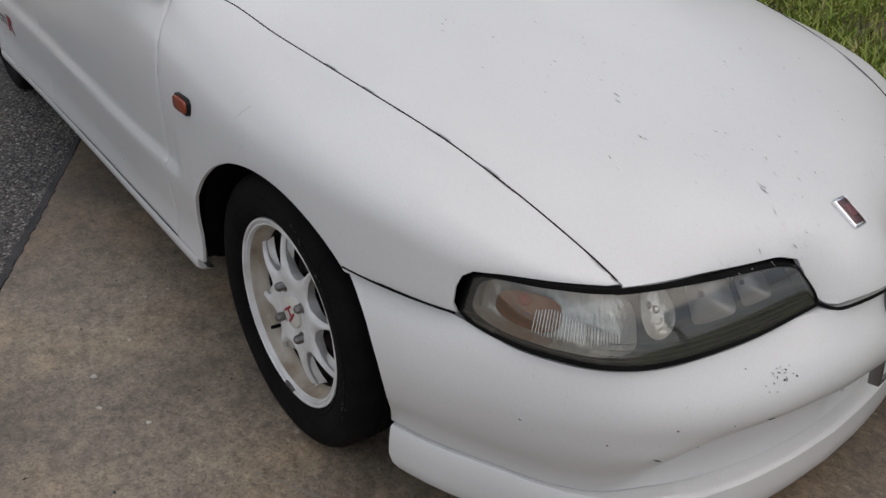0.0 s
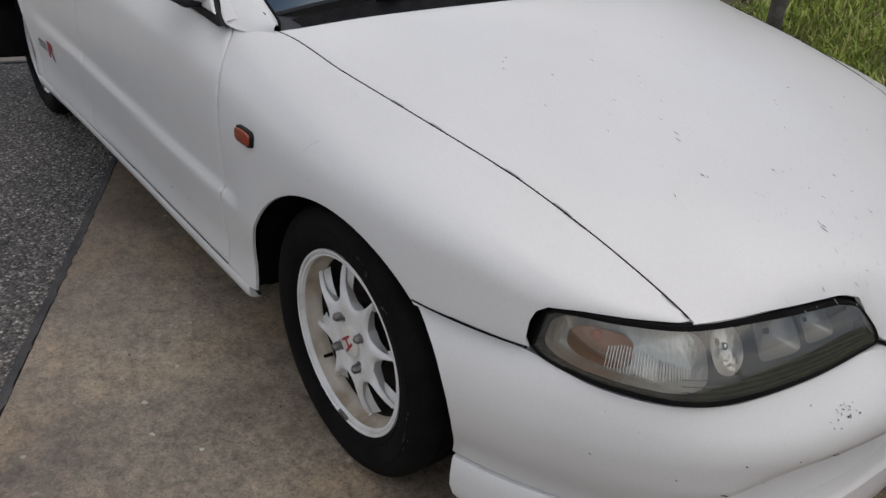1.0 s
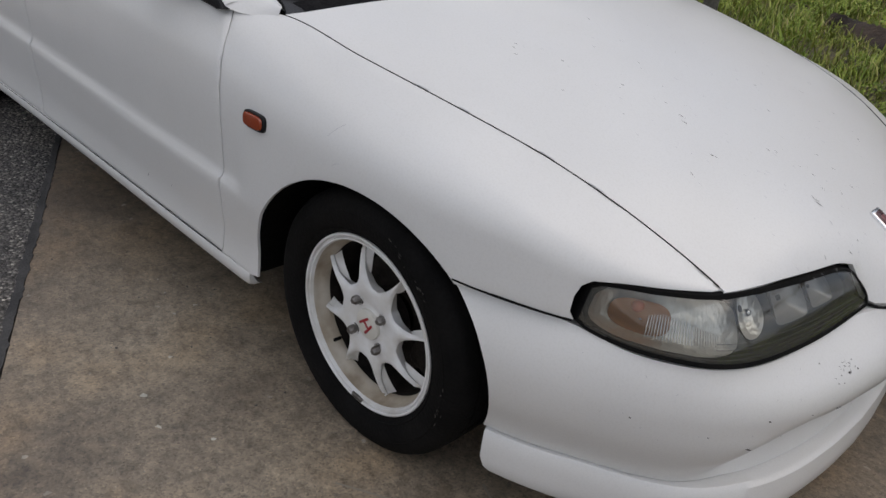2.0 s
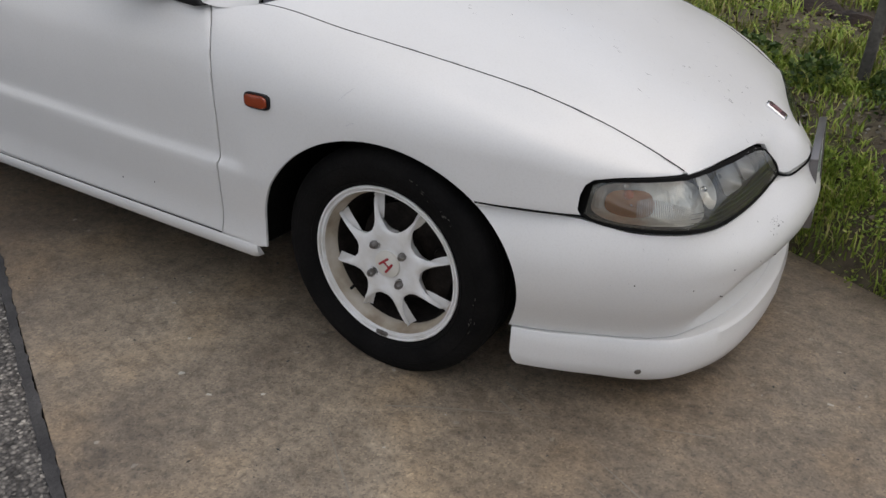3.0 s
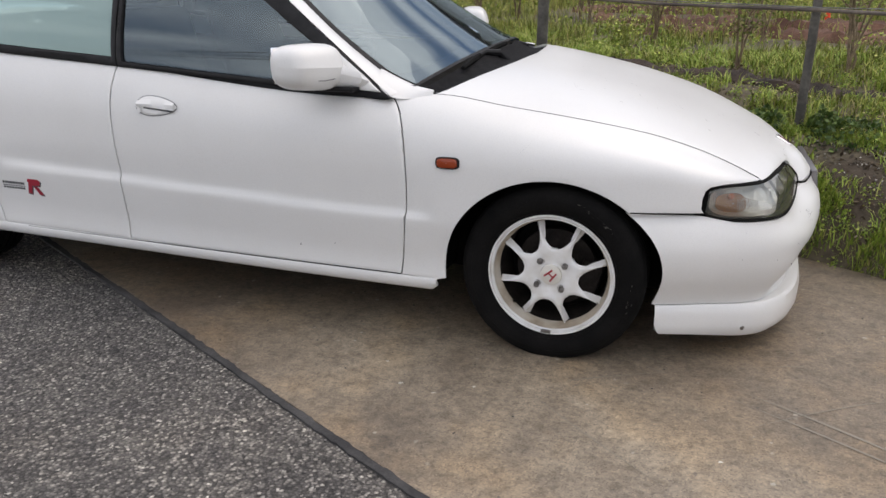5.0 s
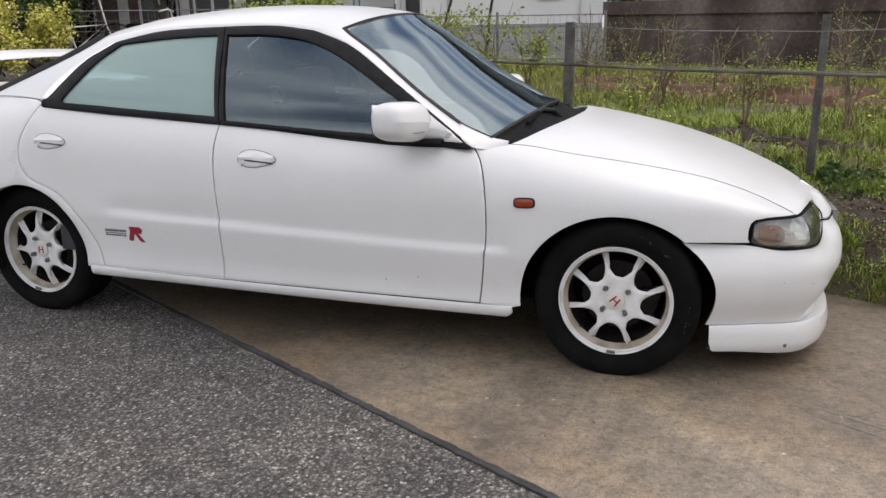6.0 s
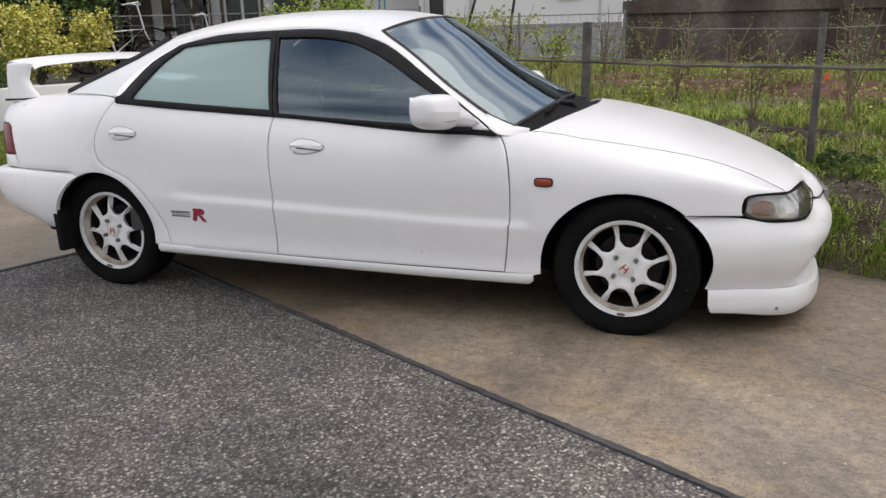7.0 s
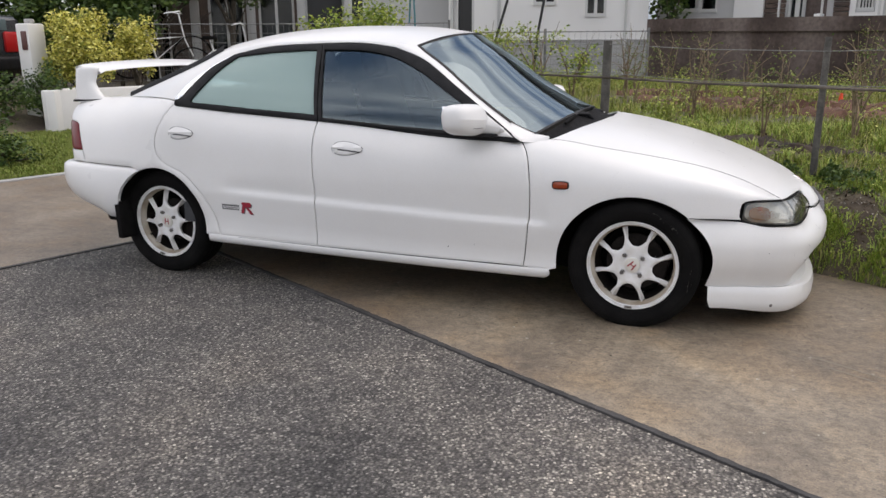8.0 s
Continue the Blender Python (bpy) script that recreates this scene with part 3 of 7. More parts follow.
# a black tube draws the shade in the shut line above the bumper
for s in (-1, 1):
    gap_line = [at_side(x, 0.5046 - 0.016 * (x - 0.24), -0.0012) for x in np.linspace(0.224, 0.416, 22)]
    part("bumper_seal", tube([(x, y * -s, z) for x, y, z in gap_line], 0.0023, 6), M_RUBBER, bpy.data.objects["front_bumper"])

# chin lip below the bumper
lip_rows = []
for v, f_o, n_o in ((0.0, -0.075, -0.092), (-0.01, -0.055, -0.040), (0.06, -0.050, -0.029), (0.35, -0.047, -0.022), (0.65, -0.048, -0.023), (0.86, -0.053, -0.032), (1.0, -0.066, -0.050), (0.98, -0.11, -0.11)):
    row = []
    for k in range(61):
        f = smooth(14, 46, k)
        p = lip_plan[k] + norm[k] * (f_o * (1 - f) + n_o * f)
        z_top, z_bot = 0.2150 - 0.012 * smooth(8, 30, k), 0.121 - 0.029 * smooth(2, 30, k)
        fade = 1 - smooth(0, 20, k)
        p = p + np.array([(0.323 - 0.248 + 0.020 * max(0.0, v - 0.6)**2 / 0.16) * fade, 0])
        row.append((p[0], p[1], z_top + (z_bot - z_top) * v))
    lip_rows.append(row)
edge_in = [[(r[0][0], r[0][1] + 0.03, r[0][2]) for r in lip_rows], [r[0] for r in lip_rows]]
half_l = joined(sheet(list(reversed(lip_rows))), sheet(edge_in))
part("chin_lip", joined(half_l, mirrored(half_l)), M_WHITE, car, "white chin lip with a scuffed fixing hole")
# tail lamps and the panel below them
lamp_tail = [on_side(x, z) for x, z in ((-3.232, 0.682), (-3.256, 0.76), (-3.286, 0.830), (-3.318, 0.846), (-3.40, 0.848), (-3.488, 0.848), (-3.488, 0.682), (-3.40, 0.680))]
both("tail_lamp", panel(lamp_tail, side, 0.02, 0.015), M_TAIL, "dark red tail lamp")
skirt = [on_side(x, z) for x, z in ((-3.216, 0.612), (-3.223, 0.64), (-3.232, 0.677), (-3.40, 0.675), (-3.488, 0.677), (-3.488, 0.612))]
both("tail_skirt", panel(skirt, side, 0.03, 0.015), M_WHITE)

# rear bumper
r_plan = spline([(-2.752, -0.823), (-3.0, -0.82), (-3.25, -0.797), (-3.42, -0.745), (-3.515, -0.64), (-3.56, -0.42), (-3.575, 0.0)], 51)
r_tang = np.gradient(r_plan, axis=0)
r_norm = np.stack([r_tang[:, 1], -r_tang[:, 0]], 1)
r_norm /= np.linalg.norm(r_norm, axis=1, keepdims=True)
r_norm *= np.sign(-r_norm[0][1])
rows = []
r_off = curve([0, 0.04, 0.12, 0.3, 0.5, 0.75, 0.93, 1.0], [-0.03, -0.008, 0.0, 0.004, 0.0, -0.022, -0.055, -0.085])
for v in (0, 0.02, 0.06, 0.12, 0.2, 0.3, 0.4, 0.5, 0.6, 0.7, 0.8, 0.88, 0.95, 1.0):
    row = []
    for k in range(51):
        z_low = 0.285 + 0.085 * smooth(6, 26, k)
        z = (0.5955 + 0.009 * smooth(0, 22, k)) * (1 - v) + z_low * v
        p = r_plan[k] + r_norm[k] * r_off(v)
        fade = 1 - smooth(0, 16, k)
        p = p + np.array([(-WB - arch_x(z, ARCH_REAR) - 0.001 + 2.752) * fade, 0])
        row.append((p[0], p[1], z))
    rows.append(row)
edge_in = [[r[0] for r in rows], [(r[0][0], r[0][1] + 0.03, r[0][2]) for r in rows]]
shelf = [(x * 0.99, y * 0.92, z) for x, y, z in rows[0]]
half_r = joined(sheet([shelf] + rows), sheet(edge_in))
part("rear_bumper", joined(half_r, mirrored(half_r)), M_WHITE, car, "white rear bumper")

# boot lid, tail panel and rear screen
rows = []
for x in np.linspace(-2.985, -3.50, 14):
    ye, ze = top_y(x) - 0.003, top_z(x) - 0.002
    rows.append([(x - 0.03 * (1 - t * t), ye * t, ze + 0.018 * (1 - abs(t)**2.4)) for t in np.linspace(-1, 1, 25)])
tail = [[(p[0] - 0.012 - 0.01 * d, p[1] * 1.03, p[2] - d * 0.33) for p in rows[-1]] for d in (0.03, 0.2, 0.6, 1.0)]
boot = part("boot_lid", sheet(rows + tail), M_WHITE, car)

roof_mid = curve([-2.45, -2.35, -2.1, -1.7, -1.3, -1.0, -0.9], [1.268, 1.293, 1.333, 1.350, 1.336, 1.294, 1.275])
rail_y = curve([-2.32, -2.1, -1.7, -1.3, -1.06], [0.556, 0.565, 0.570, 0.573, 0.582])
rail_z = curve([-2.32, -2.1, -1.9, -1.6, -1.25, -1.06], [1.232, 1.257, 1.266, 1.269, 1.250, 1.223])


def roof_point(s, t):
    """s from the windscreen (0) to the rear screen (1), t across."""
    x0, x1 = -1.115 + 0.088 * (1 - t * t), -2.295 - 0.085 * (1 - t * t)
    x = x0 + (x1 - x0) * s
    xe = -1.115 + (-2.295 + 1.115) * s
    zr, zc = rail_z(xe), roof_mid(x)
    return x, rail_y(xe) * t, zr + (zc - zr) * (1 - abs(t)**2.3)


roof_rows = [[roof_point(s, t) for t in np.linspace(-1, 1, 41)] for s in np.linspace(0, 1, 26)]
roof = part("roof", sheet(roof_rows), M_WHITE, car)
part("headlining", sheet([[(x, y * 0.96, z - 0.03) for x, y, z in reversed(r)] for r in roof_rows]), M_LINER, roof)

# pillars and roof side in one sweep from windscreen foot to quarter
outer = np.vstack([spline([(-0.503, -0.784, 0.811), (-0.652, -0.754, 0.917), (-0.832, -0.707, 1.036), (-1.034, -0.650, 1.163), (-1.212, -0.618, 1.2255)], 16),
                   spline([(-1.212, -0.618, 1.2255), (-1.392, -0.604, 1.2485), (-1.628, -0.600, 1.253), (-1.947, -0.605, 1.246), (-2.162, -0.628, 1.212)], 20)[1:],
                   spline([(-2.162, -0.628, 1.212), (-2.26, -0.656, 1.166), (-2.345, -0.698, 1.108), (-2.42, -0.745, 1.04), (-2.455, -0.781, 0.976)], 14)[1:]])
inner_l = np.vstack([spline([(-0.468, -0.702, 0.826), (-0.550, -0.690, 0.866), (-0.740, -0.655, 0.985), (-0.938, -0.618, 1.127), roof_point(0, -1)], 16),
                     np.array([roof_point(s, -1) for s in np.linspace(0, 1, 20)])[1:],
                     spline([roof_point(1, -1), (-2.45, -0.574, 1.166), (-2.70, -0.590, 1.079), (-2.965, -0.604, 0.990)], 14)[1:]])
for k in range(16):
    inner_l[k] += (outer[k] - inner_l[k]) * 0.20 * math.sin(math.pi * k / 15)**0.6
outer = np.vstack([outer, outer[-1] + np.array([0.0, 0.03, -0.03])])
inner_l = np.vstack([inner_l, inner_l[-1] + np.array([0.0, 0.03, -0.03])])
strip = []
for t in np.linspace(0, 1, 8):
    b = 4 * t * (1 - t)
    row = outer + (inner_l - outer) * t
    grow = np.r_[np.full(30, 0.007), np.linspace(0.007, 0.012, len(outer) - 30)]
    strip.append(row + np.stack([0 * grow, -0.8 * grow * b, 0.8 * grow * b], 1))
lead = outer + np.array([0, 0.012, -0.004])
both("pillar_frame", sheet([lead] + strip), M_WHITE)

# side glass on a surface that leans in above the belt
belt_z = curve([-2.5, -2.44, -1.5, -0.5, -0.4], [0.977, 0.972, 0.888, 0.810, 0.805])


def cabin_y(x, z):
    t = max(0.0, (z - belt_z(x)) / (1.25 - belt_z(x)))
    return -0.785 + 0.185 * t**1.15


def cabin(out):
    return lambda x, z: (x, cabin_y(x, z) - out, z)


front_glass = [(-1.608, 1.222), (-1.518, 0.892), (-1.2, 0.868), (-0.88, 0.847), (-0.66, 0.832)] + [tuple(p) for p in spline([(-0.655, 0.868), (-0.757, 0.943), (-0.883, 1.018), (-1.051, 1.117), (-1.22, 1.186), (-1.387, 1.214), (-1.50, 1.220)], 20)]
rear_glass = [(-1.652, 1.222), (-1.562, 0.906), (-1.934, 0.930), (-2.345, 0.962)] + [tuple(p) for p in spline([(-2.352, 0.972), (-2.318, 1.02), (-2.228, 1.131), (-2.134, 1.201)], 10)] + [(-2.05, 1.208), (-1.935, 1.216), (-1.80, 1.221)]
front_trim = [(-1.626, 1.2515), (-1.533, 0.874), (-1.112, 0.846), (-0.822, 0.823), (-0.520, 0.799), (-0.497, 0.803)] + [tuple(p) for p in spline([(-0.505, 0.811), (-0.654, 0.917), (-0.834, 1.036), (-1.036, 1.163), (-1.214, 1.2235), (-1.392, 1.246)], 24)]
rear_trim = [(-1.630, 1.2515), (-1.537, 0.8745), (-2.117, 0.914), (-2.45, 0.942), (-2.462, 0.95), (-2.455, 0.974), (-2.428, 0.979)] + [tuple(p) for p in spline([(-2.405, 0.995), (-2.377, 1.035), (-2.287, 1.136), (-2.178, 1.203), (-2.10, 1.222), (-1.947, 1.244), (-1.80, 1.250)], 22)]
chrome = [tuple(p) for p in spline([(-2.460, 0.976), (-2.416, 1.046), (-2.336, 1.116), (-2.249, 1.171), (-2.163, 1.211)], 14)] + [tuple(p) for p in spline([(-2.172, 1.206), (-2.289, 1.139), (-2.380, 1.036), (-2.409, 0.996), (-2.43, 0.981)], 14)]
both("front_window_frame", panel(front_trim, cabin(0.010), 0.03, 0.02, holes=[front_glass]), M_BLACKTRIM, "black front window surround")
both("rear_window_frame", panel(rear_trim, cabin(0.010), 0.03, 0.02, holes=[rear_glass]), M_BLACKTRIM, "black rear window surround")
both("chrome_strip", panel(chrome, cabin(0.012), 0.02, 0.012), M_CHROME, "chrome corner strip")
for geo in (panel(front_glass, cabin(-0.006), 0.05, 0.0, roll=0.0),):
    for ob in both("front_side_glass", geo, M_GLASS):
        ob.visible_shadow = False
for geo in (panel(rear_glass, cabin(-0.006), 0.05, 0.0, roll=0.0),):
    for ob in both("rear_side_glass", geo, M_REARGLASS, "greenish rear side glass with its pale reflection painted in"):
        ob.visible_shadow = False

# windscreen with a black border, and the scuttle below it
ws_edge = inner_l[:16]
n_ws = 33


def ws_row(k, scale=1.0, lift=0.0):
    e = ws_edge[k]
    f = k / 15
    fwd = 0.088 * f + (1 - f) * 0.088 - 0.012 * math.sin(math.pi * f)
    up = (roof_mid(-1.027) - ws_edge[15][2]) * f + (1 - f) * 0.102 - 0.006 * math.sin(math.pi * f)
    return [(e[0] + fwd * (1 - t * t) + lift * 0.6, e[1] * -t * scale, e[2] + up * (1 - abs(t)**2.2) + lift * 0.8) for t in np.linspace(-1, 1, n_ws)]


ws_rows = [ws_row(k) for k in range(16)]
screen = part("windscreen", sheet(ws_rows), M_SCREEN, car)
screen.visible_shadow = False
ws_grid = np.array([ws_row(k, 1.0, 0.0016) for k in range(16)])


def on_screen(k, t):
    """A place just proud of the glass: k from the foot (0) to the roof (15), t across (-1 to 1)."""
    i, j = min(int(k), 14), min(int((t + 1) / 2 * (n_ws - 1)), n_ws - 2)
    a, b = k - i, (t + 1) / 2 * (n_ws - 1) - j
    g = ws_grid
    return tuple((g[i, j] * (1 - b) + g[i, j + 1] * b) * (1 - a) + (g[i + 1, j] * (1 - b) + g[i + 1, j + 1] * b) * a)


band = []
for t0, t1 in ((-1.0, -0.972), (0.972, 1.0)):
    band.append(sheet([[on_screen(k, t) for k in np.linspace(0, 15, 31)] for t in (t0, t1)]))
for k0, k1 in ((0.0, 0.22), (14.75, 15.0)):
    band.append(sheet([[on_screen(k, t) for t in np.linspace(-0.97, 0.97, 41)] for k in (k0, k1)]))
part("windscreen_border", joined(*band), M_BLACKTRIM, screen, "black band round the windscreen")
foot = ws_rows[0]
# white foot of the pillar, rounding off the corner of the glass
foot_a = spline([(-0.545, -0.776, 0.839), (-0.512, -0.784, 0.812), (-0.472, -0.768, 0.802), (-0.430, -0.748, 0.804), (-0.388, -0.728, 0.810)], 17)
foot_b = spline([(-0.580, -0.686, 0.886), (-0.515, -0.690, 0.859), (-0.462, -0.693, 0.839), (-0.418, -0.702, 0.829), (-0.388, -0.716, 0.8205)], 17)
both("pillar_foot", loft(foot_a, foot_b, 9, (0, 0, 0.013)), M_WHITE)
both("corner_seal", tube([(x, y + 0.002, z + 0.0005) for x, y, z in foot_b[1:]], 0.0035, 6), M_RUBBER)
hood_back = [(x - 0.006, y, bonnet_surface(x, y)[2] - 0.014) for x, y in spline([(-0.384, -0.715), (-0.354, -0.66), (-0.309, -0.50), (-0.266, -0.28), (-0.250, 0.0), (-0.266, 0.28), (-0.309, 0.50), (-0.354, 0.66), (-0.384, 0.715)], n_ws)]
foot2 = [(x + 0.01, y, z - 0.012) for x, y, z in reversed(foot)]
foot2 = foot2 if foot2[0][1] < 0 else list(reversed(foot2))
part("scuttle", loft(foot2, hood_back, 6, (0, 0, -0.012)), M_SCUTTLE, car, "black scuttle grille under the windscreen")
# wipers: cranked arms parked low across the scuttle
for shift, lift in ((0.0, -0.004), (0.50, -0.004)):
    q = lambda x, y, z: (x - 0.15 * max(0.0, y + shift)**2, y + shift, z + lift - 0.24 * max(0.0, y + shift)**2)
    arm = tube([q(-0.325, -0.150, 0.850), q(-0.330, -0.158, 0.884), q(-0.350, -0.185, 0.914), q(-0.387, -0.250, 0.920), q(-0.389, -0.300, 0.913)], [0.016, 0.015, 0.011, 0.009, 0.007], 8)
    w = part("wiper", arm, M_BLACKTRIM, car)
    part("wiper_blade", tube([q(-0.388, -0.475, 0.884), q(-0.391, -0.38, 0.898), q(-0.392, -0.25, 0.913), q(-0.386, -0.12, 0.924), q(-0.374, 0.0, 0.930)], [0.007, 0.010, 0.011, 0.010, 0.007], 6), M_RUBBER, w)
    part("wiper_cap", moved(lathe([(0.0, -0.016), (0.016, -0.014), (0.020, 0.0), (0.020, 0.03)], 16), pose(*q(-0.325, -0.150, 0.872), -90, 0, 0)), M_BLACKTRIM, w)

# rear screen
rs_edge = inner_l[34:-1]
rs_rows = [[(e[0] - 0.085 * (1 - t * t), e[1] * -t, e[2] + (0.062 * (1 - f) + 0.040 * f) * (1 - abs(t)**2.2)) for t in np.linspace(-1, 1, 25)] for e, f in zip(rs_edge, np.linspace(0, 1, len(rs_edge)))]
rear_screen = part("rear_screen", sheet(rs_rows), M_SCREEN, car)
rear_screen.visible_shadow = False
for s in (-1, 1):
    e = np.array([(x, y * -s, z) for x, y, z in rs_edge])
    bead = [e + np.array([-0.002, 0.0, 0.0]), e + np.array([-0.012, s * -0.004, 0.012]), e + np.array([-0.016, s * -0.016, 0.026]), e + np.array([-0.012, s * -0.05, 0.028])]
    part("rear_screen_border", sheet(bead) if s > 0 else sheet(bead[::-1]), M_BLACKTRIM, rear_screen)

# boot spoiler on two feet
wing_o = new("boot_spoiler")
wing_o.parent = car
wing_o["label"] = "white boot spoiler on two feet"
blade_rows = []
for y in np.linspace(-0.588, 0.588, 47):
    e = max(0.0, (abs(y) - 0.52) / 0.105)
    bow = 0.030 * (1 - (y / 0.605)**2)
    half_c = 0.105 + 0.012 * e
    blade_rows.append([(-3.338 - bow * 0.6 + half_c * math.cos(w), y, 1.163 + bow * 0.7 - 0.030 * e * e + (0.015 if math.sin(w) > 0 else 0.011) * (1 + 0.5 * e) * math.sin(w) - 0.022 * math.cos(w)) for w in np.linspace(0, 2 * math.pi, 17)])
part("blade", sheet(blade_rows), M_WHITE, wing_o)
for s in (-1, 1):
    rows = []
    for f in np.linspace(0, 1, 11):
        xa = -3.462 + 0.034 * f
        xb = -3.188 - 0.098 * math.sin(min(f * 1.5, 1) * math.pi / 2) + 0.045 * max(0, f - 0.6) / 0.4
        z = 0.960 + 0.200 * f
        y = s * (0.577 + 0.018 * f)
        rows.append([((xa + xb) / 2 + (xb - xa) / 2 * math.copysign(abs(math.cos(w))**0.7, math.cos(w)), y + 0.026 * math.copysign(abs(math.sin(w))**0.7, math.sin(w)), z) for w in np.linspace(0, 2 * math.pi, 25)])
    # rounded over the blade
    top = np.array(rows[-1])
    mid_t = top.mean(0)
    rows += [[tuple(mid_t + (p - mid_t) * np.array([q, q, 1]) + np.array([0, 0, up])) for p in top] for q, up in ((0.95, 0.008), (0.80, 0.0135), (0.45, 0.0165), (0.01, 0.017))]
    part("foot", sheet(rows) if s > 0 else sheet([list(reversed(r)) for r in rows]), M_WHITE, wing_o)
    part("foot_gasket", box(-3.47, -3.182, s * 0.575 - 0.03, s * 0.575 + 0.03, 0.963, 0.976, 0.005), M_BLACKTRIM, wing_o)

# headlamps: black seal, dark bezel, reflectors behind a clear lens
for flip in (False, True):
    fix = mirrored if flip else (lambda g: g)

    def lamp_point(s, b, depth=0.0, shut=1.0):
        """s along from the flank (0) to the nose (1), b from the lower edge up."""
        k = s * 39
        i = min(int(k), 38)
        lo = lamp_low[i] + (lamp_low[i + 1] - lamp_low[i]) * (k - i)
        hi = lamp_top[i] + (lamp_top[i + 1] - lamp_top[i]) * (k - i)
        # rounded corners at both ends
        pinch = shut * 0.30 * (1 - math.sqrt(max(0, 1 - max(0, 1 - s / 0.032)**2))) + 0.05 * max(0, (s - 0.93) / 0.07)**2
        bb = b * (1 - pinch) + 0.46 * pinch * (1 if s < 0.5 else 0.0)
        a = np.array([-(lamp_low[min(i + 2, 39)] - lamp_low[max(i - 1, 0)])[1], (lamp_low[min(i + 2, 39)] - lamp_low[max(i - 1, 0)])[0], 0])
        a = -a / np.linalg.norm(a)
        a = a if a[0] > 0 or a[1] < 0 else -a
        return lo + (hi - lo) * bb + a * ((0.001 + 0.009 * min(1.0, s / 0.16)) * math.sin(math.pi * b) - depth)
    ss, bs = np.linspace(0, 1, 46), np.linspace(0, 1, 12)
    lens_rows = [[lamp_point(s, b) for s in ss] for b in bs]
    lamp = part("headlamp", fix(sheet([[lamp_point(s, b, 0.045) for s in ss] for b in bs])), M_BEZEL, car, "long smoked headlamp with a clear turn signal")
    ln = part("lens", fix(sheet(lens_rows)), M_LENS, lamp, "clear scratched lens")
    ln.visible_shadow = False
    rim_l = [lamp_point(s, 0.0, 0.0, 0.5) for s in ss] + [lamp_point(1, b) for b in bs[1:]] + [lamp_point(s, 1.0, 0.0, 0.5) for s in ss[::-1]] + [lamp_point(0, b, 0.0, 0.5) for b in bs[::-1][:-1]]
    rim_in = [lamp_point(s, 0.07, -0.0015) for s in np.linspace(0.004, 0.987, 46)] + [lamp_point(0.987, b, -0.0015) for b in np.linspace(0.07, 0.94, 12)[1:]] + [lamp_point(s, 0.94, -0.0015) for s in np.linspace(0.987, 0.004, 46)] + [lamp_point(0.004, b, -0.0015) for b in np.linspace(0.94, 0.07, 12)[:-1]]
    rim_bk = [p + np.array([-0.03, 0.02, 0]) for p in rim_l]
    rim_l, rim_in, rim_bk = [r + [r[0]] for r in (rim_l, rim_in, rim_bk)]
    part("seal", fix(sheet([rim_bk, [p + np.array([0.002, -0.002, 0]) for p in rim_l], rim_in])), M_RUBBER, lamp, "black rubber seal")
    # clear turn signal chamber at the flank end
    def bowl(sc, bc, sw_, bw_, rings, power=0.45):
        return sheet([[lamp_point(sc + sw_ * f * math.copysign(abs(math.cos(w))**power, math.cos(w)), bc + bw_ * f * math.copysign(abs(math.sin(w))**power, math.sin(w)), dep) for w in np.linspace(0, 2 * math.pi, 41)] for f, dep in rings])
    sig = bowl(0.218, 0.520, 0.200, 0.405, ((1.0, 0.007), (0.93, 0.024), (0.75, 0.034), (0.4, 0.040), (0.02, 0.041)))
    sg = part("turn_signal", fix(sig), M_REFLECT, lamp, "clear turn signal with an amber bulb")
    ribs = []
    for s in np.linspace(0.17, 0.392, 30):
        hi_b = 0.62 - 1.3 * abs(s - 0.21)
        ribs.append(tube([lamp_point(s, 0.235, 0.016), lamp_point(s, hi_b, 0.020)], 0.0009, 4))
    part("ribs", fix(joined(*ribs)), M_CHROME, sg)
    c = lamp_point(0.135, 0.66, 0.020)
    bm = bmesh.new()
    bmesh.ops.create_uvsphere(bm, u_segments=14, v_segments=10, radius=0.010)
    part("bulb", fix(moved(bm_geo(bm), Matrix.Translation(Vector(c)))), M_AMBERRED, sg, "amber bulb")
    glow = bowl(0.150, 0.46, 0.085, 0.27, ((1.0, 0.030), (0.6, 0.026), (0.05, 0.0245)), 0.7)
    part("amber_reflector", fix(glow), M_AMBERDARK, sg)
    # round beam and two square reflectors
    for s, w_, h_, name in ((0.50, 0.052, 0.70, "beam_reflector"), (0.675, 0.075, 0.56, "beam_reflector"), (0.825, 0.055, 0.45, "side_light")):
        rows = []
        for f, dep in ((1.0, 0.022), (0.8, 0.034), (0.5, 0.042), (0.15, 0.044)):
            row = []
            for w in np.linspace(0, 2 * math.pi, 25):
                cs, sn = math.cos(w), math.sin(w)
                if name != "beam_reflector" or w_ > 0.06:
                    cs, sn = [math.copysign(abs(q)**0.35, q) for q in (cs, sn)]
                row.append(lamp_point(s + w_ * f * cs, 0.60 + h_ / 2 * f * sn, dep))
            rows.append(row)
        rf = part(name, fix(sheet(rows)), M_REFLECT if w_ < 0.054 else M_REFLECTDULL, lamp)
        if w_ > 0.054:
            continue
        cc = lamp_point(s, 0.60, 0.03)
        bm = bmesh.new()
        bmesh.ops.create_uvsphere(bm, u_segments=12, v_segments=8, radius=0.0075)
        part("bulb_cap", fix(moved(bm_geo(bm), Matrix.Translation(Vector(cc)))), M_CHROME, rf)
    lines = joined(*[tube([lamp_point(s, b, 0.004) for s in np.linspace(0.05 + 0.3 * (b > 0.12), 0.97, 40)], 0.0007, 4) for b in (0.10, 0.17, 0.25, 0.34)])
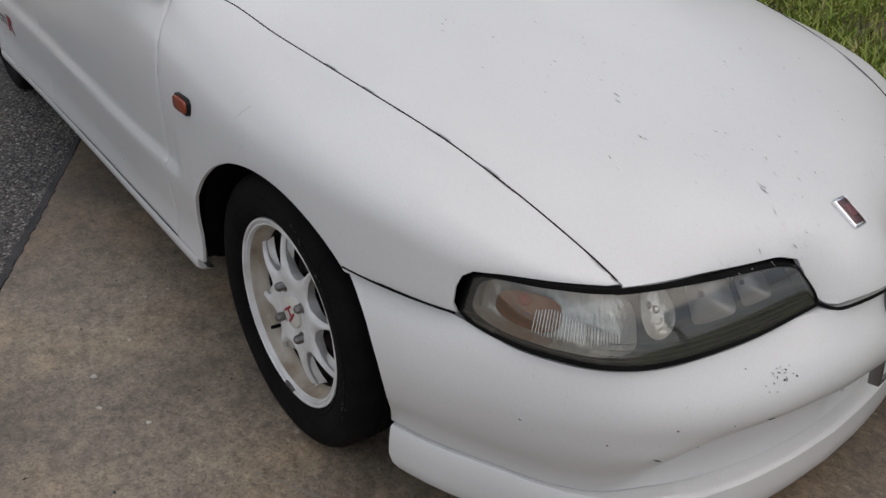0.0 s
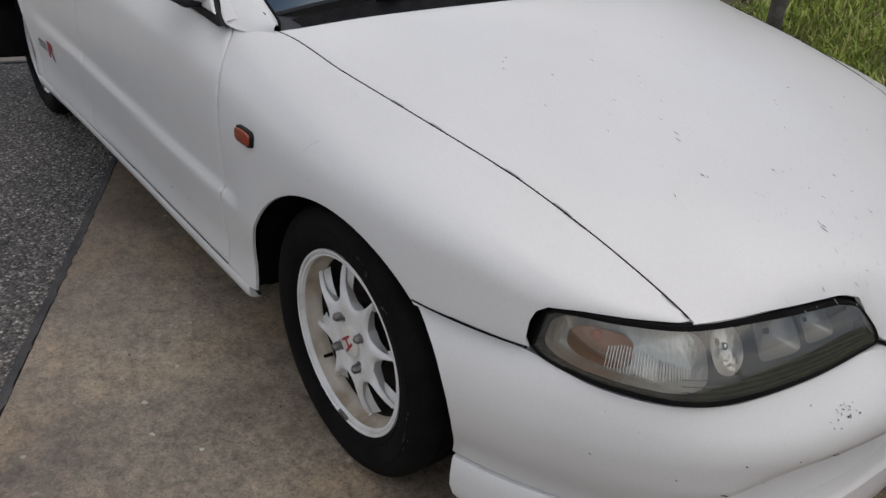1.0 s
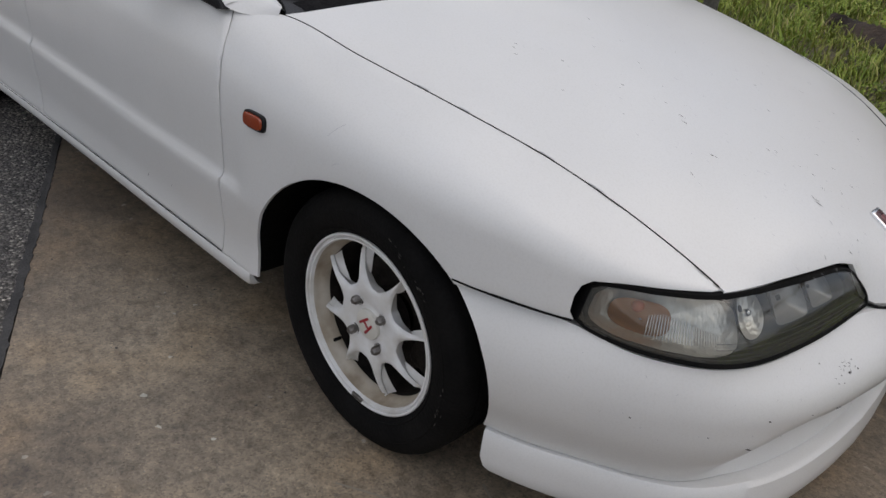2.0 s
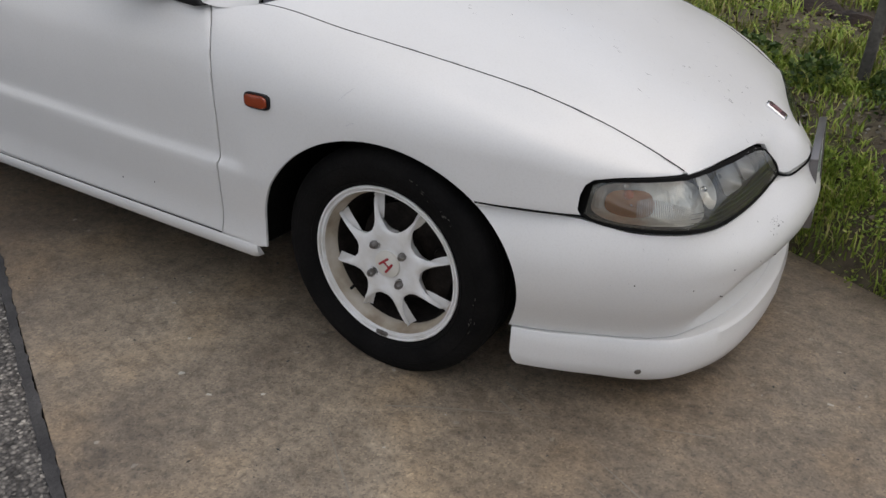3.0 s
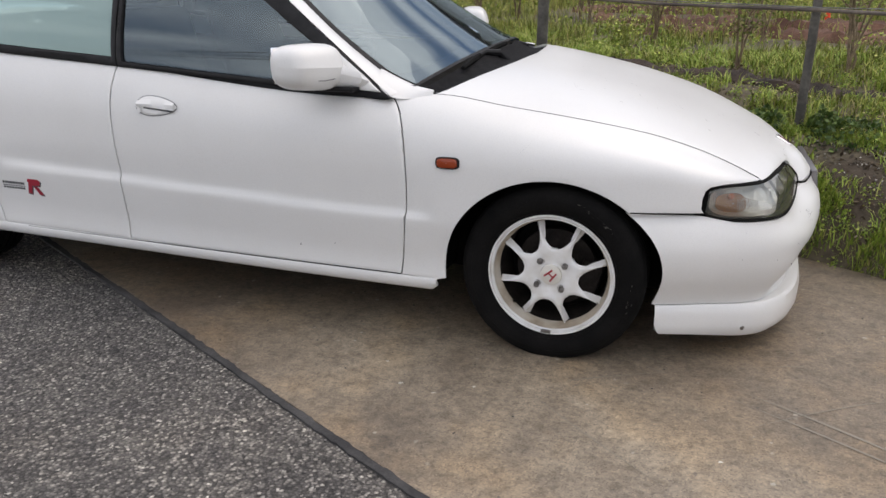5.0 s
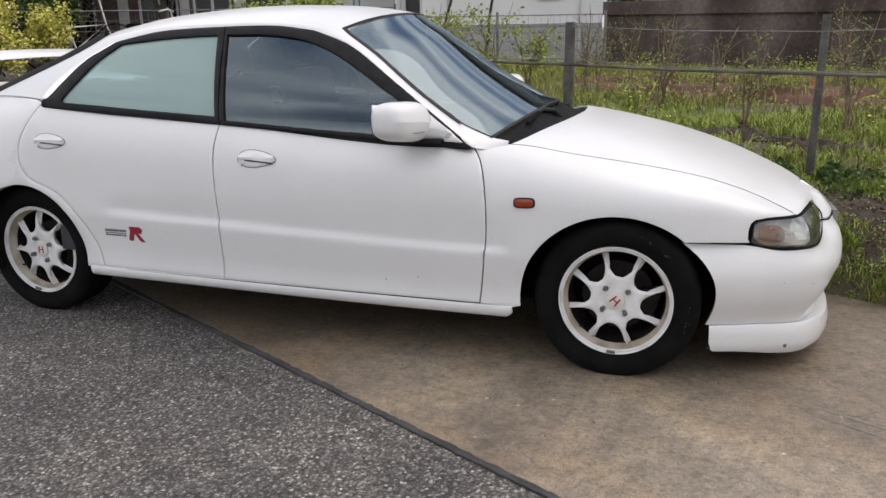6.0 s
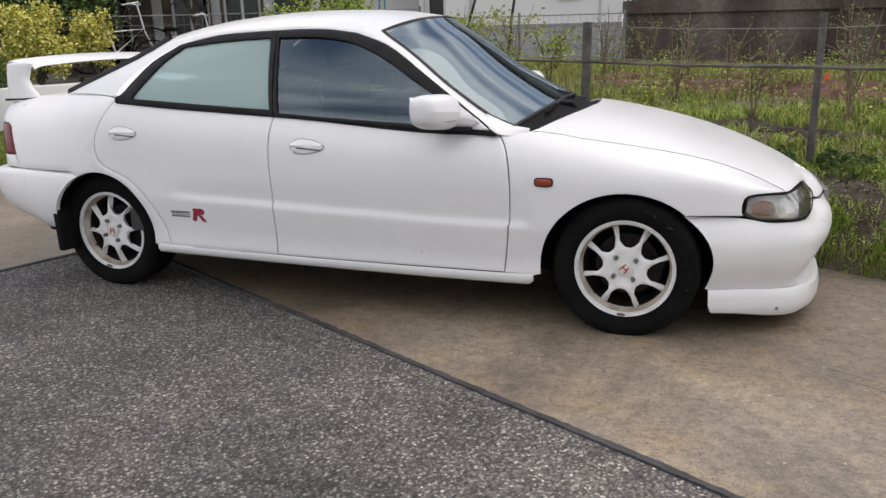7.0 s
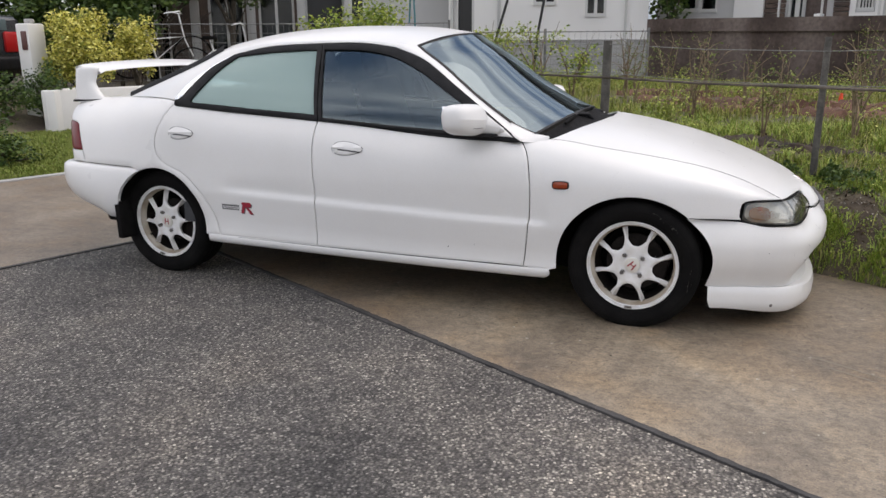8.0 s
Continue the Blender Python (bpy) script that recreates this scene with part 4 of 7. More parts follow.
    part("moulded_lines", fix(lines), M_GREYFILM, lamp)

# wing-mounted repeater
for flip in (False, True):
    fix = mirrored if flip else (lambda g: g)
    x0, z0 = -0.302, 0.625
    y0 = at_side(x0, z0)[1]
    def pill(a, b, lift):
        """A rounded-off oblong standing off the wing in rings."""
        rings = []
        for f, o in lift:
            rings.append([(x0 + a * f * math.copysign(abs(math.cos(w))**0.45, math.cos(w)), y0 - o, z0 + b * f**0.7 * math.copysign(abs(math.sin(w))**0.6, math.sin(w))) for w in np.linspace(2 * math.pi, 0, 33)])
        return sheet(rings)
    rp = part("repeater", fix(pill(0.0372, 0.0182, ((1.0, -0.004), (1.0, 0.004), (0.97, 0.0062), (0.90, 0.007), (0.5, 0.0065)))), M_BLACKTRIM, car, "amber side repeater")
    part("amber_lens", fix(pill(0.0320, 0.0140, ((1.0, 0.005), (0.99, 0.010), (0.93, 0.0125), (0.7, 0.0135), (0.01, 0.0138)))), M_AMBER, rp)

# door mirrors
for flip in (False, True):
    fix = mirrored if flip else (lambda g: g)
    rows = []
    for u in np.linspace(0, math.pi, 21):
        row = []
        for w in np.linspace(0, 2 * math.pi, 33):
            q = [math.copysign(abs(v)**e, v) for v, e in ((math.cos(u), 0.55), (math.cos(w) * math.sin(u), 0.62), (math.sin(w) * math.sin(u), 0.62))]
            yl = q[0]
            x = -0.715 + 0.062 * q[1] + 0.018 * yl
            zt = 0.068 * q[2] * (1 + 0.06 * yl)
            row.append((x + (0.012 if q[1] > 0 else 0) * (1 - abs(q[2])), -0.905 + 0.102 * yl, 0.895 + zt))
        rows.append(row)
    mir = part("door_mirror", fix(sheet(rows)), M_WHITE, car, "white door mirror")
    stem = sheet([[(-0.695 + 0.055 * math.cos(w), -0.842, 0.876 + 0.042 * math.sin(w)) for w in np.linspace(0, 2 * math.pi, 17)], [(-0.655 + 0.075 * math.cos(w), -0.815, 0.862 + 0.034 * math.sin(w)) for w in np.linspace(0, 2 * math.pi, 17)], [(-0.648 + 0.078 * math.cos(w), -0.790, 0.853 + 0.024 * math.sin(w)) for w in np.linspace(0, 2 * math.pi, 17)]])
    sail = panel([(-0.745, 0.838), (-0.530, 0.8235), (-0.585, 0.866), (-0.695, 0.938), (-0.735, 0.93)], cabin(0.016), 0.03, 0.012)
    part("sail", fix(joined(stem, sail)), M_WHITE, mir)
    part("mirror_foot", fix(box(-0.72, -0.60, -0.84, -0.79, 0.822, 0.838, 0.005)), M_BLACKTRIM, mir)
    seam = tube([(-0.775, -0.955, 0.862), (-0.735, -0.985, 0.860), (-0.69, -0.975, 0.858), (-0.645, -0.92, 0.858), (-0.64, -0.87, 0.862)], 0.0012, 5)
    part("seam", fix(seam), M_GREYFILM, mir)
    part("mirror_glass", fix(box(-0.778, -0.772, -0.985, -0.825, 0.848, 0.952, 0.002)), M_CHROME, mir)

# wheels
star = []
for k in range(8):
    a = k * math.pi / 4
    # a slim spoke that flares into a rounded valley at the hub
    u = np.r_[1 - np.cos(np.linspace(0, math.pi / 2, 14)), np.linspace(1.15, 1.72, 6)]
    r = 0.082 + 0.0619 * u
    ws = 0.0094 - 0.0058 * (r - 0.082) / 0.099
    wd = ws + (r[0] * math.tan(math.pi / 8) - ws[0] - 0.0002) * (1 - np.sqrt(np.clip(1 - np.clip(1 - u, 0, 1)**2, 0, 1)))
    for sgn, rr, ww in ((-1, r, wd), (1, r[::-1], wd[::-1])):
        star += [(x * math.cos(a) - y * sgn * math.sin(a), x * math.sin(a) + y * sgn * math.cos(a)) for x, y in zip(rr, ww)]


spoke_r, spoke_w = r, wd


def wheel_face(x, z):
    r = math.hypot(x, z)
    step = math.pi / 4
    off = abs((math.atan2(z, x) + step / 2) % step - step / 2)
    fall = min((r * math.sin(off) / float(np.interp(r, spoke_r, spoke_w)))**2, 1.0) * 0.0075 * smooth(0.066, 0.105, r)
    bow = -0.009 * math.sin(math.pi * min(max((r - 0.045) / 0.135, 0), 1))
    return x, -0.004 + bow + 0.015 * (r / 0.18)**3 + fall, z


star_geo = panel(star, wheel_face, 0.0050, 0.023, roll=0.0014)
hub_back = lathe([(0.0, 0.010), (0.070, 0.020), (0.070, 0.05), (0.0, 0.05)], 48)
barrel = lathe([(0.1845, -0.011), (0.1825, -0.002), (0.1805, 0.008), (0.175, 0.014), (0.1735, 0.026)], 96)
inner_barrel = lathe([(0.1735, 0.026), (0.168, 0.09), (0.166, 0.155), (0.175, 0.165)], 72)
lip = lathe([(0.1985, -0.010), (0.2015, -0.017), (0.2005, -0.0215), (0.1975, -0.0228), (0.1952, -0.0215), (0.1945, -0.0150), (0.1912, -0.0140), (0.1898, -0.0188), (0.1868, -0.0188), (0.1845, -0.011)], 96)
tyre_p = [(0.196, -0.013), (0.204, -0.020), (0.213, -0.029), (0.2145, -0.0275), (0.222, -0.033), (0.240, -0.037), (0.252, -0.037), (0.2535, -0.0355), (0.262, -0.035), (0.275, -0.029), (0.284, -0.021), (0.2893, -0.010),
          (0.2915, 0.004), (0.2925, 0.018), (0.286, 0.020), (0.286, 0.027), (0.293, 0.029), (0.293, 0.050), (0.286, 0.052), (0.286, 0.060), (0.293, 0.062), (0.293, 0.086), (0.286, 0.088), (0.286, 0.096), (0.293, 0.098), (0.292, 0.118), (0.286, 0.120), (0.286, 0.127), (0.291, 0.129),
          (0.289, 0.146), (0.278, 0.160), (0.25, 0.165), (0.21, 0.155), (0.196, 0.145)]


def wheel(x, turn, sideways=1):
    w = part("wheel", lip, M_WHEEL, car, "white eight-spoke alloy wheel, dusty, on a black tyre")
    w.matrix_basis = pose(x, -0.7675 * sideways, HUB + 0.003, 0, -turn, 0 if sideways > 0 else 180) @ Matrix.Diagonal((1.02, 1.0, 1.02, 1.0))
    part("tyre", lathe(tyre_p, 120), M_RUBBER, w, "worn black tyre")
    part("barrel", barrel, M_BARREL, w, "barrel browned by brake dust")
    part("inner_barrel", inner_barrel, M_DISC, w, "dark inner barrel")
    part("spokes", star_geo, M_WHEEL, w)
    part("hub", hub_back, M_DISC, w)
    cap = part("centre_cap", lathe([(0.0, -0.0125), (0.030, -0.012), (0.0335, -0.010), (0.0345, -0.004), (0.0345, 0.004)], 36), M_CAPPLASTIC, w, "cream cap with a red emblem")
    mark = joined(*[moved(box(-0.0028, 0.0028, -0.0145, -0.0115, -0.017, 0.017, 0.001, 1), pose(q * 0.0105, 0, 0, 0, -q * 7, 0)) for q in (-1, 1)], box(-0.0105, 0.0105, -0.0143, -0.0115, -0.0022, 0.0022, 0.0008, 1))
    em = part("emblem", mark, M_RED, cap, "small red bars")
    em.matrix_basis = pose(0, 0, 0, 0, 58 if turn > 7 else 8, 0)
    for k in range(4):
        a = radians(23 + 90 * k)
        nut = joined(lathe([(0.0, -0.020), (0.006, -0.0195), (0.0095, -0.015), (0.0100, 0.004)], 6), lathe([(0.0135, -0.002), (0.0135, 0.004), (0.011, -0.002)], 20))
        part("wheel_nut", moved(nut, pose(0.0565 * math.cos(a), -0.004, 0.0565 * math.sin(a))), M_STEEL, w)
    a = radians(-152)
    part("valve", tube([(0.171 * math.cos(a), 0.02, 0.171 * math.sin(a)), (0.155 * math.cos(a), -0.004, 0.155 * math.sin(a))], 0.0042, 8), M_RUBBER, w)
    a = radians(-108)
    wt = moved(box(-0.016, 0.016, -0.0245, -0.016, -0.005, 0.006, 0.002), pose(0.1925 * math.cos(a), 0, 0.1925 * math.sin(a), 0, -(-108 + 90), 0))
    part("balance_weight", wt, M_STEEL, w)
    return w


for x, turn, dia in ((0.0, 16, 0.131), (-WB, 5, 0.12)):
    for s in (1, -1):
        wheel(x, turn, s)
        d = part("brake_disc", moved(lathe([(0.05, 0.0), (dia, 0.0), (dia, 0.02), (0.05, 0.02)], 48), pose(x, (-0.69) * s, HUB, 0, 0, 0 if s > 0 else 180)), M_DISC, car)
        # black disc added behind the wheel to paint the shade between its spokes
        part("dust_shield", moved(lathe([(0.0, 0.0), (0.160, 0.0), (0.164, 0.03)], 40), pose(x, -0.64 * s, HUB, 0, 0, 0 if s > 0 else 180)), M_UNDER, car)
        part("brake_caliper", moved(box(0.075, 0.150, -0.03, 0.05, -0.065, 0.065, 0.015), pose(x, -0.68 * s, HUB, 0, 15, 0)), M_DISC, car)

# wheel housings, underside and mudflaps
for x in (0.0, -WB):
    for s in (1, -1):
        reach = curve([-6, 40, 70, 190], [-0.665, -0.675, -0.79, -0.79] if x == 0 else [-0.79, -0.78, -0.78, -0.76])
        arcs = [[(x + r * math.cos(radians(a)), s * (reach(a) if y < -0.7 else y), HUB + r * math.sin(radians(a)) * (0.95 if r > 0.1 else 1)) for a in np.linspace(-6, 186, 40)] for r, y in ((0.340, -0.8), (0.356, -0.64), (0.356, -0.50), (0.02, -0.50))]
        part("wheel_housing", sheet(arcs), M_UNDER, car)
part("underbody", joined(box(-3.40, 0.60, -0.50, 0.50, 0.19, 0.42, 0.03), box(-2.22, -0.40, -0.74, 0.74, 0.205, 0.30, 0.02)), M_UNDER, car)
both("mudflap", box(-2.985, -2.945, -0.805, -0.62, 0.165, 0.46, 0.008), M_RUBBER)

# cabin
part("cabin_floor", joined(box(-2.22, -0.40, -0.70, 0.70, 0.30, 0.36, 0.01), box(-2.75, -2.2, -0.52, 0.52, 0.30, 0.36, 0.01), box(-0.50, -0.41, -0.70, 0.70, 0.30, 0.78, 0.02), box(-2.98, -2.55, -0.58, 0.58, 0.80, 0.93, 0.02)), M_DASH, car)
for s in (-1, 1):
    part("door_lining", sheet([[(x, s * 0.715, z) for x in (-2.5, -1.5, -0.45)] for z in (0.3, 0.60, 0.84)]), M_DASH, car)
dash_rows = [[(x, y, z) for y in np.linspace(-0.70, 0.70, 9)] for x, z in ((-0.36, 0.80), (-0.50, 0.845), (-0.68, 0.835), (-0.78, 0.79), (-0.80, 0.60), (-0.72, 0.45))]
part("dashboard", sheet(dash_rows), M_DASH, car, "dark dashboard behind the windscreen")
ringp = [(0.17 * math.cos(w), 0.17 * math.sin(w), 0) for w in np.linspace(0, 2 * math.pi, 33)]
part("steering_wheel", moved(joined(tube(ringp, 0.014, 8, False), box(-0.15, 0.15, -0.03, 0.03, -0.03, 0.0, 0.01)), pose(-0.88, -0.36, 0.80, 0, -62, 0)), M_SEAT, car)
for y in (-0.36, 0.36):
    seat = part("seat", joined(box(-1.60, -1.08, y - 0.25, y + 0.25, 0.36, 0.54, 0.05, 3), moved(box(-0.07, 0.07, -0.24, 0.24, 0.0, 0.60, 0.05, 3), pose(-1.60, y, 0.48, 0, -18, 0))), M_SEAT, car)
    part("headrest", moved(box(-0.045, 0.045, -0.13, 0.13, 0.62, 0.78, 0.035, 3), pose(-1.60, y, 0.48, 0, -16, 0)), M_SEAT, seat)
part("rear_seat", joined(box(-2.45, -2.0, -0.62, 0.62, 0.36, 0.56, 0.05, 3), moved(box(-0.07, 0.07, -0.62, 0.62, 0.0, 0.52, 0.05, 3), pose(-2.45, 0, 0.48, 0, -22, 0))), M_SEAT, car)

# number plate in its frame, with plain bars for the writing
pl = part("number_plate", moved(box(-0.004, 0.004, -0.165, 0.165, -0.0825, 0.0825, 0.003), pose(0.752, 0.165, 0.428, 0, -8, 4)), M_PLATE, car, "white number plate in a grey metal frame")
part("plate_frame", moved(joined(box(-0.012, 0.008, -0.176, -0.164, -0.092, 0.092, 0.003), box(-0.012, 0.008, 0.164, 0.176, -0.092, 0.092, 0.003), box(-0.012, 0.008, -0.176, 0.176, -0.093, -0.082, 0.003), box(-0.012, 0.008, -0.176, 0.176, 0.082, 0.093, 0.003)), pose(0.752, 0.165, 0.428, 0, -8, 4)), M_PLATEFRAME, pl)
part("backing", moved(box(-0.0115, -0.0045, -0.1635, 0.1635, -0.0815, 0.0815, 0.001), pose(0.752, 0.165, 0.428, 0, -8, 4)), M_BLACKTRIM, pl, "dark plate holder")
part("writing_bar", moved(joined(box(0.0035, 0.0055, -0.12, 0.10, -0.055, 0.015), box(0.0035, 0.0055, -0.07, 0.07, 0.035, 0.062)), pose(0.752, 0.165, 0.428, 0, -8, 4)), M_GREENINK, pl)

# bonnet badge: a chrome-edged red lozenge without lettering
bz = bonnet_surface(0.636, 0.0)[2]
bd = part("badge", moved(box(-0.031, 0.031, -0.022, 0.022, -0.002, 0.006, 0.006, 3), pose(0.636, 0.0, bz - 0.001, 0, 31, 0)), M_CHROME, car, "small chrome-framed badge")
part("badge_field", moved(box(-0.0255, 0.0255, -0.0165, 0.0165, 0.003, 0.0072, 0.003), pose(0.636, 0.0, bz - 0.001, 0, 31, 0)), material("badge_dark", (0.10, 0.05, 0.055), 0.25, 0.3), bd)
part("badge_mark", moved(box(-0.014, 0.010, -0.009, 0.009, 0.0065, 0.0082, 0.001), pose(0.636, 0.0, bz - 0.001, 0, 31, 0)), material("badge_red", (0.16, 0.05, 0.055), 0.4), bd)

# door lettering as plain shapes
dec = []
for z0, z1, x0, x1 in ((0.420, 0.430, -2.150, -2.035), (0.401, 0.409, -2.150, -2.035), (0.412, 0.416, -2.150, -2.035)):
    for xa in np.arange(x0, x1 - 0.006, 0.0145 if z1 < 0.41 else 0.0135):
        dec.append(sheet([[at_side(x, z, 0.0012) for x in (xa, min(xa + 0.0115, x1))] for z in (z0, z1)]))
d1 = part("door_lettering", joined(*dec), M_GREYFILM, car, "row of small grey bars on the rear door")
def decal(points, lift):
    return panel([on_side(x, z) for x, z in points], lambda x, r: (side(x, r)[0], side(x, r)[1] - lift, side(x, r)[2]), 0.02, 0.0, roll=0)


mark = [decal(q, 0.0020) for q in (((-2.026, 0.388), (-2.006, 0.388), (-1.995, 0.420), (-1.958, 0.422), (-1.950, 0.440), (-1.960, 0.447), (-2.012, 0.447), (-2.018, 0.434), (-2.011, 0.434)), ((-1.990, 0.417), (-1.970, 0.417), (-1.944, 0.386), (-1.966, 0.386)))]
edge_m = [decal([(x + 0.005, z - 0.004) for x, z in q], 0.0013) for q in (((-2.026, 0.388), (-2.006, 0.388), (-1.995, 0.420), (-1.958, 0.422), (-1.950, 0.440), (-1.960, 0.447), (-2.012, 0.447), (-2.018, 0.434), (-2.011, 0.434)), ((-1.990, 0.417), (-1.970, 0.417), (-1.944, 0.386), (-1.966, 0.386)))]
part("red_mark", joined(*mark), M_DARKRED, d1, "dark red slanted mark")
part("mark_edge", joined(*edge_m), M_GREYFILM, d1, "dark shadow edge of the mark")
# fixing hole in the lip, with worn paint round it
kk = int(np.argmin(np.abs(plan[:, 0] - 0.585)))
fx = Vector(lip_rows[4][kk]) * 0.75 + Vector(lip_rows[5][kk]) * 0.25
for s in (-1, 1):
    turn_z = math.degrees(math.atan2(norm[kk][0], -norm[kk][1])) if s < 0 else 180 - math.degrees(math.atan2(norm[kk][0], -norm[kk][1]))
    hole = joined(lathe([(0.0, -0.0015), (0.0055, -0.0015), (0.0075, -0.0002), (0.009, 0.001)], 18))
    part("lip_fixing", moved(hole, pose(fx.x, fx.y * -s if s > 0 else fx.y, fx.z, 0, 0, turn_z)), M_STEEL, car, "scuffed round lip fixing")

# ---- ground materials ----
def island_tint(m, stops):
    """Colour that varies from one loose piece to the next."""
    g = m.node_tree.nodes.new("ShaderNodeNewGeometry")
    return ramp(m, g.outputs["Random Per Island"], stops)


M_ASPHALT = material("asphalt", (0.12, 0.12, 0.12), 0.8, spec=0.35)
_v = tex(M_ASPHALT, "Voronoi", 112)
_n = tex(M_ASPHALT, scale=0.9, detail=4)
_s = tex(M_ASPHALT, scale=420, detail=2)
_w = tex(M_ASPHALT, scale=7, detail=5)
_stone = ramp(M_ASPHALT, _v.outputs["Color"], [(0.0, (0.044, 0.043, 0.043)), (0.45, (0.128, 0.124, 0.120)), (0.72, (0.235, 0.227, 0.215)), (0.88, (0.48, 0.465, 0.43)), (1.0, (0.80, 0.78, 0.72))])
_worn = ramp(M_ASPHALT, _n.outputs["Fac"], [(0.30, (0.62, 0.63, 0.65)), (0.50, (1.0, 1.0, 1.0)), (0.70, (1.28, 1.21, 1.12))])
_pit = ramp(M_ASPHALT, _v.outputs["Distance"], [(0.0, (1.1, 1.1, 1.1)), (0.75, (0.45, 0.45, 0.45))])
_c = blend(M_ASPHALT, 1.0, blend(M_ASPHALT, 1.0, _stone, _worn, "MULTIPLY"), _pit, "MULTIPLY")
_c = blend(M_ASPHALT, 1.0, _c, ramp(M_ASPHALT, _w.outputs["Fac"], [(0.35, (0.90, 0.87, 0.85)), (0.65, (1.19, 1.15, 1.09))]), "MULTIPLY")
# asphalt paler inside an ellipse by the joint, darker outside it
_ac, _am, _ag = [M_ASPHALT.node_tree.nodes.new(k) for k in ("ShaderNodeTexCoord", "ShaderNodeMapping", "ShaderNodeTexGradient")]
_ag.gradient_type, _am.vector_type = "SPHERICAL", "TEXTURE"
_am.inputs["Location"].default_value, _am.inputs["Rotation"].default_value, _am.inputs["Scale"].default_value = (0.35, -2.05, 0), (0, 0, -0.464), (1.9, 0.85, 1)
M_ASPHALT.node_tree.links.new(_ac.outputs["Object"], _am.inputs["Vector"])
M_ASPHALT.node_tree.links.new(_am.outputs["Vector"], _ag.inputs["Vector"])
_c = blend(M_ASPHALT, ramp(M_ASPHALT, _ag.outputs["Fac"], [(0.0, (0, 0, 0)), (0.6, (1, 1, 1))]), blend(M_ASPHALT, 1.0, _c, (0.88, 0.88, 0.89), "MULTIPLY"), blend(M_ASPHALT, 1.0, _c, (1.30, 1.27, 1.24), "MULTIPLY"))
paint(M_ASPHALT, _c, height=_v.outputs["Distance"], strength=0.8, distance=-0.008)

M_CONCRETE = material("concrete", (0.20, 0.18, 0.14), 0.52, spec=0.8)
_b = tex(M_CONCRETE, scale=1.05, detail=5)
_o = tex(M_CONCRETE, scale=2.3, detail=6)
_g = tex(M_CONCRETE, scale=46, detail=6, stretch=(1, 1.25, 1))
_g.inputs["Roughness"].default_value = 0.66
_q = tex(M_CONCRETE, "Voronoi", 210)
_p = tex(M_CONCRETE, "Voronoi", 95)
_k = tex(M_CONCRETE, scale=9, detail=6)
_c = ramp(M_CONCRETE, _b.outputs["Fac"], [(0.30, (0.120, 0.094, 0.070)), (0.50, (0.182, 0.145, 0.107)), (0.70, (0.248, 0.204, 0.157))])
_c = blend(M_CONCRETE, ramp(M_CONCRETE, _o.outputs["Fac"], [(0.46, (0, 0, 0)), (0.62, (0.75, 0.75, 0.75))]), _c, (0.175, 0.125, 0.078))
_c = blend(M_CONCRETE, 1.0, _c, ramp(M_CONCRETE, _g.outputs["Fac"], [(0.34, (0.66, 0.65, 0.64)), (0.47, (0.96, 0.96, 0.95)), (0.66, (1.15, 1.14, 1.12))]), "MULTIPLY")
_c = blend(M_CONCRETE, 1.0, _c, ramp(M_CONCRETE, _q.outputs["Color"], [(0.10, (0.62, 0.61, 0.60)), (0.40, (0.96, 0.96, 0.95)), (0.75, (1.08, 1.07, 1.06)), (0.95, (1.42, 1.40, 1.34))]), "MULTIPLY")
_c = blend(M_CONCRETE, 1.0, _c, ramp(M_CONCRETE, _k.outputs["Fac"], [(0.30, (0.91, 0.91, 0.91)), (0.62, (1.05, 1.05, 1.04))]), "MULTIPLY")
_c = blend(M_CONCRETE, ramp(M_CONCRETE, _p.outputs["Color"], [(0.94, (0, 0, 0)), (0.98, (0.8, 0.8, 0.8))]), _c, (0.40, 0.38, 0.33))
_c = blend(M_CONCRETE, ramp(M_CONCRETE, _p.outputs["Color"], [(0.05, (0.6, 0.6, 0.6)), (0.09, (0, 0, 0))]), _c, (0.055, 0.046, 0.040))
# blotches where damp dried out
_m = tex(M_CONCRETE, scale=4.6, detail=9)
_m.inputs["Roughness"].default_value = 0.68
_c = blend(M_CONCRETE, 1.0, _c, ramp(M_CONCRETE, _m.outputs["Fac"], [(0.36, (0.88, 0.86, 0.84)), (0.49, (1.01, 1.01, 1.01)), (0.64, (1.12, 1.11, 1.10))]), "MULTIPLY")
_u = tex(M_CONCRETE, scale=17, detail=9, stretch=(1, 1.15, 1))
_u.inputs["Roughness"].default_value = 0.72
_c = blend(M_CONCRETE, 1.0, _c, ramp(M_CONCRETE, _u.outputs["Fac"], [(0.36, (0.70, 0.67, 0.63)), (0.48, (0.98, 0.97, 0.96)), (0.60, (1.18, 1.16, 1.13))]), "MULTIPLY")
# a paler ellipse on the drive, broken up by noise
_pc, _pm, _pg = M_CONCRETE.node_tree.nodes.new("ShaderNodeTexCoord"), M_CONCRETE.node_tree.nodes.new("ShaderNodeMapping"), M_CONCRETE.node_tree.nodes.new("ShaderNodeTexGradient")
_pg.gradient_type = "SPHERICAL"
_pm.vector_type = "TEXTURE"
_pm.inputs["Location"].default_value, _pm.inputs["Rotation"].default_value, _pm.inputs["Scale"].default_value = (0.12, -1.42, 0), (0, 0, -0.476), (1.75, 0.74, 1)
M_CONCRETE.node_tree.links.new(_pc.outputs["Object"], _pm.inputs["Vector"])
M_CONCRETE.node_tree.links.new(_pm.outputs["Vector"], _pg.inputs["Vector"])
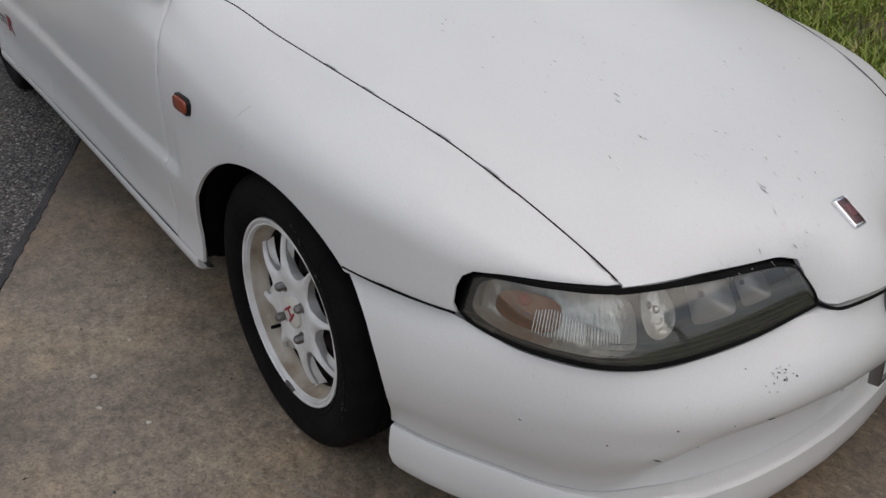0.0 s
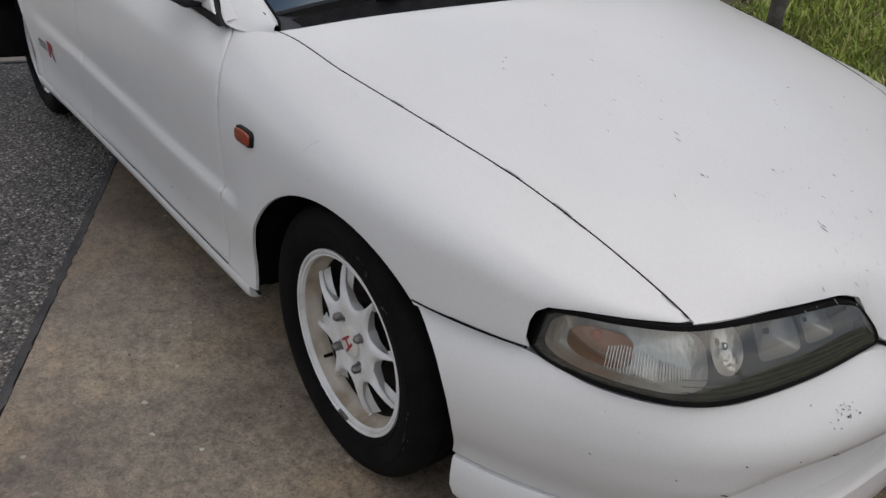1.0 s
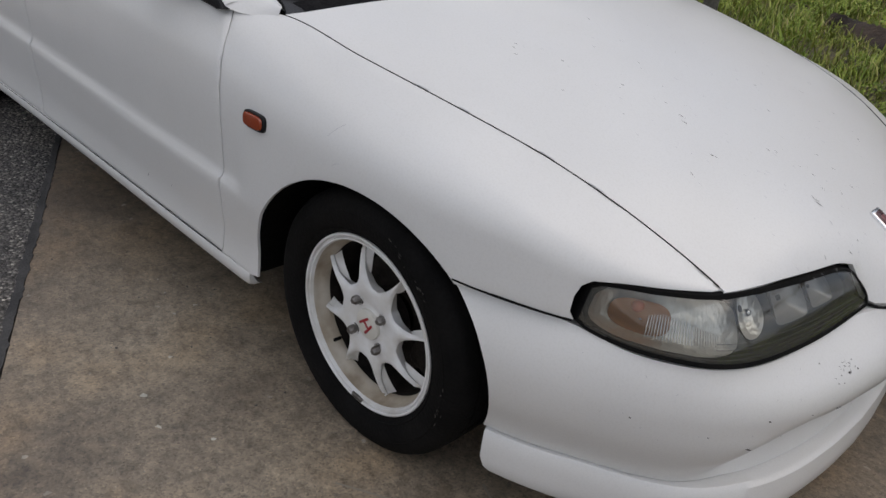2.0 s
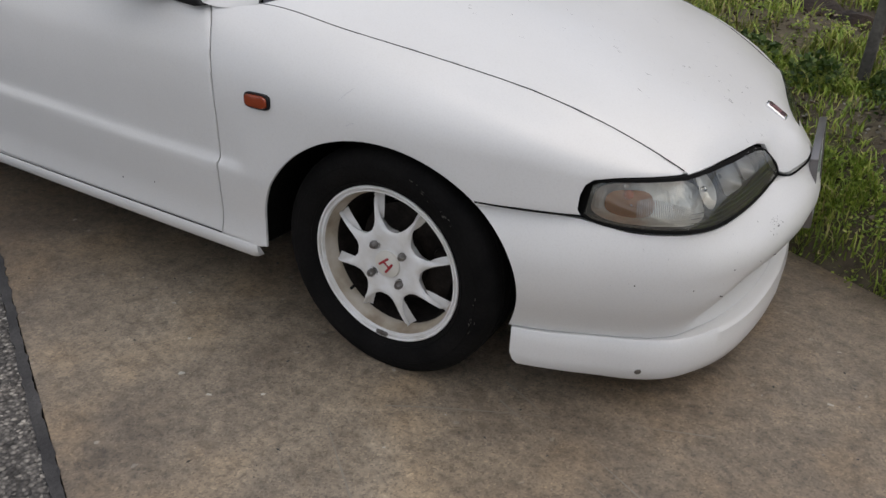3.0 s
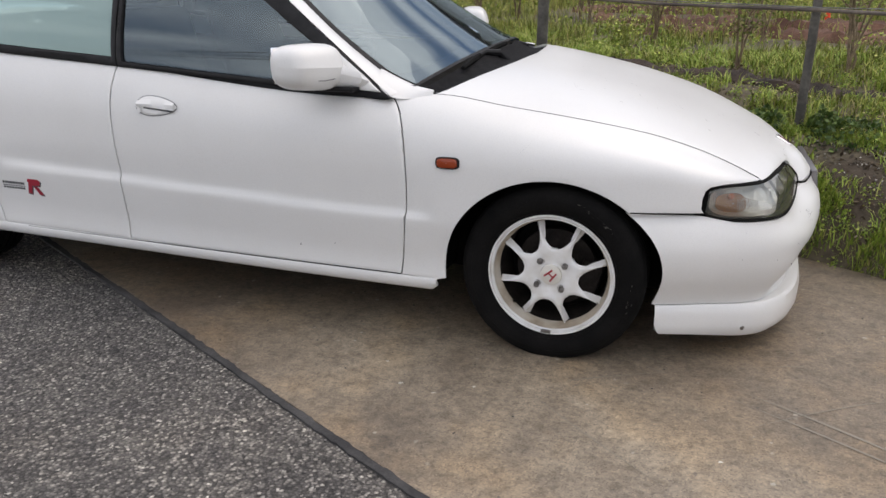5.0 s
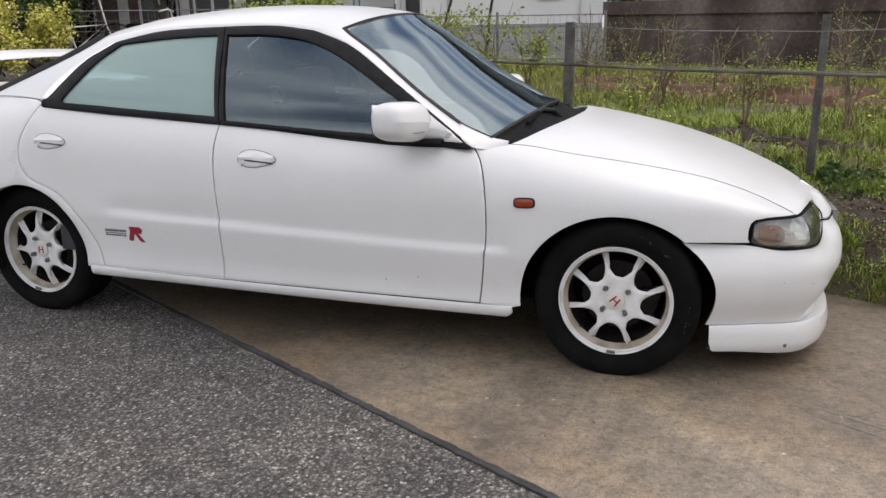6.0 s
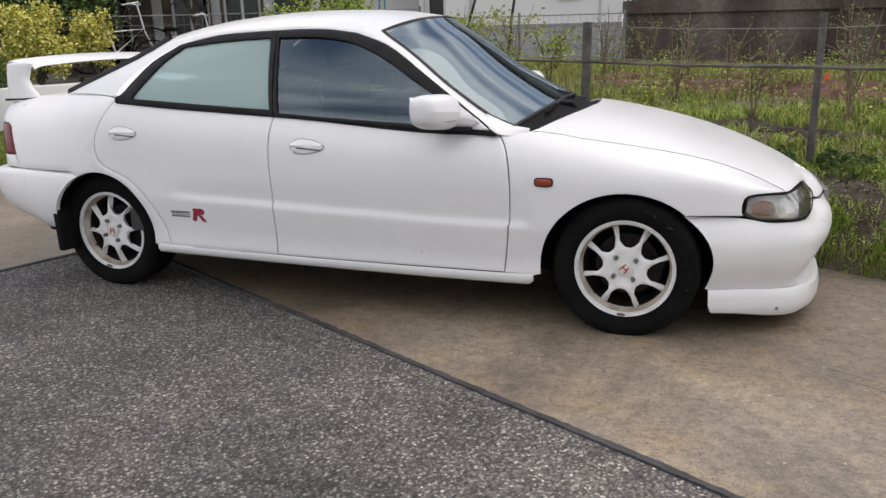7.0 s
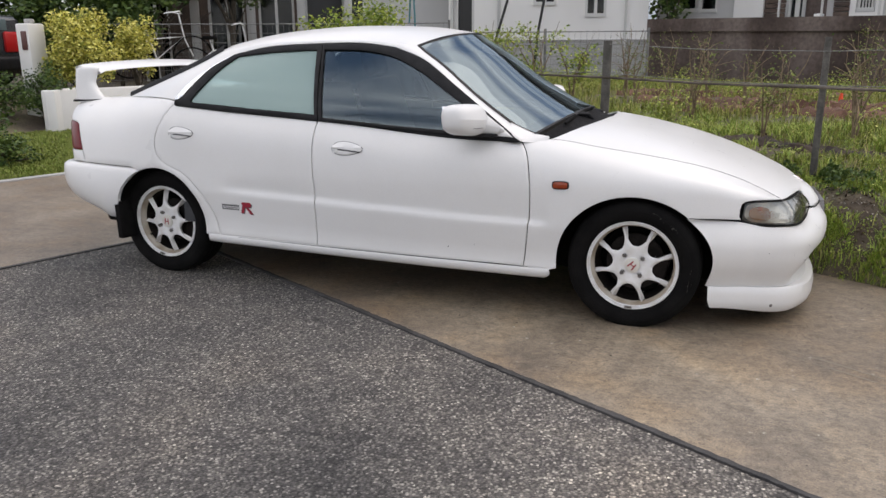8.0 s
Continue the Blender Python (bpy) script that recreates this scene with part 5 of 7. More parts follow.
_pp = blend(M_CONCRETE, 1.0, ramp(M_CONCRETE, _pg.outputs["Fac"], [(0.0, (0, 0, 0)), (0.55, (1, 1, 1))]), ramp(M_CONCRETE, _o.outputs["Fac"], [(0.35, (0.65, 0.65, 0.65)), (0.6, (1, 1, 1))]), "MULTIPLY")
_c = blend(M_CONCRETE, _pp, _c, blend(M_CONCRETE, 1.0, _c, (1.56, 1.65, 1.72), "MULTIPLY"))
# dark grime that washed out of the joint, in an uneven band along it
_dt, _da = M_CONCRETE.node_tree.nodes.new("ShaderNodeVectorMath"), M_CONCRETE.node_tree.nodes.new("ShaderNodeMath")
_dt.operation, _da.operation = "DOT_PRODUCT", "MULTIPLY_ADD"
_dt.inputs[1].default_value = (0.447, 0.894, 0)
_da.inputs[1].default_value, _da.inputs[2].default_value = 1.0, 1.502
M_CONCRETE.node_tree.links.new(_pc.outputs["Object"], _dt.inputs[0])
M_CONCRETE.node_tree.links.new(_dt.outputs["Value"], _da.inputs[0])
_gm = blend(M_CONCRETE, 1.0, ramp(M_CONCRETE, _da.outputs["Value"], [(0.0, (0.9, 0.9, 0.9)), (0.12, (0.75, 0.75, 0.75)), (0.34, (0, 0, 0))]), ramp(M_CONCRETE, _b.outputs["Fac"], [(0.36, (1, 1, 1)), (0.62, (0.12, 0.12, 0.12))]), "MULTIPLY")
_c = blend(M_CONCRETE, _gm, _c, blend(M_CONCRETE, 1.0, _c, (0.72, 0.68, 0.65), "MULTIPLY"))
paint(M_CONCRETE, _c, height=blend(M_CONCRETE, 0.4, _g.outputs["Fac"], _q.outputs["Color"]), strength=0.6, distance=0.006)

M_JOINT = mottled("joint_filler", (0.030, 0.029, 0.030), (0.070, 0.067, 0.066), 8, 0.8, 0.3, 120)
M_SOIL = mottled("soil_and_moss", (0.075, 0.056, 0.040), (0.14, 0.12, 0.072), 2.6, 0.95, 0.9, 34)
M_SCUFF = material("scuff_pale", (0.25, 0.225, 0.185), 0.8)
M_GRASS = material("grass_blades", (0.09, 0.14, 0.03), 0.6, spec=0.3)
paint(M_GRASS, island_tint(M_GRASS, [(0.0, (0.13, 0.20, 0.032)), (0.4, (0.24, 0.34, 0.052)), (0.75, (0.36, 0.44, 0.080)), (0.93, (0.46, 0.44, 0.14)), (1.0, (0.44, 0.36, 0.19))]))
M_FIELD = material("field_grass", (0.18, 0.2, 0.05), 0.65, spec=0.25)
paint(M_FIELD, island_tint(M_FIELD, [(0.0, (0.085, 0.11, 0.028)), (0.4, (0.185, 0.215, 0.046)), (0.72, (0.31, 0.34, 0.072)), (0.9, (0.40, 0.37, 0.12)), (1.0, (0.30, 0.22, 0.12))]))
M_WEED = material("weed_leaves", (0.14, 0.18, 0.04), 0.6, spec=0.3)
paint(M_WEED, island_tint(M_WEED, [(0.0, (0.12, 0.19, 0.03)), (0.45, (0.23, 0.31, 0.05)), (0.8, (0.38, 0.43, 0.075)), (1.0, (0.50, 0.50, 0.15))]))
M_SAPLING = material("sapling_leaves", (0.14, 0.18, 0.04), 0.6, spec=0.3)
paint(M_SAPLING, island_tint(M_SAPLING, [(0.0, (0.06, 0.10, 0.02)), (0.5, (0.13, 0.18, 0.035)), (0.85, (0.23, 0.27, 0.06)), (1.0, (0.30, 0.29, 0.11))]))
M_LEAF = material("green_leaves", (0.06, 0.10, 0.02), 0.55, spec=0.35)
paint(M_LEAF, island_tint(M_LEAF, [(0.0, (0.022, 0.045, 0.010)), (0.5, (0.050, 0.095, 0.018)), (1.0, (0.115, 0.165, 0.035))]))
M_YELLOW = material("yellow_leaves", (0.4, 0.33, 0.04), 0.55, spec=0.35)
paint(M_YELLOW, island_tint(M_YELLOW, [(0.0, (0.10, 0.14, 0.02)), (0.20, (0.26, 0.28, 0.04)), (0.34, (0.56, 0.52, 0.10)), (0.75, (0.72, 0.66, 0.17)), (1.0, (0.84, 0.78, 0.30))]))
M_STALK = mottled("dry_stalk", (0.13, 0.09, 0.055), (0.24, 0.18, 0.11), 14, 0.85, 0.3, 80)
M_BARK = mottled("bark", (0.05, 0.04, 0.03), (0.11, 0.09, 0.065), 12, 0.9, 0.5, 60)
M_POST = mottled("weathered_post", (0.06, 0.056, 0.05), (0.13, 0.122, 0.108), 9, 0.85, 0.4, 70)
M_WIRE = mottled("galvanised_wire", (0.16, 0.16, 0.155), (0.27, 0.27, 0.26), 12, 0.5, 0.1, 90, metal=0.5)
M_RAILBAR = mottled("rusty_rail", (0.045, 0.034, 0.028), (0.14, 0.115, 0.095), 5, 0.75, 0.3, 50)
def rendered(name, dark, light):
    """Painted house render: faint streaks and a fine grain."""
    m = material(name, light, 0.9)
    b, g = tex(m, scale=0.8, detail=4, stretch=(1, 1, 0.4)), tex(m, scale=90, detail=2)
    return paint(m, ramp(m, b.outputs["Fac"], [(0.3, dark), (0.7, light)]), height=g.outputs["Fac"], strength=0.06)


M_PLASTER = rendered("white_plaster", (0.70, 0.69, 0.665), (0.78, 0.775, 0.755))
M_GREYWALL = rendered("grey_plaster", (0.42, 0.42, 0.415), (0.50, 0.50, 0.49))
M_PLINTH = mottled("grey_plinth", (0.30, 0.30, 0.295), (0.40, 0.40, 0.385), 1.2, 0.9, 0.2, 40)
M_OLDWALL = material("stained_concrete", (0.12, 0.10, 0.09), 0.92, spec=0.25)
_b = tex(M_OLDWALL, scale=1.1, detail=6, stretch=(1, 1, 0.35))
_g = tex(M_OLDWALL, scale=18, detail=5)
paint(M_OLDWALL, blend(M_OLDWALL, 1.0, ramp(M_OLDWALL, _b.outputs["Fac"], [(0.32, (0.030, 0.022, 0.019)), (0.46, (0.088, 0.066, 0.057)), (0.64, (0.185, 0.150, 0.134))]),
                       ramp(M_OLDWALL, _g.outputs["Fac"], [(0.3, (0.72, 0.72, 0.72)), (0.7, (1.15, 1.15, 1.15))]), "MULTIPLY"), height=_g.outputs["Fac"], strength=0.3)
M_BROWNWOOD = mottled("brown_siding", (0.06, 0.042, 0.034), (0.12, 0.085, 0.065), 3, 0.8, 0.3, 40)
M_FRAME = material("window_aluminium", (0.55, 0.55, 0.53), 0.4, 0.2)
# the shade inside the rooms, painted as a near-black panel
M_ROOMSHADE = material("room_shade", (0.012, 0.013, 0.015), 0.35, spec=0.6)
M_PANE = material("house_pane", (0.10, 0.14, 0.145), 0.08, spec=0.8)
M_TEAL = material("teal_hose", (0.05, 0.20, 0.22), 0.5)
M_ORANGE = material("orange_plastic", (0.75, 0.07, 0.015), 0.5)
M_BLACKTUBE = material("black_tube", (0.012, 0.012, 0.013), 0.45)
M_VANPAINT = material("dark_vehicle_paint", (0.014, 0.015, 0.018), 0.25, coat=0.8)

# ---- lie of the land: flat under the paving, a short steep bank up to a level field, a lawn beyond the kerb ----
ACROSS = (0.447, 0.894)
climb = curve([0.77, 0.82, 0.90, 1.0, 1.12, 1.35, 1.6, 2.4, 5.0, 9.0, 40.0], [0.0, 0.11, 0.23, 0.33, 0.41, 0.46, 0.53, 0.59, 0.63, 0.60, 0.60])
climb_left = curve([0.0, 0.3, 3.0, 4.2, 6.0, 40.0], [0.0, 0.03, 0.11, 0.30, 0.45, 0.6])


def out(x, y):
    """Metres across the drive, from the middle of the car's front axle towards the field."""
    return ACROSS[0] * x + ACROSS[1] * y


def bank_y(x, n):
    return (n - ACROSS[0] * x) / ACROSS[1]


def past_kerb(x, y):
    return -0.944 * (x + 6.1) + 0.33 * (y - 1.2)


def land(x, y):
    n, k = out(x, y), past_kerb(x, y)
    t = min(max((x + 6.2) / 2.5, 0), 1)
    t = t * t * (3 - 2 * t)
    z = max((climb(n) - (0.07 * math.exp(-((n - 1.84) / 0.07)**2) * (0.6 + noise.noise((x * 3.0, y * 3.0, 5.0))) if -0.6 < x < 2.6 else 0.0)) * t + 0.08 * (1 - t) if n > 0.77 else 0.0, climb_left(k) if k > 0 else 0.0)
    if z <= 0:
        return -0.03
    return z + 0.03 * noise.noise((x * 1.3, y * 1.3, 3.0)) * min(1, z * 5) - 0.03 * max(0, 1 - z * 12)


gx = np.unique(np.r_[np.linspace(-400, -14, 14), np.linspace(-14, 6, 90), np.linspace(-2, 4, 130), np.linspace(6, 30, 70), np.linspace(30, 400, 12)])
gy = np.unique(np.r_[np.linspace(-400, -16, 12), np.linspace(-16, -2, 45), np.linspace(-2, 14, 90), np.linspace(-1.2, 2.4, 120), np.linspace(14, 400, 14)])
tagged(part("ground", sheet([[(x, y, land(x, y)) for x in gx] for y in gy]), M_SOIL), kind="structure")


def slab(name, corners, z, mat, thick=0.12):
    top = [(x, y, z) for x, y in corners]
    low = [(x, y, z - thick) for x, y in corners]
    n = len(top)
    F = [tuple(range(n)), tuple(range(2 * n - 1, n - 1, -1))] + [(i, i + n, (i + 1) % n + n, (i + 1) % n) for i in range(n)]
    return tagged(part(name, mesh_of(name, top + low, F, False), mat), kind="structure")


# the drive runs along (1, -0.5); a dark joint parts it from the asphalt, another crosses it at right angles
JX, JY, FALL, BACK = -3.206, -0.077, 0.5, 0.345
FAR = JY + 2.54
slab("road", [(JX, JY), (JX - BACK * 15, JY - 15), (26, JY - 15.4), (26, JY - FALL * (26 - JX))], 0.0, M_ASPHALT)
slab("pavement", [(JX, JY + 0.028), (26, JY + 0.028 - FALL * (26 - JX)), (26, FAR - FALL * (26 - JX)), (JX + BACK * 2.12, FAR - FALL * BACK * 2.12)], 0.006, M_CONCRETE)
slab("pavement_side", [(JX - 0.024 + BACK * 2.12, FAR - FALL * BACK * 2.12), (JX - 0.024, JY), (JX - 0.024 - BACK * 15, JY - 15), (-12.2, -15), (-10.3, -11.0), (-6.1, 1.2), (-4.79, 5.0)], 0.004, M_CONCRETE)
# the filler strip has crumbled edges
jr = random.Random(5)
js = np.r_[np.linspace(-0.02, 6.0, 340), np.linspace(6.2, 29.0, 40)]
jp = [(JX + s, JY - FALL * s) for s in js]
low_e = [(x, y + jr.uniform(-0.004, 0.004) + 0.003 * math.sin(x * 3.1), 0.0082) for x, y in jp]
top_e = [(x, y + 0.028 + jr.uniform(-0.004, 0.005) + 0.003 * math.sin(x * 4.3 + 1), 0.0082) for x, y in jp]
drop = [[(x, y, -0.01) for x, y, z in e] for e in (low_e, top_e)]
tagged(part("joint", sheet([drop[1], top_e, low_e, drop[0]]), M_JOINT), kind="structure")
slab("joint_side", [(JX - 0.027, JY), (JX - 0.027 - BACK * 15, JY - 15), (JX + 0.004 - BACK * 15, JY - 15), (JX + 0.004, JY)], 0.0075, M_JOINT, 0.02)
kerb = [(-6.2, 1.235), (-6.1, 1.2), (-10.3, -11.0), (-10.4, -11.0)]
slab("kerb", kerb, 0.016, M_PLINTH, 0.2)
slab("kerb_end", [(-4.89, 5.035), (-4.79, 5.0), (-6.1, 1.2), (-6.2, 1.235)], 0.016, M_PLINTH, 0.2)

# pale tyre scuffs and a few loose bits on the concrete
scuffs = []
for (x0, y0), (x1, y1), sag, wd in (((0.30, -0.69), (1.25, -1.19), 0.030, 0.010), ((0.32, -0.76), (1.20, -1.22), 0.020, 0.008), ((0.10, -0.93), (0.80, -0.60), 0.02, 0.005), ((0.02, -1.05), (0.66, -1.50), -0.03, 0.005), ((0.60, -1.05), (1.10, -0.70), 0.02, 0.004)):
    a = [(x0 + (x1 - x0) * t, y0 + (y1 - y0) * t + sag * 4 * t * (1 - t), 0.0075) for t in np.linspace(0, 1, 20)]
    b = [(x, y + wd * (0.5 + 0.5 * math.sin(9 * x)), z) for x, y, z in a]
    scuffs.append(sheet([a, b]))
scuff = tagged(part("scuff_marks", joined(*scuffs), M_SCUFF), "pale curved scuff lines worn into the concrete", "marks", "", "stuff")
rng = random.Random(7)


def chips(count, area, mat, name, label, lo=0.0015, hi=0.0045, z=0.006):
    V, F = [], []
    for _ in range(count):
        x, y = area(rng)
        s, a, k = rng.uniform(lo, hi), rng.uniform(0, 6.28), len(V)
        V += [(x + s * math.cos(a + w) * q, y + s * math.sin(a + w) * q, z) for w, q in ((0, 1.5), (1.6, 0.8), (3.1, 1.3), (4.6, 0.7))] + [(x, y, z + s * 0.8)]
        F += [(k + i, k + (i + 1) % 4, k + 4) for i in range(4)]
    return tagged(part(name, mesh_of(name, V, F, False), mat), label, "debris", "", "stuff")


def on_drive(r):
    x = r.uniform(-2.2, 2.2)
    return x, -1.64 - 0.5 * x + r.uniform(0.02, 2.0)


chips(220, on_drive, M_CHIP, "dark_grit", "dark grit and leaf crumbs scattered over the concrete", 0.0015, 0.005)
chips(110, on_drive, M_PLINTH, "pale_grit", "pale grit scattered over the concrete drive", 0.001, 0.003)


# ---- growth ----
def blades(spots, height, width, lean=0.5, seed=1):
    r = random.Random(seed)
    V, F = [], []
    for x, y, z in spots:
        h, w, a = height * r.uniform(0.45, 1.25), width * r.uniform(0.7, 1.3), r.uniform(0, 6.28)
        ca, sa, l = math.cos(a), math.sin(a), lean * h * r.uniform(0.2, 1.0)
        k = len(V)
        V += [(x - w * sa, y + w * ca, z - 0.01), (x + w * sa, y - w * ca, z - 0.01), (x + 0.35 * l * ca + 0.8 * w * sa, y + 0.35 * l * sa - 0.8 * w * ca, z + 0.6 * h), (x + 0.35 * l * ca - 0.8 * w * sa, y + 0.35 * l * sa + 0.8 * w * ca, z + 0.6 * h), (x + l * ca, y + l * sa, z + h * 0.95)]
        F += [(k, k + 1, k + 2, k + 3), (k + 3, k + 2, k + 4)]
    return V, F


def leaves(centres, size, seed=1, flat=0.5):
    """Small folded leaves at the given places."""
    r = random.Random(seed)
    V, F = [], []
    for c in centres:
        d = Vector((r.gauss(0, 1), r.gauss(0, 1), r.gauss(0, flat))).normalized()
        u = d.cross(Vector((r.gauss(0, 1), r.gauss(0, 1), r.gauss(0, 1)))).normalized()
        s = size * r.uniform(0.55, 1.3)
        c = Vector(c)
        k = len(V)
        V += [tuple(c), tuple(c + d * s * 0.5 + u * s * 0.32), tuple(c + d * s), tuple(c + d * s * 0.5 - u * s * 0.32)]
        F += [(k, k + 1, k + 2, k + 3)]
    return V, F


def furrow(x, n):
    """The dug edge along the fence, just inside the field."""
    e = 0.07 * noise.noise((x * 2.2, 0.0, 8.0))
    return -0.2 < x < 2.4 and 1.72 + e < n < 1.94 + e


def bare(x, n):
    """The worn strip of soil halfway up the bank, with ragged edges."""
    e = 0.13 * noise.noise((x * 3.0, n * 3.0, 6.0)) + 0.08 * noise.noise((x * 11.0, n * 11.0, 1.0))
    return 0.3 < x < 2.6 and 0.93 + 0.9 * e < n < 1.18 + 0.9 * e or furrow(x, n)


def grass_spots(count, x0, x1, n0, n1, seed, power=1.0, bald=0.0):
    r = random.Random(seed)
    out = []
    while len(out) < count:
        x, n = r.uniform(x0, x1), n0 + (n1 - n0) * r.random()**power
        y = bank_y(x, n)
        if 3.3 < n < 5.0 and -1.4 < x < 2.8 and r.random() < 0.85:
            continue
        if bare(x, n) and r.random() < 0.85:
            continue
        if bald and noise.noise((x * 1.5, y * 1.5, 9.0)) + 0.45 * noise.noise((x * 5.0, y * 5.0, 2.0)) > bald:
            continue
        out.append((x, y, land(x, y)))
    return out


def stuff(name, geo, mat, label, cat):
    return tagged(part(name, mesh_of(name, *geo, True, 180), mat), label, cat, "", "stuff")


near = grass_spots(60000, -1.0, 3.2, 0.772, 1.28, 11, 1.0, 0.42)
stuff("verge_grass", blades(near, 0.038, 0.0028, 1.4, 3), M_GRASS, "short green grass on the bank beside the concrete", "grass")
mid = grass_spots(20000, -2.5, 4.5, 1.25, 2.9, 12, 1.0, 0.08)
stuff("bank_grass", blades(mid, 0.065, 0.0028, 1.0, 4), M_FIELD, "green grass with bare soil patches below the fence", "grass")
far = grass_spots(48000, -5.5, 6.0, 2.6, 8.2, 13, 1.2, 0.20)
stuff("field_weeds", blades(far, 0.12, 0.0034, 0.9, 5), M_FIELD, "yellow-green weeds in the field behind the fence", "weeds")
r = random.Random(21)
tufts = []
for _ in range(420):
    x, n = r.uniform(-5.0, 5.5), r.uniform(2.0, 7.4)
    y = bank_y(x, n)
    if noise.noise((x * 0.9, y * 0.9, 4.0)) < 0.0 or (3.3 < n < 5.0 and -1.1 < x < 2.3):
        continue
    h = r.uniform(0.10, 0.34)
    for _ in range(110):
        tufts.append((x + r.gauss(0, 0.16), y + r.gauss(0, 0.16), land(x, y) + r.uniform(0.02, h)))
stuff("weed_tufts", leaves(tufts, 0.026, 6), M_WEED, "leafy yellow-green weed tufts in the field", "weeds")
lawn = []
r = random.Random(22)
for _ in range(80000):
    k, a = 0.1 + 3.1 * r.random()**1.2, r.uniform(-2.0, 4.0)
    x, y = -6.1 - 0.944 * k + 0.33 * a, 1.2 + 0.33 * k + 0.944 * a
    lawn.append((x, y, land(x, y)))
M_LAWN = material("mown_lawn", (0.18, 0.26, 0.05), 0.7, spec=0.2)
paint(M_LAWN, island_tint(M_LAWN, [(0.0, (0.125, 0.175, 0.034)), (0.6, (0.19, 0.245, 0.05)), (1.0, (0.28, 0.29, 0.085))]))
stuff("lawn_grass", blades(lawn, 0.034, 0.0055, 0.9, 7), M_LAWN, "mown lawn in front of the planter", "grass")
mossy = []
for cx, cy, rad in ((0.66, 1.02, 0.08), (0.92, 0.97, 0.06), (1.02, 0.86, 0.12), (1.38, 0.70, 0.12), (0.40, 1.15, 0.10), (1.75, 0.50, 0.13)):
    for _ in range(420):
        a, q = r.uniform(0, 6.28), rad * math.sqrt(r.random())
        x, y = cx + q * math.cos(a) * 1.5, cy + q * math.sin(a)
        mossy.append((x, y, land(x, y) + 0.12 * max(0, 1 - (q / rad)**2) * r.uniform(0.6, 1)))
stuff("low_clumps", leaves(mossy, 0.026, 8, 0.9), M_LEAF, "low dense green clumps on the soil of the bank", "plants")
clover = []
for _ in range(900):
    x, n = r.uniform(-1.2, 3.6), 0.79 + 2.0 * r.random()**1.4
    y = bank_y(x, n)
    if bare(x, n):
        continue
    rad, hh = r.uniform(0.03, 0.10), r.uniform(0.02, 0.07)
    for _ in range(int(40 + 500 * rad)):
        a, q = r.uniform(0, 6.28), math.sqrt(r.random())
        px, py = x + rad * q * math.cos(a), y + rad * q * math.sin(a)
        clover.append((px, py, land(px, py) + hh * (1 - 0.7 * q * q) * r.uniform(0.3, 1.0)))
stuff("weed_clumps", leaves(clover, 0.0135, 12, 0.6), M_GRASS, "small leafy weed clumps among the grass of the bank", "weeds")
cover = []
for _ in range(24000):
    x, n = r.uniform(-1.2, 3.6), 0.79 + 2.1 * r.random()**1.2
    y = bank_y(x, n)
    if (not bare(x, n) or r.random() < 0.3) and noise.noise((x * 3.1, y * 3.1, 2.0)) > -0.05 and noise.noise((x * 1.5, y * 1.5, 9.0)) < 0.12:
        cover.append((x, y, land(x, y) + r.uniform(0.0, 0.02)))
stuff("ground_cover", leaves(cover, 0.014, 10, 0.35), M_SAPLING, "small creeping leaves and clover over the soil of the bank", "plants")
# longer tussocks, thickest along the edge of the concrete
tall = []
for _ in range(330):
    x, n = r.uniform(-1.2, 3.6), 0.785 + 2.0 * r.random()**1.8
    y = bank_y(x, n)
    rad = r.uniform(0.03, 0.085)
    for _ in range(int(30 + 700 * rad)):
        px, py = x + r.gauss(0, rad), y + r.gauss(0, rad)
        if out(px, py) > 0.775 and not bare(px, out(px, py)):
            tall.append((px, py, land(px, py)))
stuff("grass_tussocks", blades(tall, 0.074, 0.0028, 1.4, 14), M_GRASS, "longer green grass tussocks leaning over the bank", "grass")
M_LITTER = material("leaf_litter", (0.12, 0.09, 0.06), 0.9, spec=0.2)
paint(M_LITTER, island_tint(M_LITTER, [(0.0, (0.030, 0.022, 0.015)), (0.5, (0.085, 0.058, 0.037)), (0.82, (0.17, 0.125, 0.085)), (1.0, (0.34, 0.29, 0.22))]))
dead = []
for _ in range(15000):
    x, n = r.uniform(-1.2, 3.6), r.uniform(0.80, 2.6)
    y = bank_y(x, n)
    if noise.noise((x * 1.5, y * 1.5, 9.0)) > -0.08 or bare(x, n):
        dead.append((x, y, land(x, y) + r.uniform(0.0, 0.012)))
stuff("leaf_litter", leaves(dead, 0.022, 15, 0.3), M_LITTER, "brown dead leaves and twigs on the bare soil", "leaf litter")
gr = []
for _ in range(9000):
    x, n = r.uniform(-0.6, 3.2), r.uniform(0.80, 1.5)
    y = bank_y(x, n)
    if bare(x, n) or r.random() < 0.1:
        gr.append((x, y, land(x, y) + 0.004))
M_GRIT = material("bank_grit", (0.2, 0.18, 0.16), 0.9, spec=0.2)
paint(M_GRIT, island_tint(M_GRIT, [(0.0, (0.05, 0.042, 0.036)), (0.55, (0.14, 0.12, 0.10)), (0.85, (0.27, 0.25, 0.22)), (1.0, (0.46, 0.44, 0.40))]))
stuff("bank_gravel", leaves(gr, 0.016, 9, 0.25), M_GRIT, "small grey stones and dead leaves on the bank", "gravel")


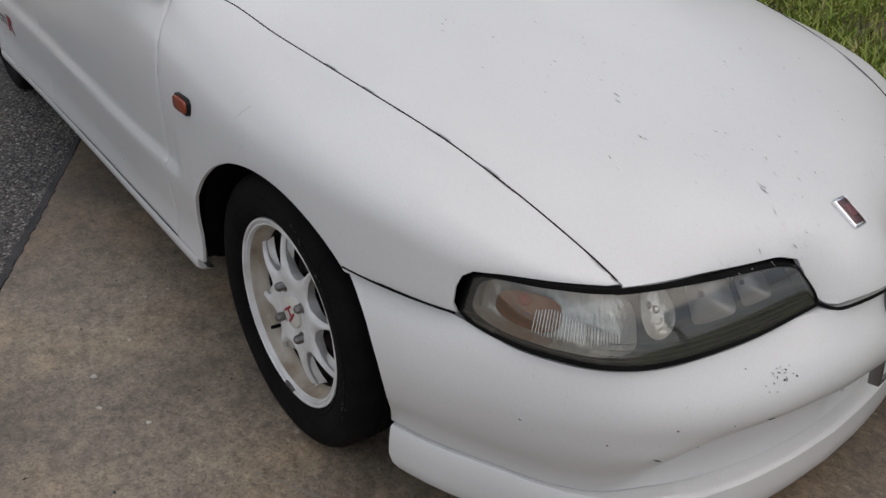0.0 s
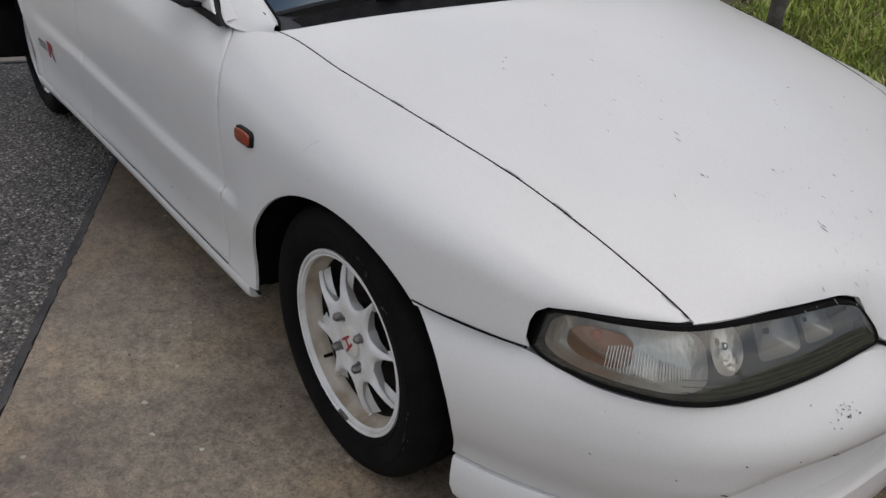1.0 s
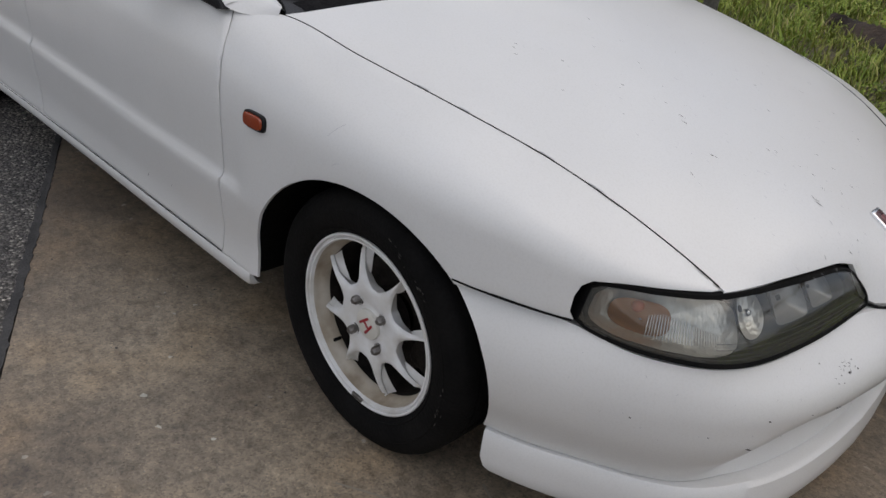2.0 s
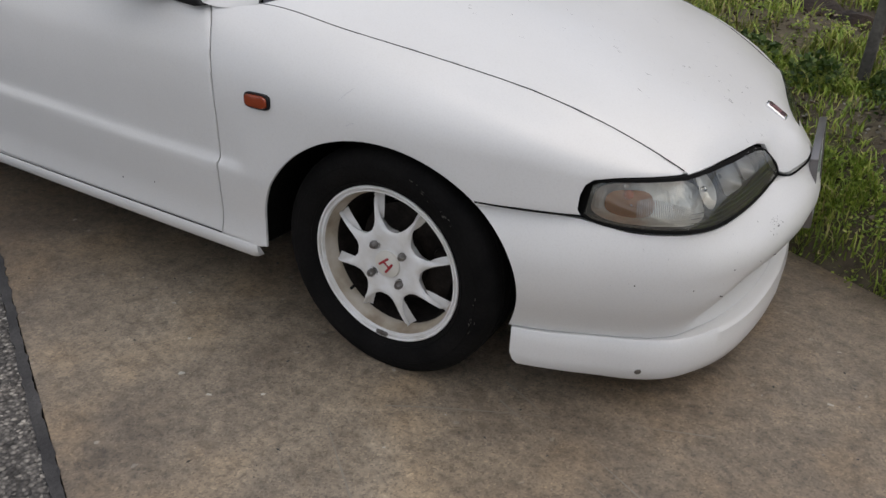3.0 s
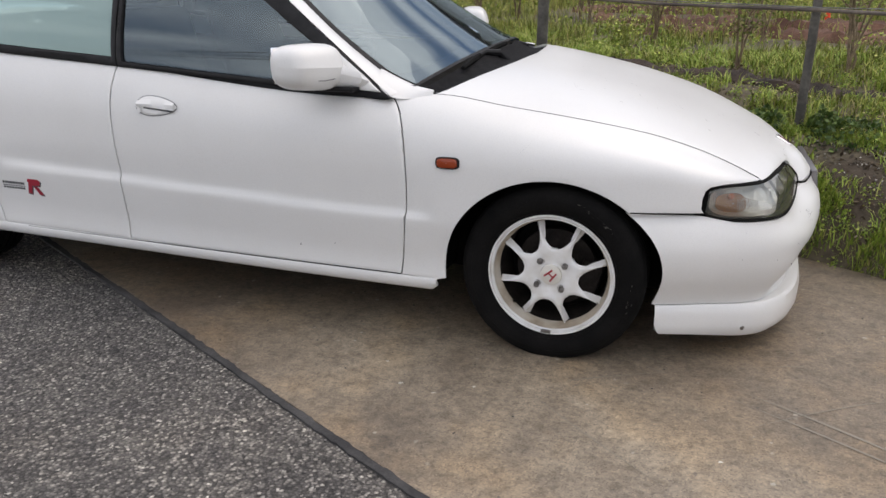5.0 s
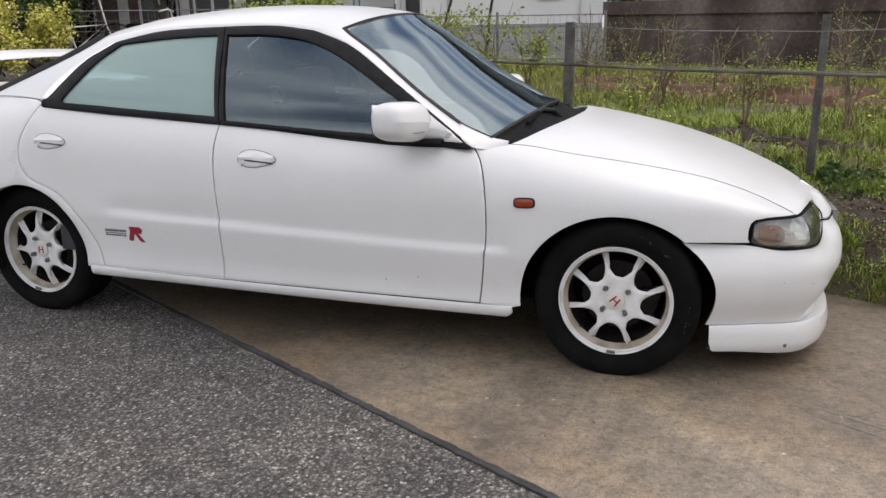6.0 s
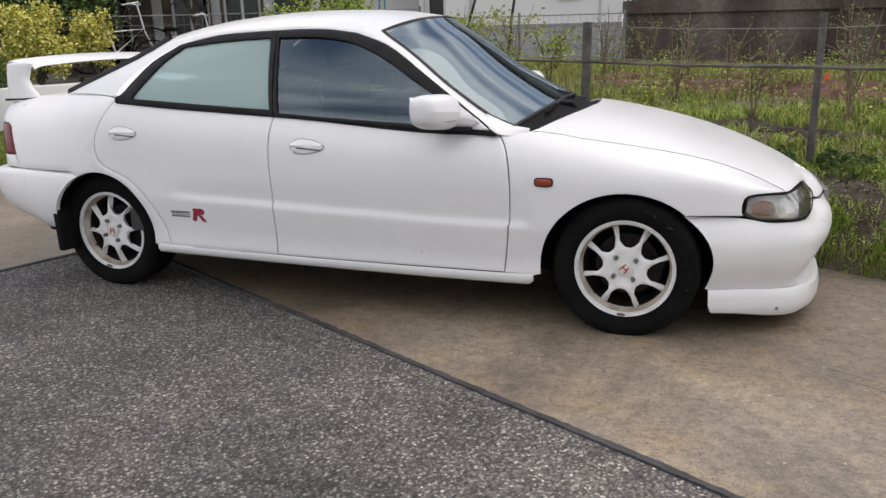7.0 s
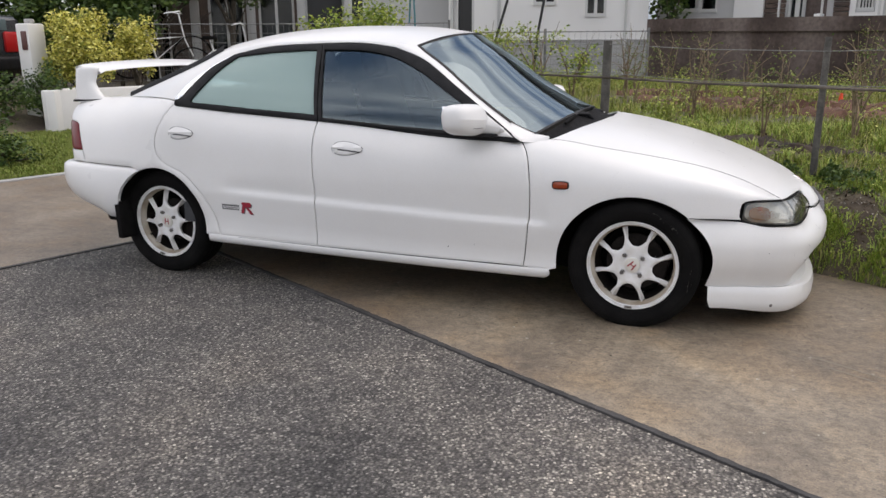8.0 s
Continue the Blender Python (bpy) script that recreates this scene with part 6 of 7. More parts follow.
# weathered fence along the bank: posts, one rail, thin wires
def fence_post(x, y, top, lean_x, lean_y, rad):
    z0 = land(x, y) - 0.1
    pts = [(x + lean_x * t, y + lean_y * t, z0 + (top - z0) * t) for t in np.linspace(0, 1, 6)]
    p = part("fence_post", tube(pts, [rad * 1.08, rad * 1.03, rad, rad, rad * 0.98, rad * 0.97], 10), M_POST)
    return tagged(p, "weathered grey fence post standing on the grass bank", "fence post", "posts of the field fence")


FENCE = [(-1.903, 2.209, 1.311, 0.0, 0.0, 0.030), (-0.571, 1.543, 1.281, 0.005, 0.0, 0.032), (0.820, 1.035, 1.294, 0.002, 0.0, 0.021), (2.094, 0.211, 1.40, 0.03, 0.0, 0.030)]
for a in FENCE:
    fence_post(*a)
rail = [(-3.236, 2.875, 1.065)] + [(x + 0.01, y - 0.037, z) for x, y, z in ((-1.903, 2.209, 1.045), (-1.237, 1.876, 1.030), (-0.571, 1.543, 1.025), (0.095, 1.210, 1.008), (0.812, 1.030, 1.000), (1.428, 0.544, 1.003), (2.094, 0.211, 1.003))]
tagged(part("fence_rail", tube(rail, [0.007, 0.009, 0.007, 0.009, 0.008, 0.009, 0.008, 0.009], 8), M_RAILBAR), "rusty horizontal rail tied to the fence posts", "fence rail")
for dz, name in ((0.20, "fence_wire"), (0.40, "fence_wire")):
    tagged(part(name, tube([(x, y + 0.02, z + dz - 0.18 - 0.012 * math.sin(i * 1.7)) for i, (x, y, z) in enumerate(rail)], 0.0025, 5), M_WIRE), "thin wire strung along the fence posts", "wire", "wires of the field fence")


def sapling(x, y, height, seed, spread=0.25, leafy=60, leaf=0.05, mat=None, stems=3, label="thin leafy sapling growing beside the fence"):
    r = random.Random(seed)
    z0 = land(x, y)
    woods, cs = [], []
    for s in range(stems):
        a, l = r.uniform(0, 6.28), spread * r.uniform(0.3, 1.0)
        h = height * r.uniform(0.65, 1.0)
        pts = [(x + l * math.cos(a) * t**1.5 + r.gauss(0, 0.012), y + l * math.sin(a) * t**1.5 + r.gauss(0, 0.012), z0 + h * t) for t in np.linspace(0, 1, 6)]
        pts[0] = (x, y, z0 - 0.03)
        woods.append([tube(pts, [0.009, 0.008, 0.007, 0.006, 0.004, 0.002], 5)])
        for k in range(r.randint(3, 5)):
            i = r.randint(2, 4)
            b, q = Vector(pts[i]), r.uniform(0, 6.28)
            tip = b + Vector((math.cos(q), math.sin(q), r.uniform(0.2, 1.0))) * height * r.uniform(0.1, 0.24)
            woods[-1].append(tube([tuple(b), tuple((b + tip) / 2 + Vector((0, 0, 0.01))), tuple(tip)], [0.004, 0.003, 0.0015], 4))
            cs += [tuple(b.lerp(tip, r.uniform(0.3, 1.1)) + Vector((r.gauss(0, 0.03), r.gauss(0, 0.03), r.gauss(0, 0.03)))) for _ in range(max(1, leafy // (4 * stems)))]
    t = new("sapling")
    tagged(t, label, "sapling", "saplings along the fence")
    for w in woods:
        part("stem", joined(*w), M_STALK, t)
    if leafy:
        part("foliage", mesh_of("foliage", *leaves(cs, leaf, seed + 1), True, 180), mat or M_SAPLING, t)
    return t


r = random.Random(31)
for i, (x, y, h) in enumerate(((-0.491, 5.218, 0.997), (-0.076, 5.255, 0.95), (-0.955, 5.004, 0.855), (0.691, 3.262, 0.807), (1.238, 2.723, 0.76), (0.33, 4.132, 0.712), (1.711, 3.06, 0.712), (1.104, 1.839, 0.665), (1.391, 1.624, 0.589), (0.522, 2.069, 0.617), (2.025, 1.343, 0.665), (-0.069, 3.052, 0.76), (1.46, 4.975, 0.902), (2.365, 4.23, 0.855), (2.766, 2.208, 0.76), (-0.711, 3.989, 0.855))):
    sapling(x, y, h, 40 + i, 0.22, (130 if i % 3 else 240), 0.022, None, 3 + i % 3)
for i, (x, y, h) in enumerate(((-2.302, 4.387, 0.902), (-2.763, 4.217, 0.807), (-1.864, 4.509, 0.902), (-2.542, 4.702, 0.95), (-1.431, 4.332, 0.76), (-3.14, 4.543, 0.76))):
    sapling(x, y, h, 70 + i, 0.35, 620, 0.038, M_WEED, 6, "leafy yellow-green shrub growing through the wire fence")


def bush(name, x, y, z, rx, ry, rz, count, leaf, mat, seed, label, cat="bush", stem=True, hollow=0.35):
    """A crown of many leaves in uneven clumps on a few limbs."""
    r = random.Random(seed)
    clumps = []
    for _ in range(26):
        a, b = r.uniform(0, 6.28), math.acos(r.uniform(-0.85, 1))
        q = r.uniform(hollow, 1.0)
        clumps.append(Vector((x + rx * q * math.sin(b) * math.cos(a), y + ry * q * math.sin(b) * math.sin(a), z + rz * q * math.cos(b))))
    cs = []
    for _ in range(count):
        c = r.choice(clumps)
        k = 0.30 * r.random()**0.5
        d = Vector((r.gauss(0, 1), r.gauss(0, 1), r.gauss(0, 1))).normalized()
        cs.append((c.x + d.x * k * rx * 1.3, c.y + d.y * k * ry * 1.3, c.z + d.z * k * rz * 1.3))
    t = new(name)
    tagged(t, label, cat)
    if stem:
        z0 = land(x, y) - 0.05
        wood = [tube([(x, y, z0), (x + r.gauss(0, 0.03), y, (z0 + c.z) / 2), tuple(c)], [0.03, 0.02, 0.008], 6) for c in clumps[:9]]
        part("branchwork", joined(*wood), M_BARK, t)
    part("crown", mesh_of("crown", *leaves(cs, leaf, seed + 5), True, 180), mat, t)
    return t


bush("golden_bush", -8.833, 4.799, 1.233, 0.456, 0.456, 0.601, 12000, 0.048, M_YELLOW, 101, "dense yellow-leaved bush behind the white planter")
bush("golden_bush", -8.669, 5.709, 1.207, 0.33, 0.33, 0.504, 5200, 0.046, M_YELLOW, 102, "small yellow-green bush tied to a fence post")
bush("garden_shrub", -7.02, 1.714, 0.227, 0.436, 0.436, 0.33, 2400, 0.045, M_LEAF, 103, "dark green shrub at the lawn's edge", "shrub")
for i, (x, y, z, a, b) in enumerate(((-9.528, 3.726, 0.631, 0.533, 0.33), (-8.953, 4.131, 0.658, 0.436, 0.349), (-10.246, 3.386, 0.854, 0.679, 0.388))):
    bush("hedge_shrub", x, y, z, a, a, b, 2200, 0.05, M_LEAF, 110 + i, "dark green hedge shrub beside the gate post", "shrub")
bush("flowering_shrub", -5.055, 6.377, 1.317, 0.921, 0.533, 0.601, 4200, 0.055, M_WEED, 120, "broad feathery green shrub behind the fence", "shrub")
for i, (x, y, z, a, b, n) in enumerate(((-11.689, 6.912, 2.501, 1.455, 0.921, 5200), (-10.6, 8.509, 2.526, 1.455, 0.776, 4800), (-13.052, 5.925, 2.34, 1.164, 1.067, 3600), (-9.466, 9.312, 2.694, 0.873, 0.679, 2400), (-1.319, 12.829, 2.352, 0.407, 0.776, 1500), (-10.659, 6.117, 1.485, 0.776, 0.873, 4200), (-11.924, 5.026, 1.623, 0.776, 0.873, 3600), (-10.299, 7.084, 1.634, 0.582, 0.776, 2600))):
    bush("garden_tree", x, y, z, a, a, b, n, 0.11, M_LEAF, 130 + i, "dark green garden tree with a dense leafy crown", "tree")

# ---- planter, gate post, parked vehicle ----
def along(p, q, z0, z1, thick, mat, name, parent=None, bevel=0.0, s0=0.0, s1=None, back=0.0):
    """A straight block on the line p to q, from s0 to s1 metres along it."""
    d = Vector((q[0] - p[0], q[1] - p[1], 0))
    L = d.length
    s1 = L if s1 is None else s1
    g = box(s0, s1, back, back + thick, z0, z1, bevel)
    m = Matrix.Translation((p[0], p[1], 0)) @ Matrix.Rotation(math.atan2(d.y, d.x), 4, "Z")
    return part(name, moved(g, m), mat, parent)


pl1 = tagged(new("planter_wall"), "low white-painted concrete planter wall on the lawn", "planter")
along((-8.513, 3.762), (-8.045, 5.249), 0.0, 0.676, 0.13, M_PLASTER, "front_wall", pl1, 0.02)
along((-8.876, 4.665), (-8.513, 3.762), 0.0, 0.676, 0.13, M_PLASTER, "side_wall", pl1, 0.02)
gp = tagged(new("gate_post"), "white gate post with a dark entry panel", "gate post")
part("shaft", box(-9.434, -9.194, 4.226, 4.516, 0.2, 1.57, 0.02), M_PLASTER, gp)
part("cap", box(-9.369, -9.259, 4.316, 4.426, 1.57, 1.635, 0.02), M_PLINTH, gp)
part("entry_panel", moved(box(-0.05, 0.05, -0.01, 0.012, -0.13, 0.13, 0.008), pose(-9.284, 4.221, 1.336, 0, 0, 0)), material("entry_metal", (0.12, 0.05, 0.045), 0.4), gp)
van = tagged(new("parked_vehicle"), "dark parked vehicle with a red tail lamp behind the gate", "vehicle")
part("body", box(-13.2, -10.72, 3.15, 4.72, 1.15, 2.12, 0.14, 4), M_VANPAINT, van)
part("bumper", box(-10.78, -10.62, 3.2, 4.68, 1.25, 1.48, 0.05, 3), M_BLACKTRIM, van)
for y in (3.25, 4.32):
    part("tail_lamp", box(-10.76, -10.68, y, y + 0.26, 1.54, 1.86, 0.03), M_TAIL if y < 0 else material("lit_red_plastic", (0.42, 0.012, 0.012), 0.25), van)
for x in (-12.6, -11.25):
    for y in (3.17, 4.52):
        part("tyre", moved(lathe([(0.0, 0), (0.30, 0), (0.32, 0.05), (0.32, 0.13), (0.30, 0.18), (0.0, 0.18)], 32), pose(x, y, 1.34)), M_RUBBER, van)
part("rear_window", box(-10.735, -10.712, 3.45, 4.4, 1.88, 2.05, 0.01), M_PANE, van)
van.matrix_basis = Matrix.Translation((0.373, 0.49, -0.363)) @ Matrix.Translation((-10.7, 3.2, 1.15)) @ Matrix.Scale(0.97, 4) @ Matrix.Translation((10.7, -3.2, -1.15))


# ---- wire mesh fence, bicycles, frame ----
def mesh_fence(points, top, low, label):
    t = tagged(new("mesh_fence"), label, "fence")
    for (x0, y0), (x1, y1), z1 in zip(points[:-1], points[1:], top):
        L = math.hypot(x1 - x0, y1 - y0)
        n = max(1, round(L / 1.9))
        for k in range(n + 1):
            x, y = x0 + (x1 - x0) * k / n, y0 + (y1 - y0) * k / n
            part("post", tube([(x, y, low - 0.2), (x, y, z1 + 0.05)], 0.022, 8), M_WIRE, t)
        wires = [tube([(x0, y0, z), (x1, y1, z)], 0.0035 if k else 0.008, 4) for k, z in enumerate(np.linspace(z1, low, 8))]
        wires += [tube([(x0 + (x1 - x0) * s, y0 + (y1 - y0) * s, low), (x0 + (x1 - x0) * s, y0 + (y1 - y0) * s, z1 + 0.02)], 0.002, 4) for s in np.linspace(0, 1, int(L / 0.09))]
        part("wire_mesh", joined(*wires), M_WIRE, t)
    return t


mesh_fence([(-10.104, 5.752), (-7.709, 7.134), (-4.42, 8.363)], [1.596, 1.596], 0.55, "grey wire mesh garden fence with thin posts")
mesh_fence([(-4.42, 8.363), (-1.203, 8.662)], [1.437], 0.55, "grey wire mesh fence in front of the white house")


def bicycle(x, y, z, turn, label):
    b = tagged(new("bicycle"), label, "bicycle", "bicycles behind the fence")
    b.matrix_basis = pose(x, y, z, 0, 0, turn)
    for cx in (-0.52, 0.52):
        ring = tube([(cx + 0.33 * math.cos(w), 0, 0.34 + 0.33 * math.sin(w)) for w in np.linspace(0, 2 * math.pi, 33)], 0.014, 6, False)
        w = part("wheel", ring, M_RUBBER, b)
        part("spokes", joined(*[tube([(cx, 0, 0.34), (cx + 0.32 * math.cos(a), 0, 0.34 + 0.32 * math.sin(a))], 0.002, 4) for a in np.linspace(0, 2 * math.pi, 19)[:-1]]), M_WIRE, w)
    fr = material("bicycle_silver", (0.78, 0.78, 0.78), 0.35, 0.1)
    part("bike_frame", joined(tube([(-0.52, 0, 0.34), (-0.08, 0, 0.30), (0.38, 0, 0.66), (-0.18, 0, 0.62), (-0.52, 0, 0.34)], 0.014, 6), tube([(-0.08, 0, 0.30), (-0.22, 0, 0.80)], 0.014, 6)), fr, b)
    part("fork", tube([(0.52, 0, 0.34), (0.40, 0, 0.62), (0.33, 0, 1.02)], 0.013, 6), fr, b)
    part("handlebar", tube([(0.16, -0.26, 1.04), (0.28, -0.24, 1.06), (0.36, -0.06, 1.03), (0.36, 0.06, 1.03), (0.28, 0.24, 1.06), (0.16, 0.26, 1.04)], 0.012, 6), fr, b)
    part("saddle", box(-0.34, -0.10, -0.07, 0.07, 0.80, 0.86, 0.025), M_RUBBER, b)
    return b


bicycle(-8.763, 6.405, 0.737, 55, "silver bicycle leaning behind the wire fence")
bicycle(-7.986, 7.04, 0.549, 40, "silver bicycle parked behind the wire fence")
tagged(part("tube_frame", tube([(-3.281, 7.169, 0.719), (-3.231, 7.186, 1.295), (-3.042, 7.243, 1.956), (-3.002, 7.26, 2.004), (-2.587, 7.363, 2.006), (-2.538, 7.38, 1.957), (-2.635, 7.366, 1.393), (-2.684, 7.35, 0.72)], 0.02, 8), M_BLACKTUBE), "black tubular frame standing in the garden", "frame")
tagged(part("hose", tube([(-6.197, 11.042, 0.513), (-6.211, 11.046, 1.779), (-6.237, 11.049, 2.361), (-6.295, 11.054, 2.456), (-6.338, 11.055, 1.68)], 0.018, 6), M_TEAL), "teal garden hose hanging by the grey wall", "hose")
cone = lathe([(0.0, 0.16), (0.012, 0.16), (0.04, 0.0), (0.0, 0.0)], 16)
tagged(part("marker_cone", moved(cone, pose(1.254, 4.735, 0.6, 90)), M_ORANGE), "small orange marker standing among the weeds", "marker")
M_REDSOIL = mottled("turned_red_soil", (0.075, 0.034, 0.022), (0.165, 0.085, 0.055), 4, 0.95, 0.6, 40)
for i, (x0, y0, x1, y1) in enumerate(((-0.77, 4.793, 1.866, 4.255), (-0.418, 3.972, 2.113, 3.242), (-1.2, 6.019, 1.54, 5.672))):
    rows = []
    for k, off in enumerate((-0.16, -0.09, 0.0, 0.09, 0.16)):
        rows.append([(x0 + (x1 - x0) * t, y0 + (y1 - y0) * t + off, land(x0 + (x1 - x0) * t, y0 + (y1 - y0) * t + off) + (0.0 if k in (0, 4) else 0.06 + 0.05 * noise.noise((t * 14, off * 9, i)) + 0.03 * noise.noise((t * 47, off * 30, i + 5)))) for t in np.linspace(0, 1, 130)])
    tagged(part("soil_ridge", sheet(rows), M_REDSOIL), "ridge of turned reddish soil in the field", "soil ridge", "ridges in the field", "stuff")

# a dug edge of clods inside the fence, coloured dark for its overhang's shade
M_SHADESOIL = mottled("soil_painted_shade", (0.018, 0.012, 0.009), (0.055, 0.036, 0.025), 7, 0.95, 0.8, 45)
rows = []
for k, n in enumerate((1.73, 1.77, 1.82, 1.88, 1.95)):
    row = []
    for x in np.linspace(-0.3, 2.5, 170):
        m = n + 0.05 * noise.noise((x * 2.2, 0.0, 8.0))
        y = bank_y(x, m)
        row.append((x, y, land(x, y) + (-0.01 if k in (0, 4) else (0.030, 0.062, 0.050)[k - 1] * (1 + 0.9 * noise.noise((x * 6.0, k, 2.0)) + 0.5 * noise.noise((x * 19.0, k, 4.0))))))
    rows.append(row)
tagged(part("soil_ridge", sheet(rows), M_SHADESOIL), "low ragged edge of dug soil inside the fence, its shade painted dark", "soil ridge", "ridges in the field", "stuff")

# ---- retaining wall and houses ----
rw = tagged(new("retaining_wall"), "stained dark concrete retaining wall behind the field", "wall")
P, Q = (-1.467, 10.657), (8.847, 6.024)
d = Vector((Q[0] - P[0], Q[1] - P[1], 0))
wall_turn = math.atan2(d.y, d.x)
for name, z0, z1l, z1r, t0, mat in (("wall_face", 0.2, 1.453, 1.335, 0.0, M_OLDWALL), ("coping", 1.453, 1.667, 1.553, -0.05, M_OLDWALL)):
    g = box(0, d.length, t0, 0.3, 0, 1)
    sl = 0.0104
    V = [(x, y, (z0 - (sl * x if name == "coping" else 0)) if z < 0.5 else z1l - sl * x) for x, y, z in g[0]]
    part(name, moved((V, g[1]), Matrix.Translation((*P, 0)) @ Matrix.Rotation(wall_turn, 4, "Z")), mat, rw)


def facade(name, p, q, z0, z1, mat, openings, label, cat="house", depth=5.0, plinth=None):
    """A house front with real openings, frames and panes, most backed by panels painted as the rooms' shade; side and
    back walls close it.
    """
    h = tagged(new(name), label, cat)
    d = Vector((q[0] - p[0], q[1] - p[1], 0))
    L = d.length
    m = Matrix.Translation((p[0], p[1], 0)) @ Matrix.Rotation(math.atan2(d.y, d.x), 4, "Z")
    holes = [[(a, lo), (b, lo), (b, hi), (a, hi)] for a, b, lo, hi, _ in openings]
    front = panel([(0, z0), (L, z0), (L, z1), (0, z1)], lambda s, z: tuple(m @ Vector((s, 0, z))), 0.9, 0.18, roll=0.0, holes=holes)
    part("front_wall", mesh_of("front_wall", *front, False), mat, h)
    part("shell", mesh_of("shell", *moved(joined(box(0, 0.18, 0.18, depth, z0, z1), box(L - 0.18, L, 0.18, depth, z0, z1), box(0.18, L - 0.18, depth - 0.18, depth, z0, z1), box(-0.3, L + 0.3, -0.4, depth + 0.3, z1, z1 + 0.15)), m), False), mat, h)
    for a, b, lo, hi, kind in openings:
        w = part("window" if kind != "door" else "door", mesh_of("window", *moved(joined(box(a, b, 0.30, 0.34, lo, hi)), m), False), M_ROOMSHADE if kind != "pale" else M_PANE, h)
        bars = [box(a, a + 0.05, 0.02, 0.14, lo, hi), box(b - 0.05, b, 0.02, 0.14, lo, hi), box(a, b, -0.03, 0.16, lo - 0.05, lo + 0.02), box(a, b, 0.02, 0.14, hi - 0.05, hi)]
        if kind == "slide":
            bars.append(box((a + b) / 2 - 0.03, (a + b) / 2 + 0.03, 0.04, 0.12, lo, hi))
        if kind == "grid":
            bars += [box(x - 0.012, x + 0.012, -0.02, 0.02, lo, hi) for x in np.linspace(a, b, 7)[1:-1]] + [box(a, b, -0.02, 0.02, z - 0.012, z + 0.012) for z in np.linspace(lo, hi, 4)[1:-1]]
        part("window_frame", mesh_of("window_frame", *moved(joined(*bars), m), False), M_FRAME, w)
        if kind != "door":
            part("pane", mesh_of("pane", *moved(box(a + 0.04, b - 0.04, 0.07, 0.08, lo + 0.01, hi - 0.04), m), False), M_HOUSEGLASS, w)
    if plinth:
        part("plinth", mesh_of("plinth", *moved(joined(box(0, L, -0.03, 0.0, z0, plinth), box(0, L, -0.045, 0.0, plinth, plinth + 0.03)), m), False), M_PLINTH, h)
    return h, m


h1, m1 = facade("white_house", (-5.685, 11.606), (-1.741, 12.634), 0, 5.784, M_PLASTER, [(0.039, 0.536, 0.318, 2.453, "door"), (1.755, 2.223, 2.062, 2.845, "slide"), (2.808, 3.237, 1.827, 2.649, "slide")], "white plastered house with small aluminium windows", plinth=1.298)
part("downpipe", moved(tube([(1.053, -0.05, 0.298), (1.053, -0.05, 5.686)], 0.03, 8), m1), M_GREYWALL, h1)
part("downpipe", moved(tube([(3.627, -0.05, 0.298), (3.627, -0.05, 5.686)], 0.025, 8), m1), M_FRAME, h1)
facade("grey_house", (-7.95, 11.271), (-5.699, 12.126), 0, 5.36, M_GREYWALL, [(0.097, 0.439, 1.444, 3.206, "pale")], "light grey plastered house wall beside the white house")
h2, m2 = facade("brown_house", (-12.856, 9.264), (-8.095, 12.277), 0, 5.552, M_BROWNWOOD, [(0.88, 1.467, 0.454, 2.807, "slide"), (2.299, 3.081, 0.454, 3.003, "slide"), (3.374, 4.157, 0.454, 3.003, "slide"), (4.401, 5.282, 0.454, 3.003, "door")], "brown timber house with dark sliding windows")
for s in (2.054, 3.228, 4.304):
    part("pillar", moved(box(s - 0.09, s + 0.09, -0.5, -0.32, 0.159, 5.356, 0.01), m2), M_GREYWALL, h2)
lat = joined(*[moved(box(-0.6, 0.6, -0.008, 0.008, -0.012, 0.012), pose(1.712 + o, -0.30, 1.532, 0, a, 0)) for a in (45, -45) for o in np.linspace(-0.25, 0.25, 6)])
part("lattice", moved(lat, m2), M_BROWNWOOD, h2)
h3, m3 = facade("upper_house", (-1.707, 13.703), (5.774, 11.486), 0, 6.272, M_GREYWALL, [(0.483, 0.877, 1.924, 3.223, "pale"), (0.916, 1.301, 1.905, 3.223, "pale"), (2.68, 2.985, 1.452, 3.518, "slide"), (3.892, 4.197, 1.846, 2.633, "grid"), (4.404, 5.123, 1.708, 3.223, "slide"), (5.518, 6.503, 1.944, 3.124, "slide")], "white house with pale windows standing above the retaining wall")
part("grey_panel", moved(box(1.675, 2.246, -0.12, -0.01, 0.961, 3.616, 0.01), m3), M_PLASTER, h3)
for s0, s1 in ((2.256, 2.641), (3.508, 3.774)):
    board = part("siding", moved(box(s0, s1, -0.03, -0.004, 2.534, 6.075), m3), M_BROWNWOOD, h3)
    for z in np.arange(1.452, 2.515, 0.09):
        part("slat", moved(box(s0, s1, -0.05, -0.008, z, z + 0.078, 0.006, 1), m3), M_BROWNWOOD, board)
part("brown_wall", moved(box(3.015, 3.38, -0.03, -0.004, 1.059, 6.075), m3), M_OLDWALL, h3)
part("white_panel", moved(joined(box(3.783, 3.882, -0.03, -0.004, 1.649, 6.075), box(4.207, 4.335, -0.03, -0.004, 1.649, 6.075), box(3.882, 4.207, -0.03, -0.004, 1.649, 1.787)), m3), M_PLASTER, h3)
part("ledge", moved(box(3.311, 7.685, -0.14, -0.002, 1.511, 1.62, 0.01), m3), M_PLASTER, h3)
for s in (2.65, 3.005, 3.409, 4.355):
    part("porch_post", moved(box(s - 0.018, s + 0.018, -0.5, -0.46, 1.059, 5.878), m3), M_FRAME, h3)
part("air_unit", moved(box(3.281, 3.419, -0.5, -0.28, 1.57, 1.767, 0.02), m3), M_PLASTER, h3)


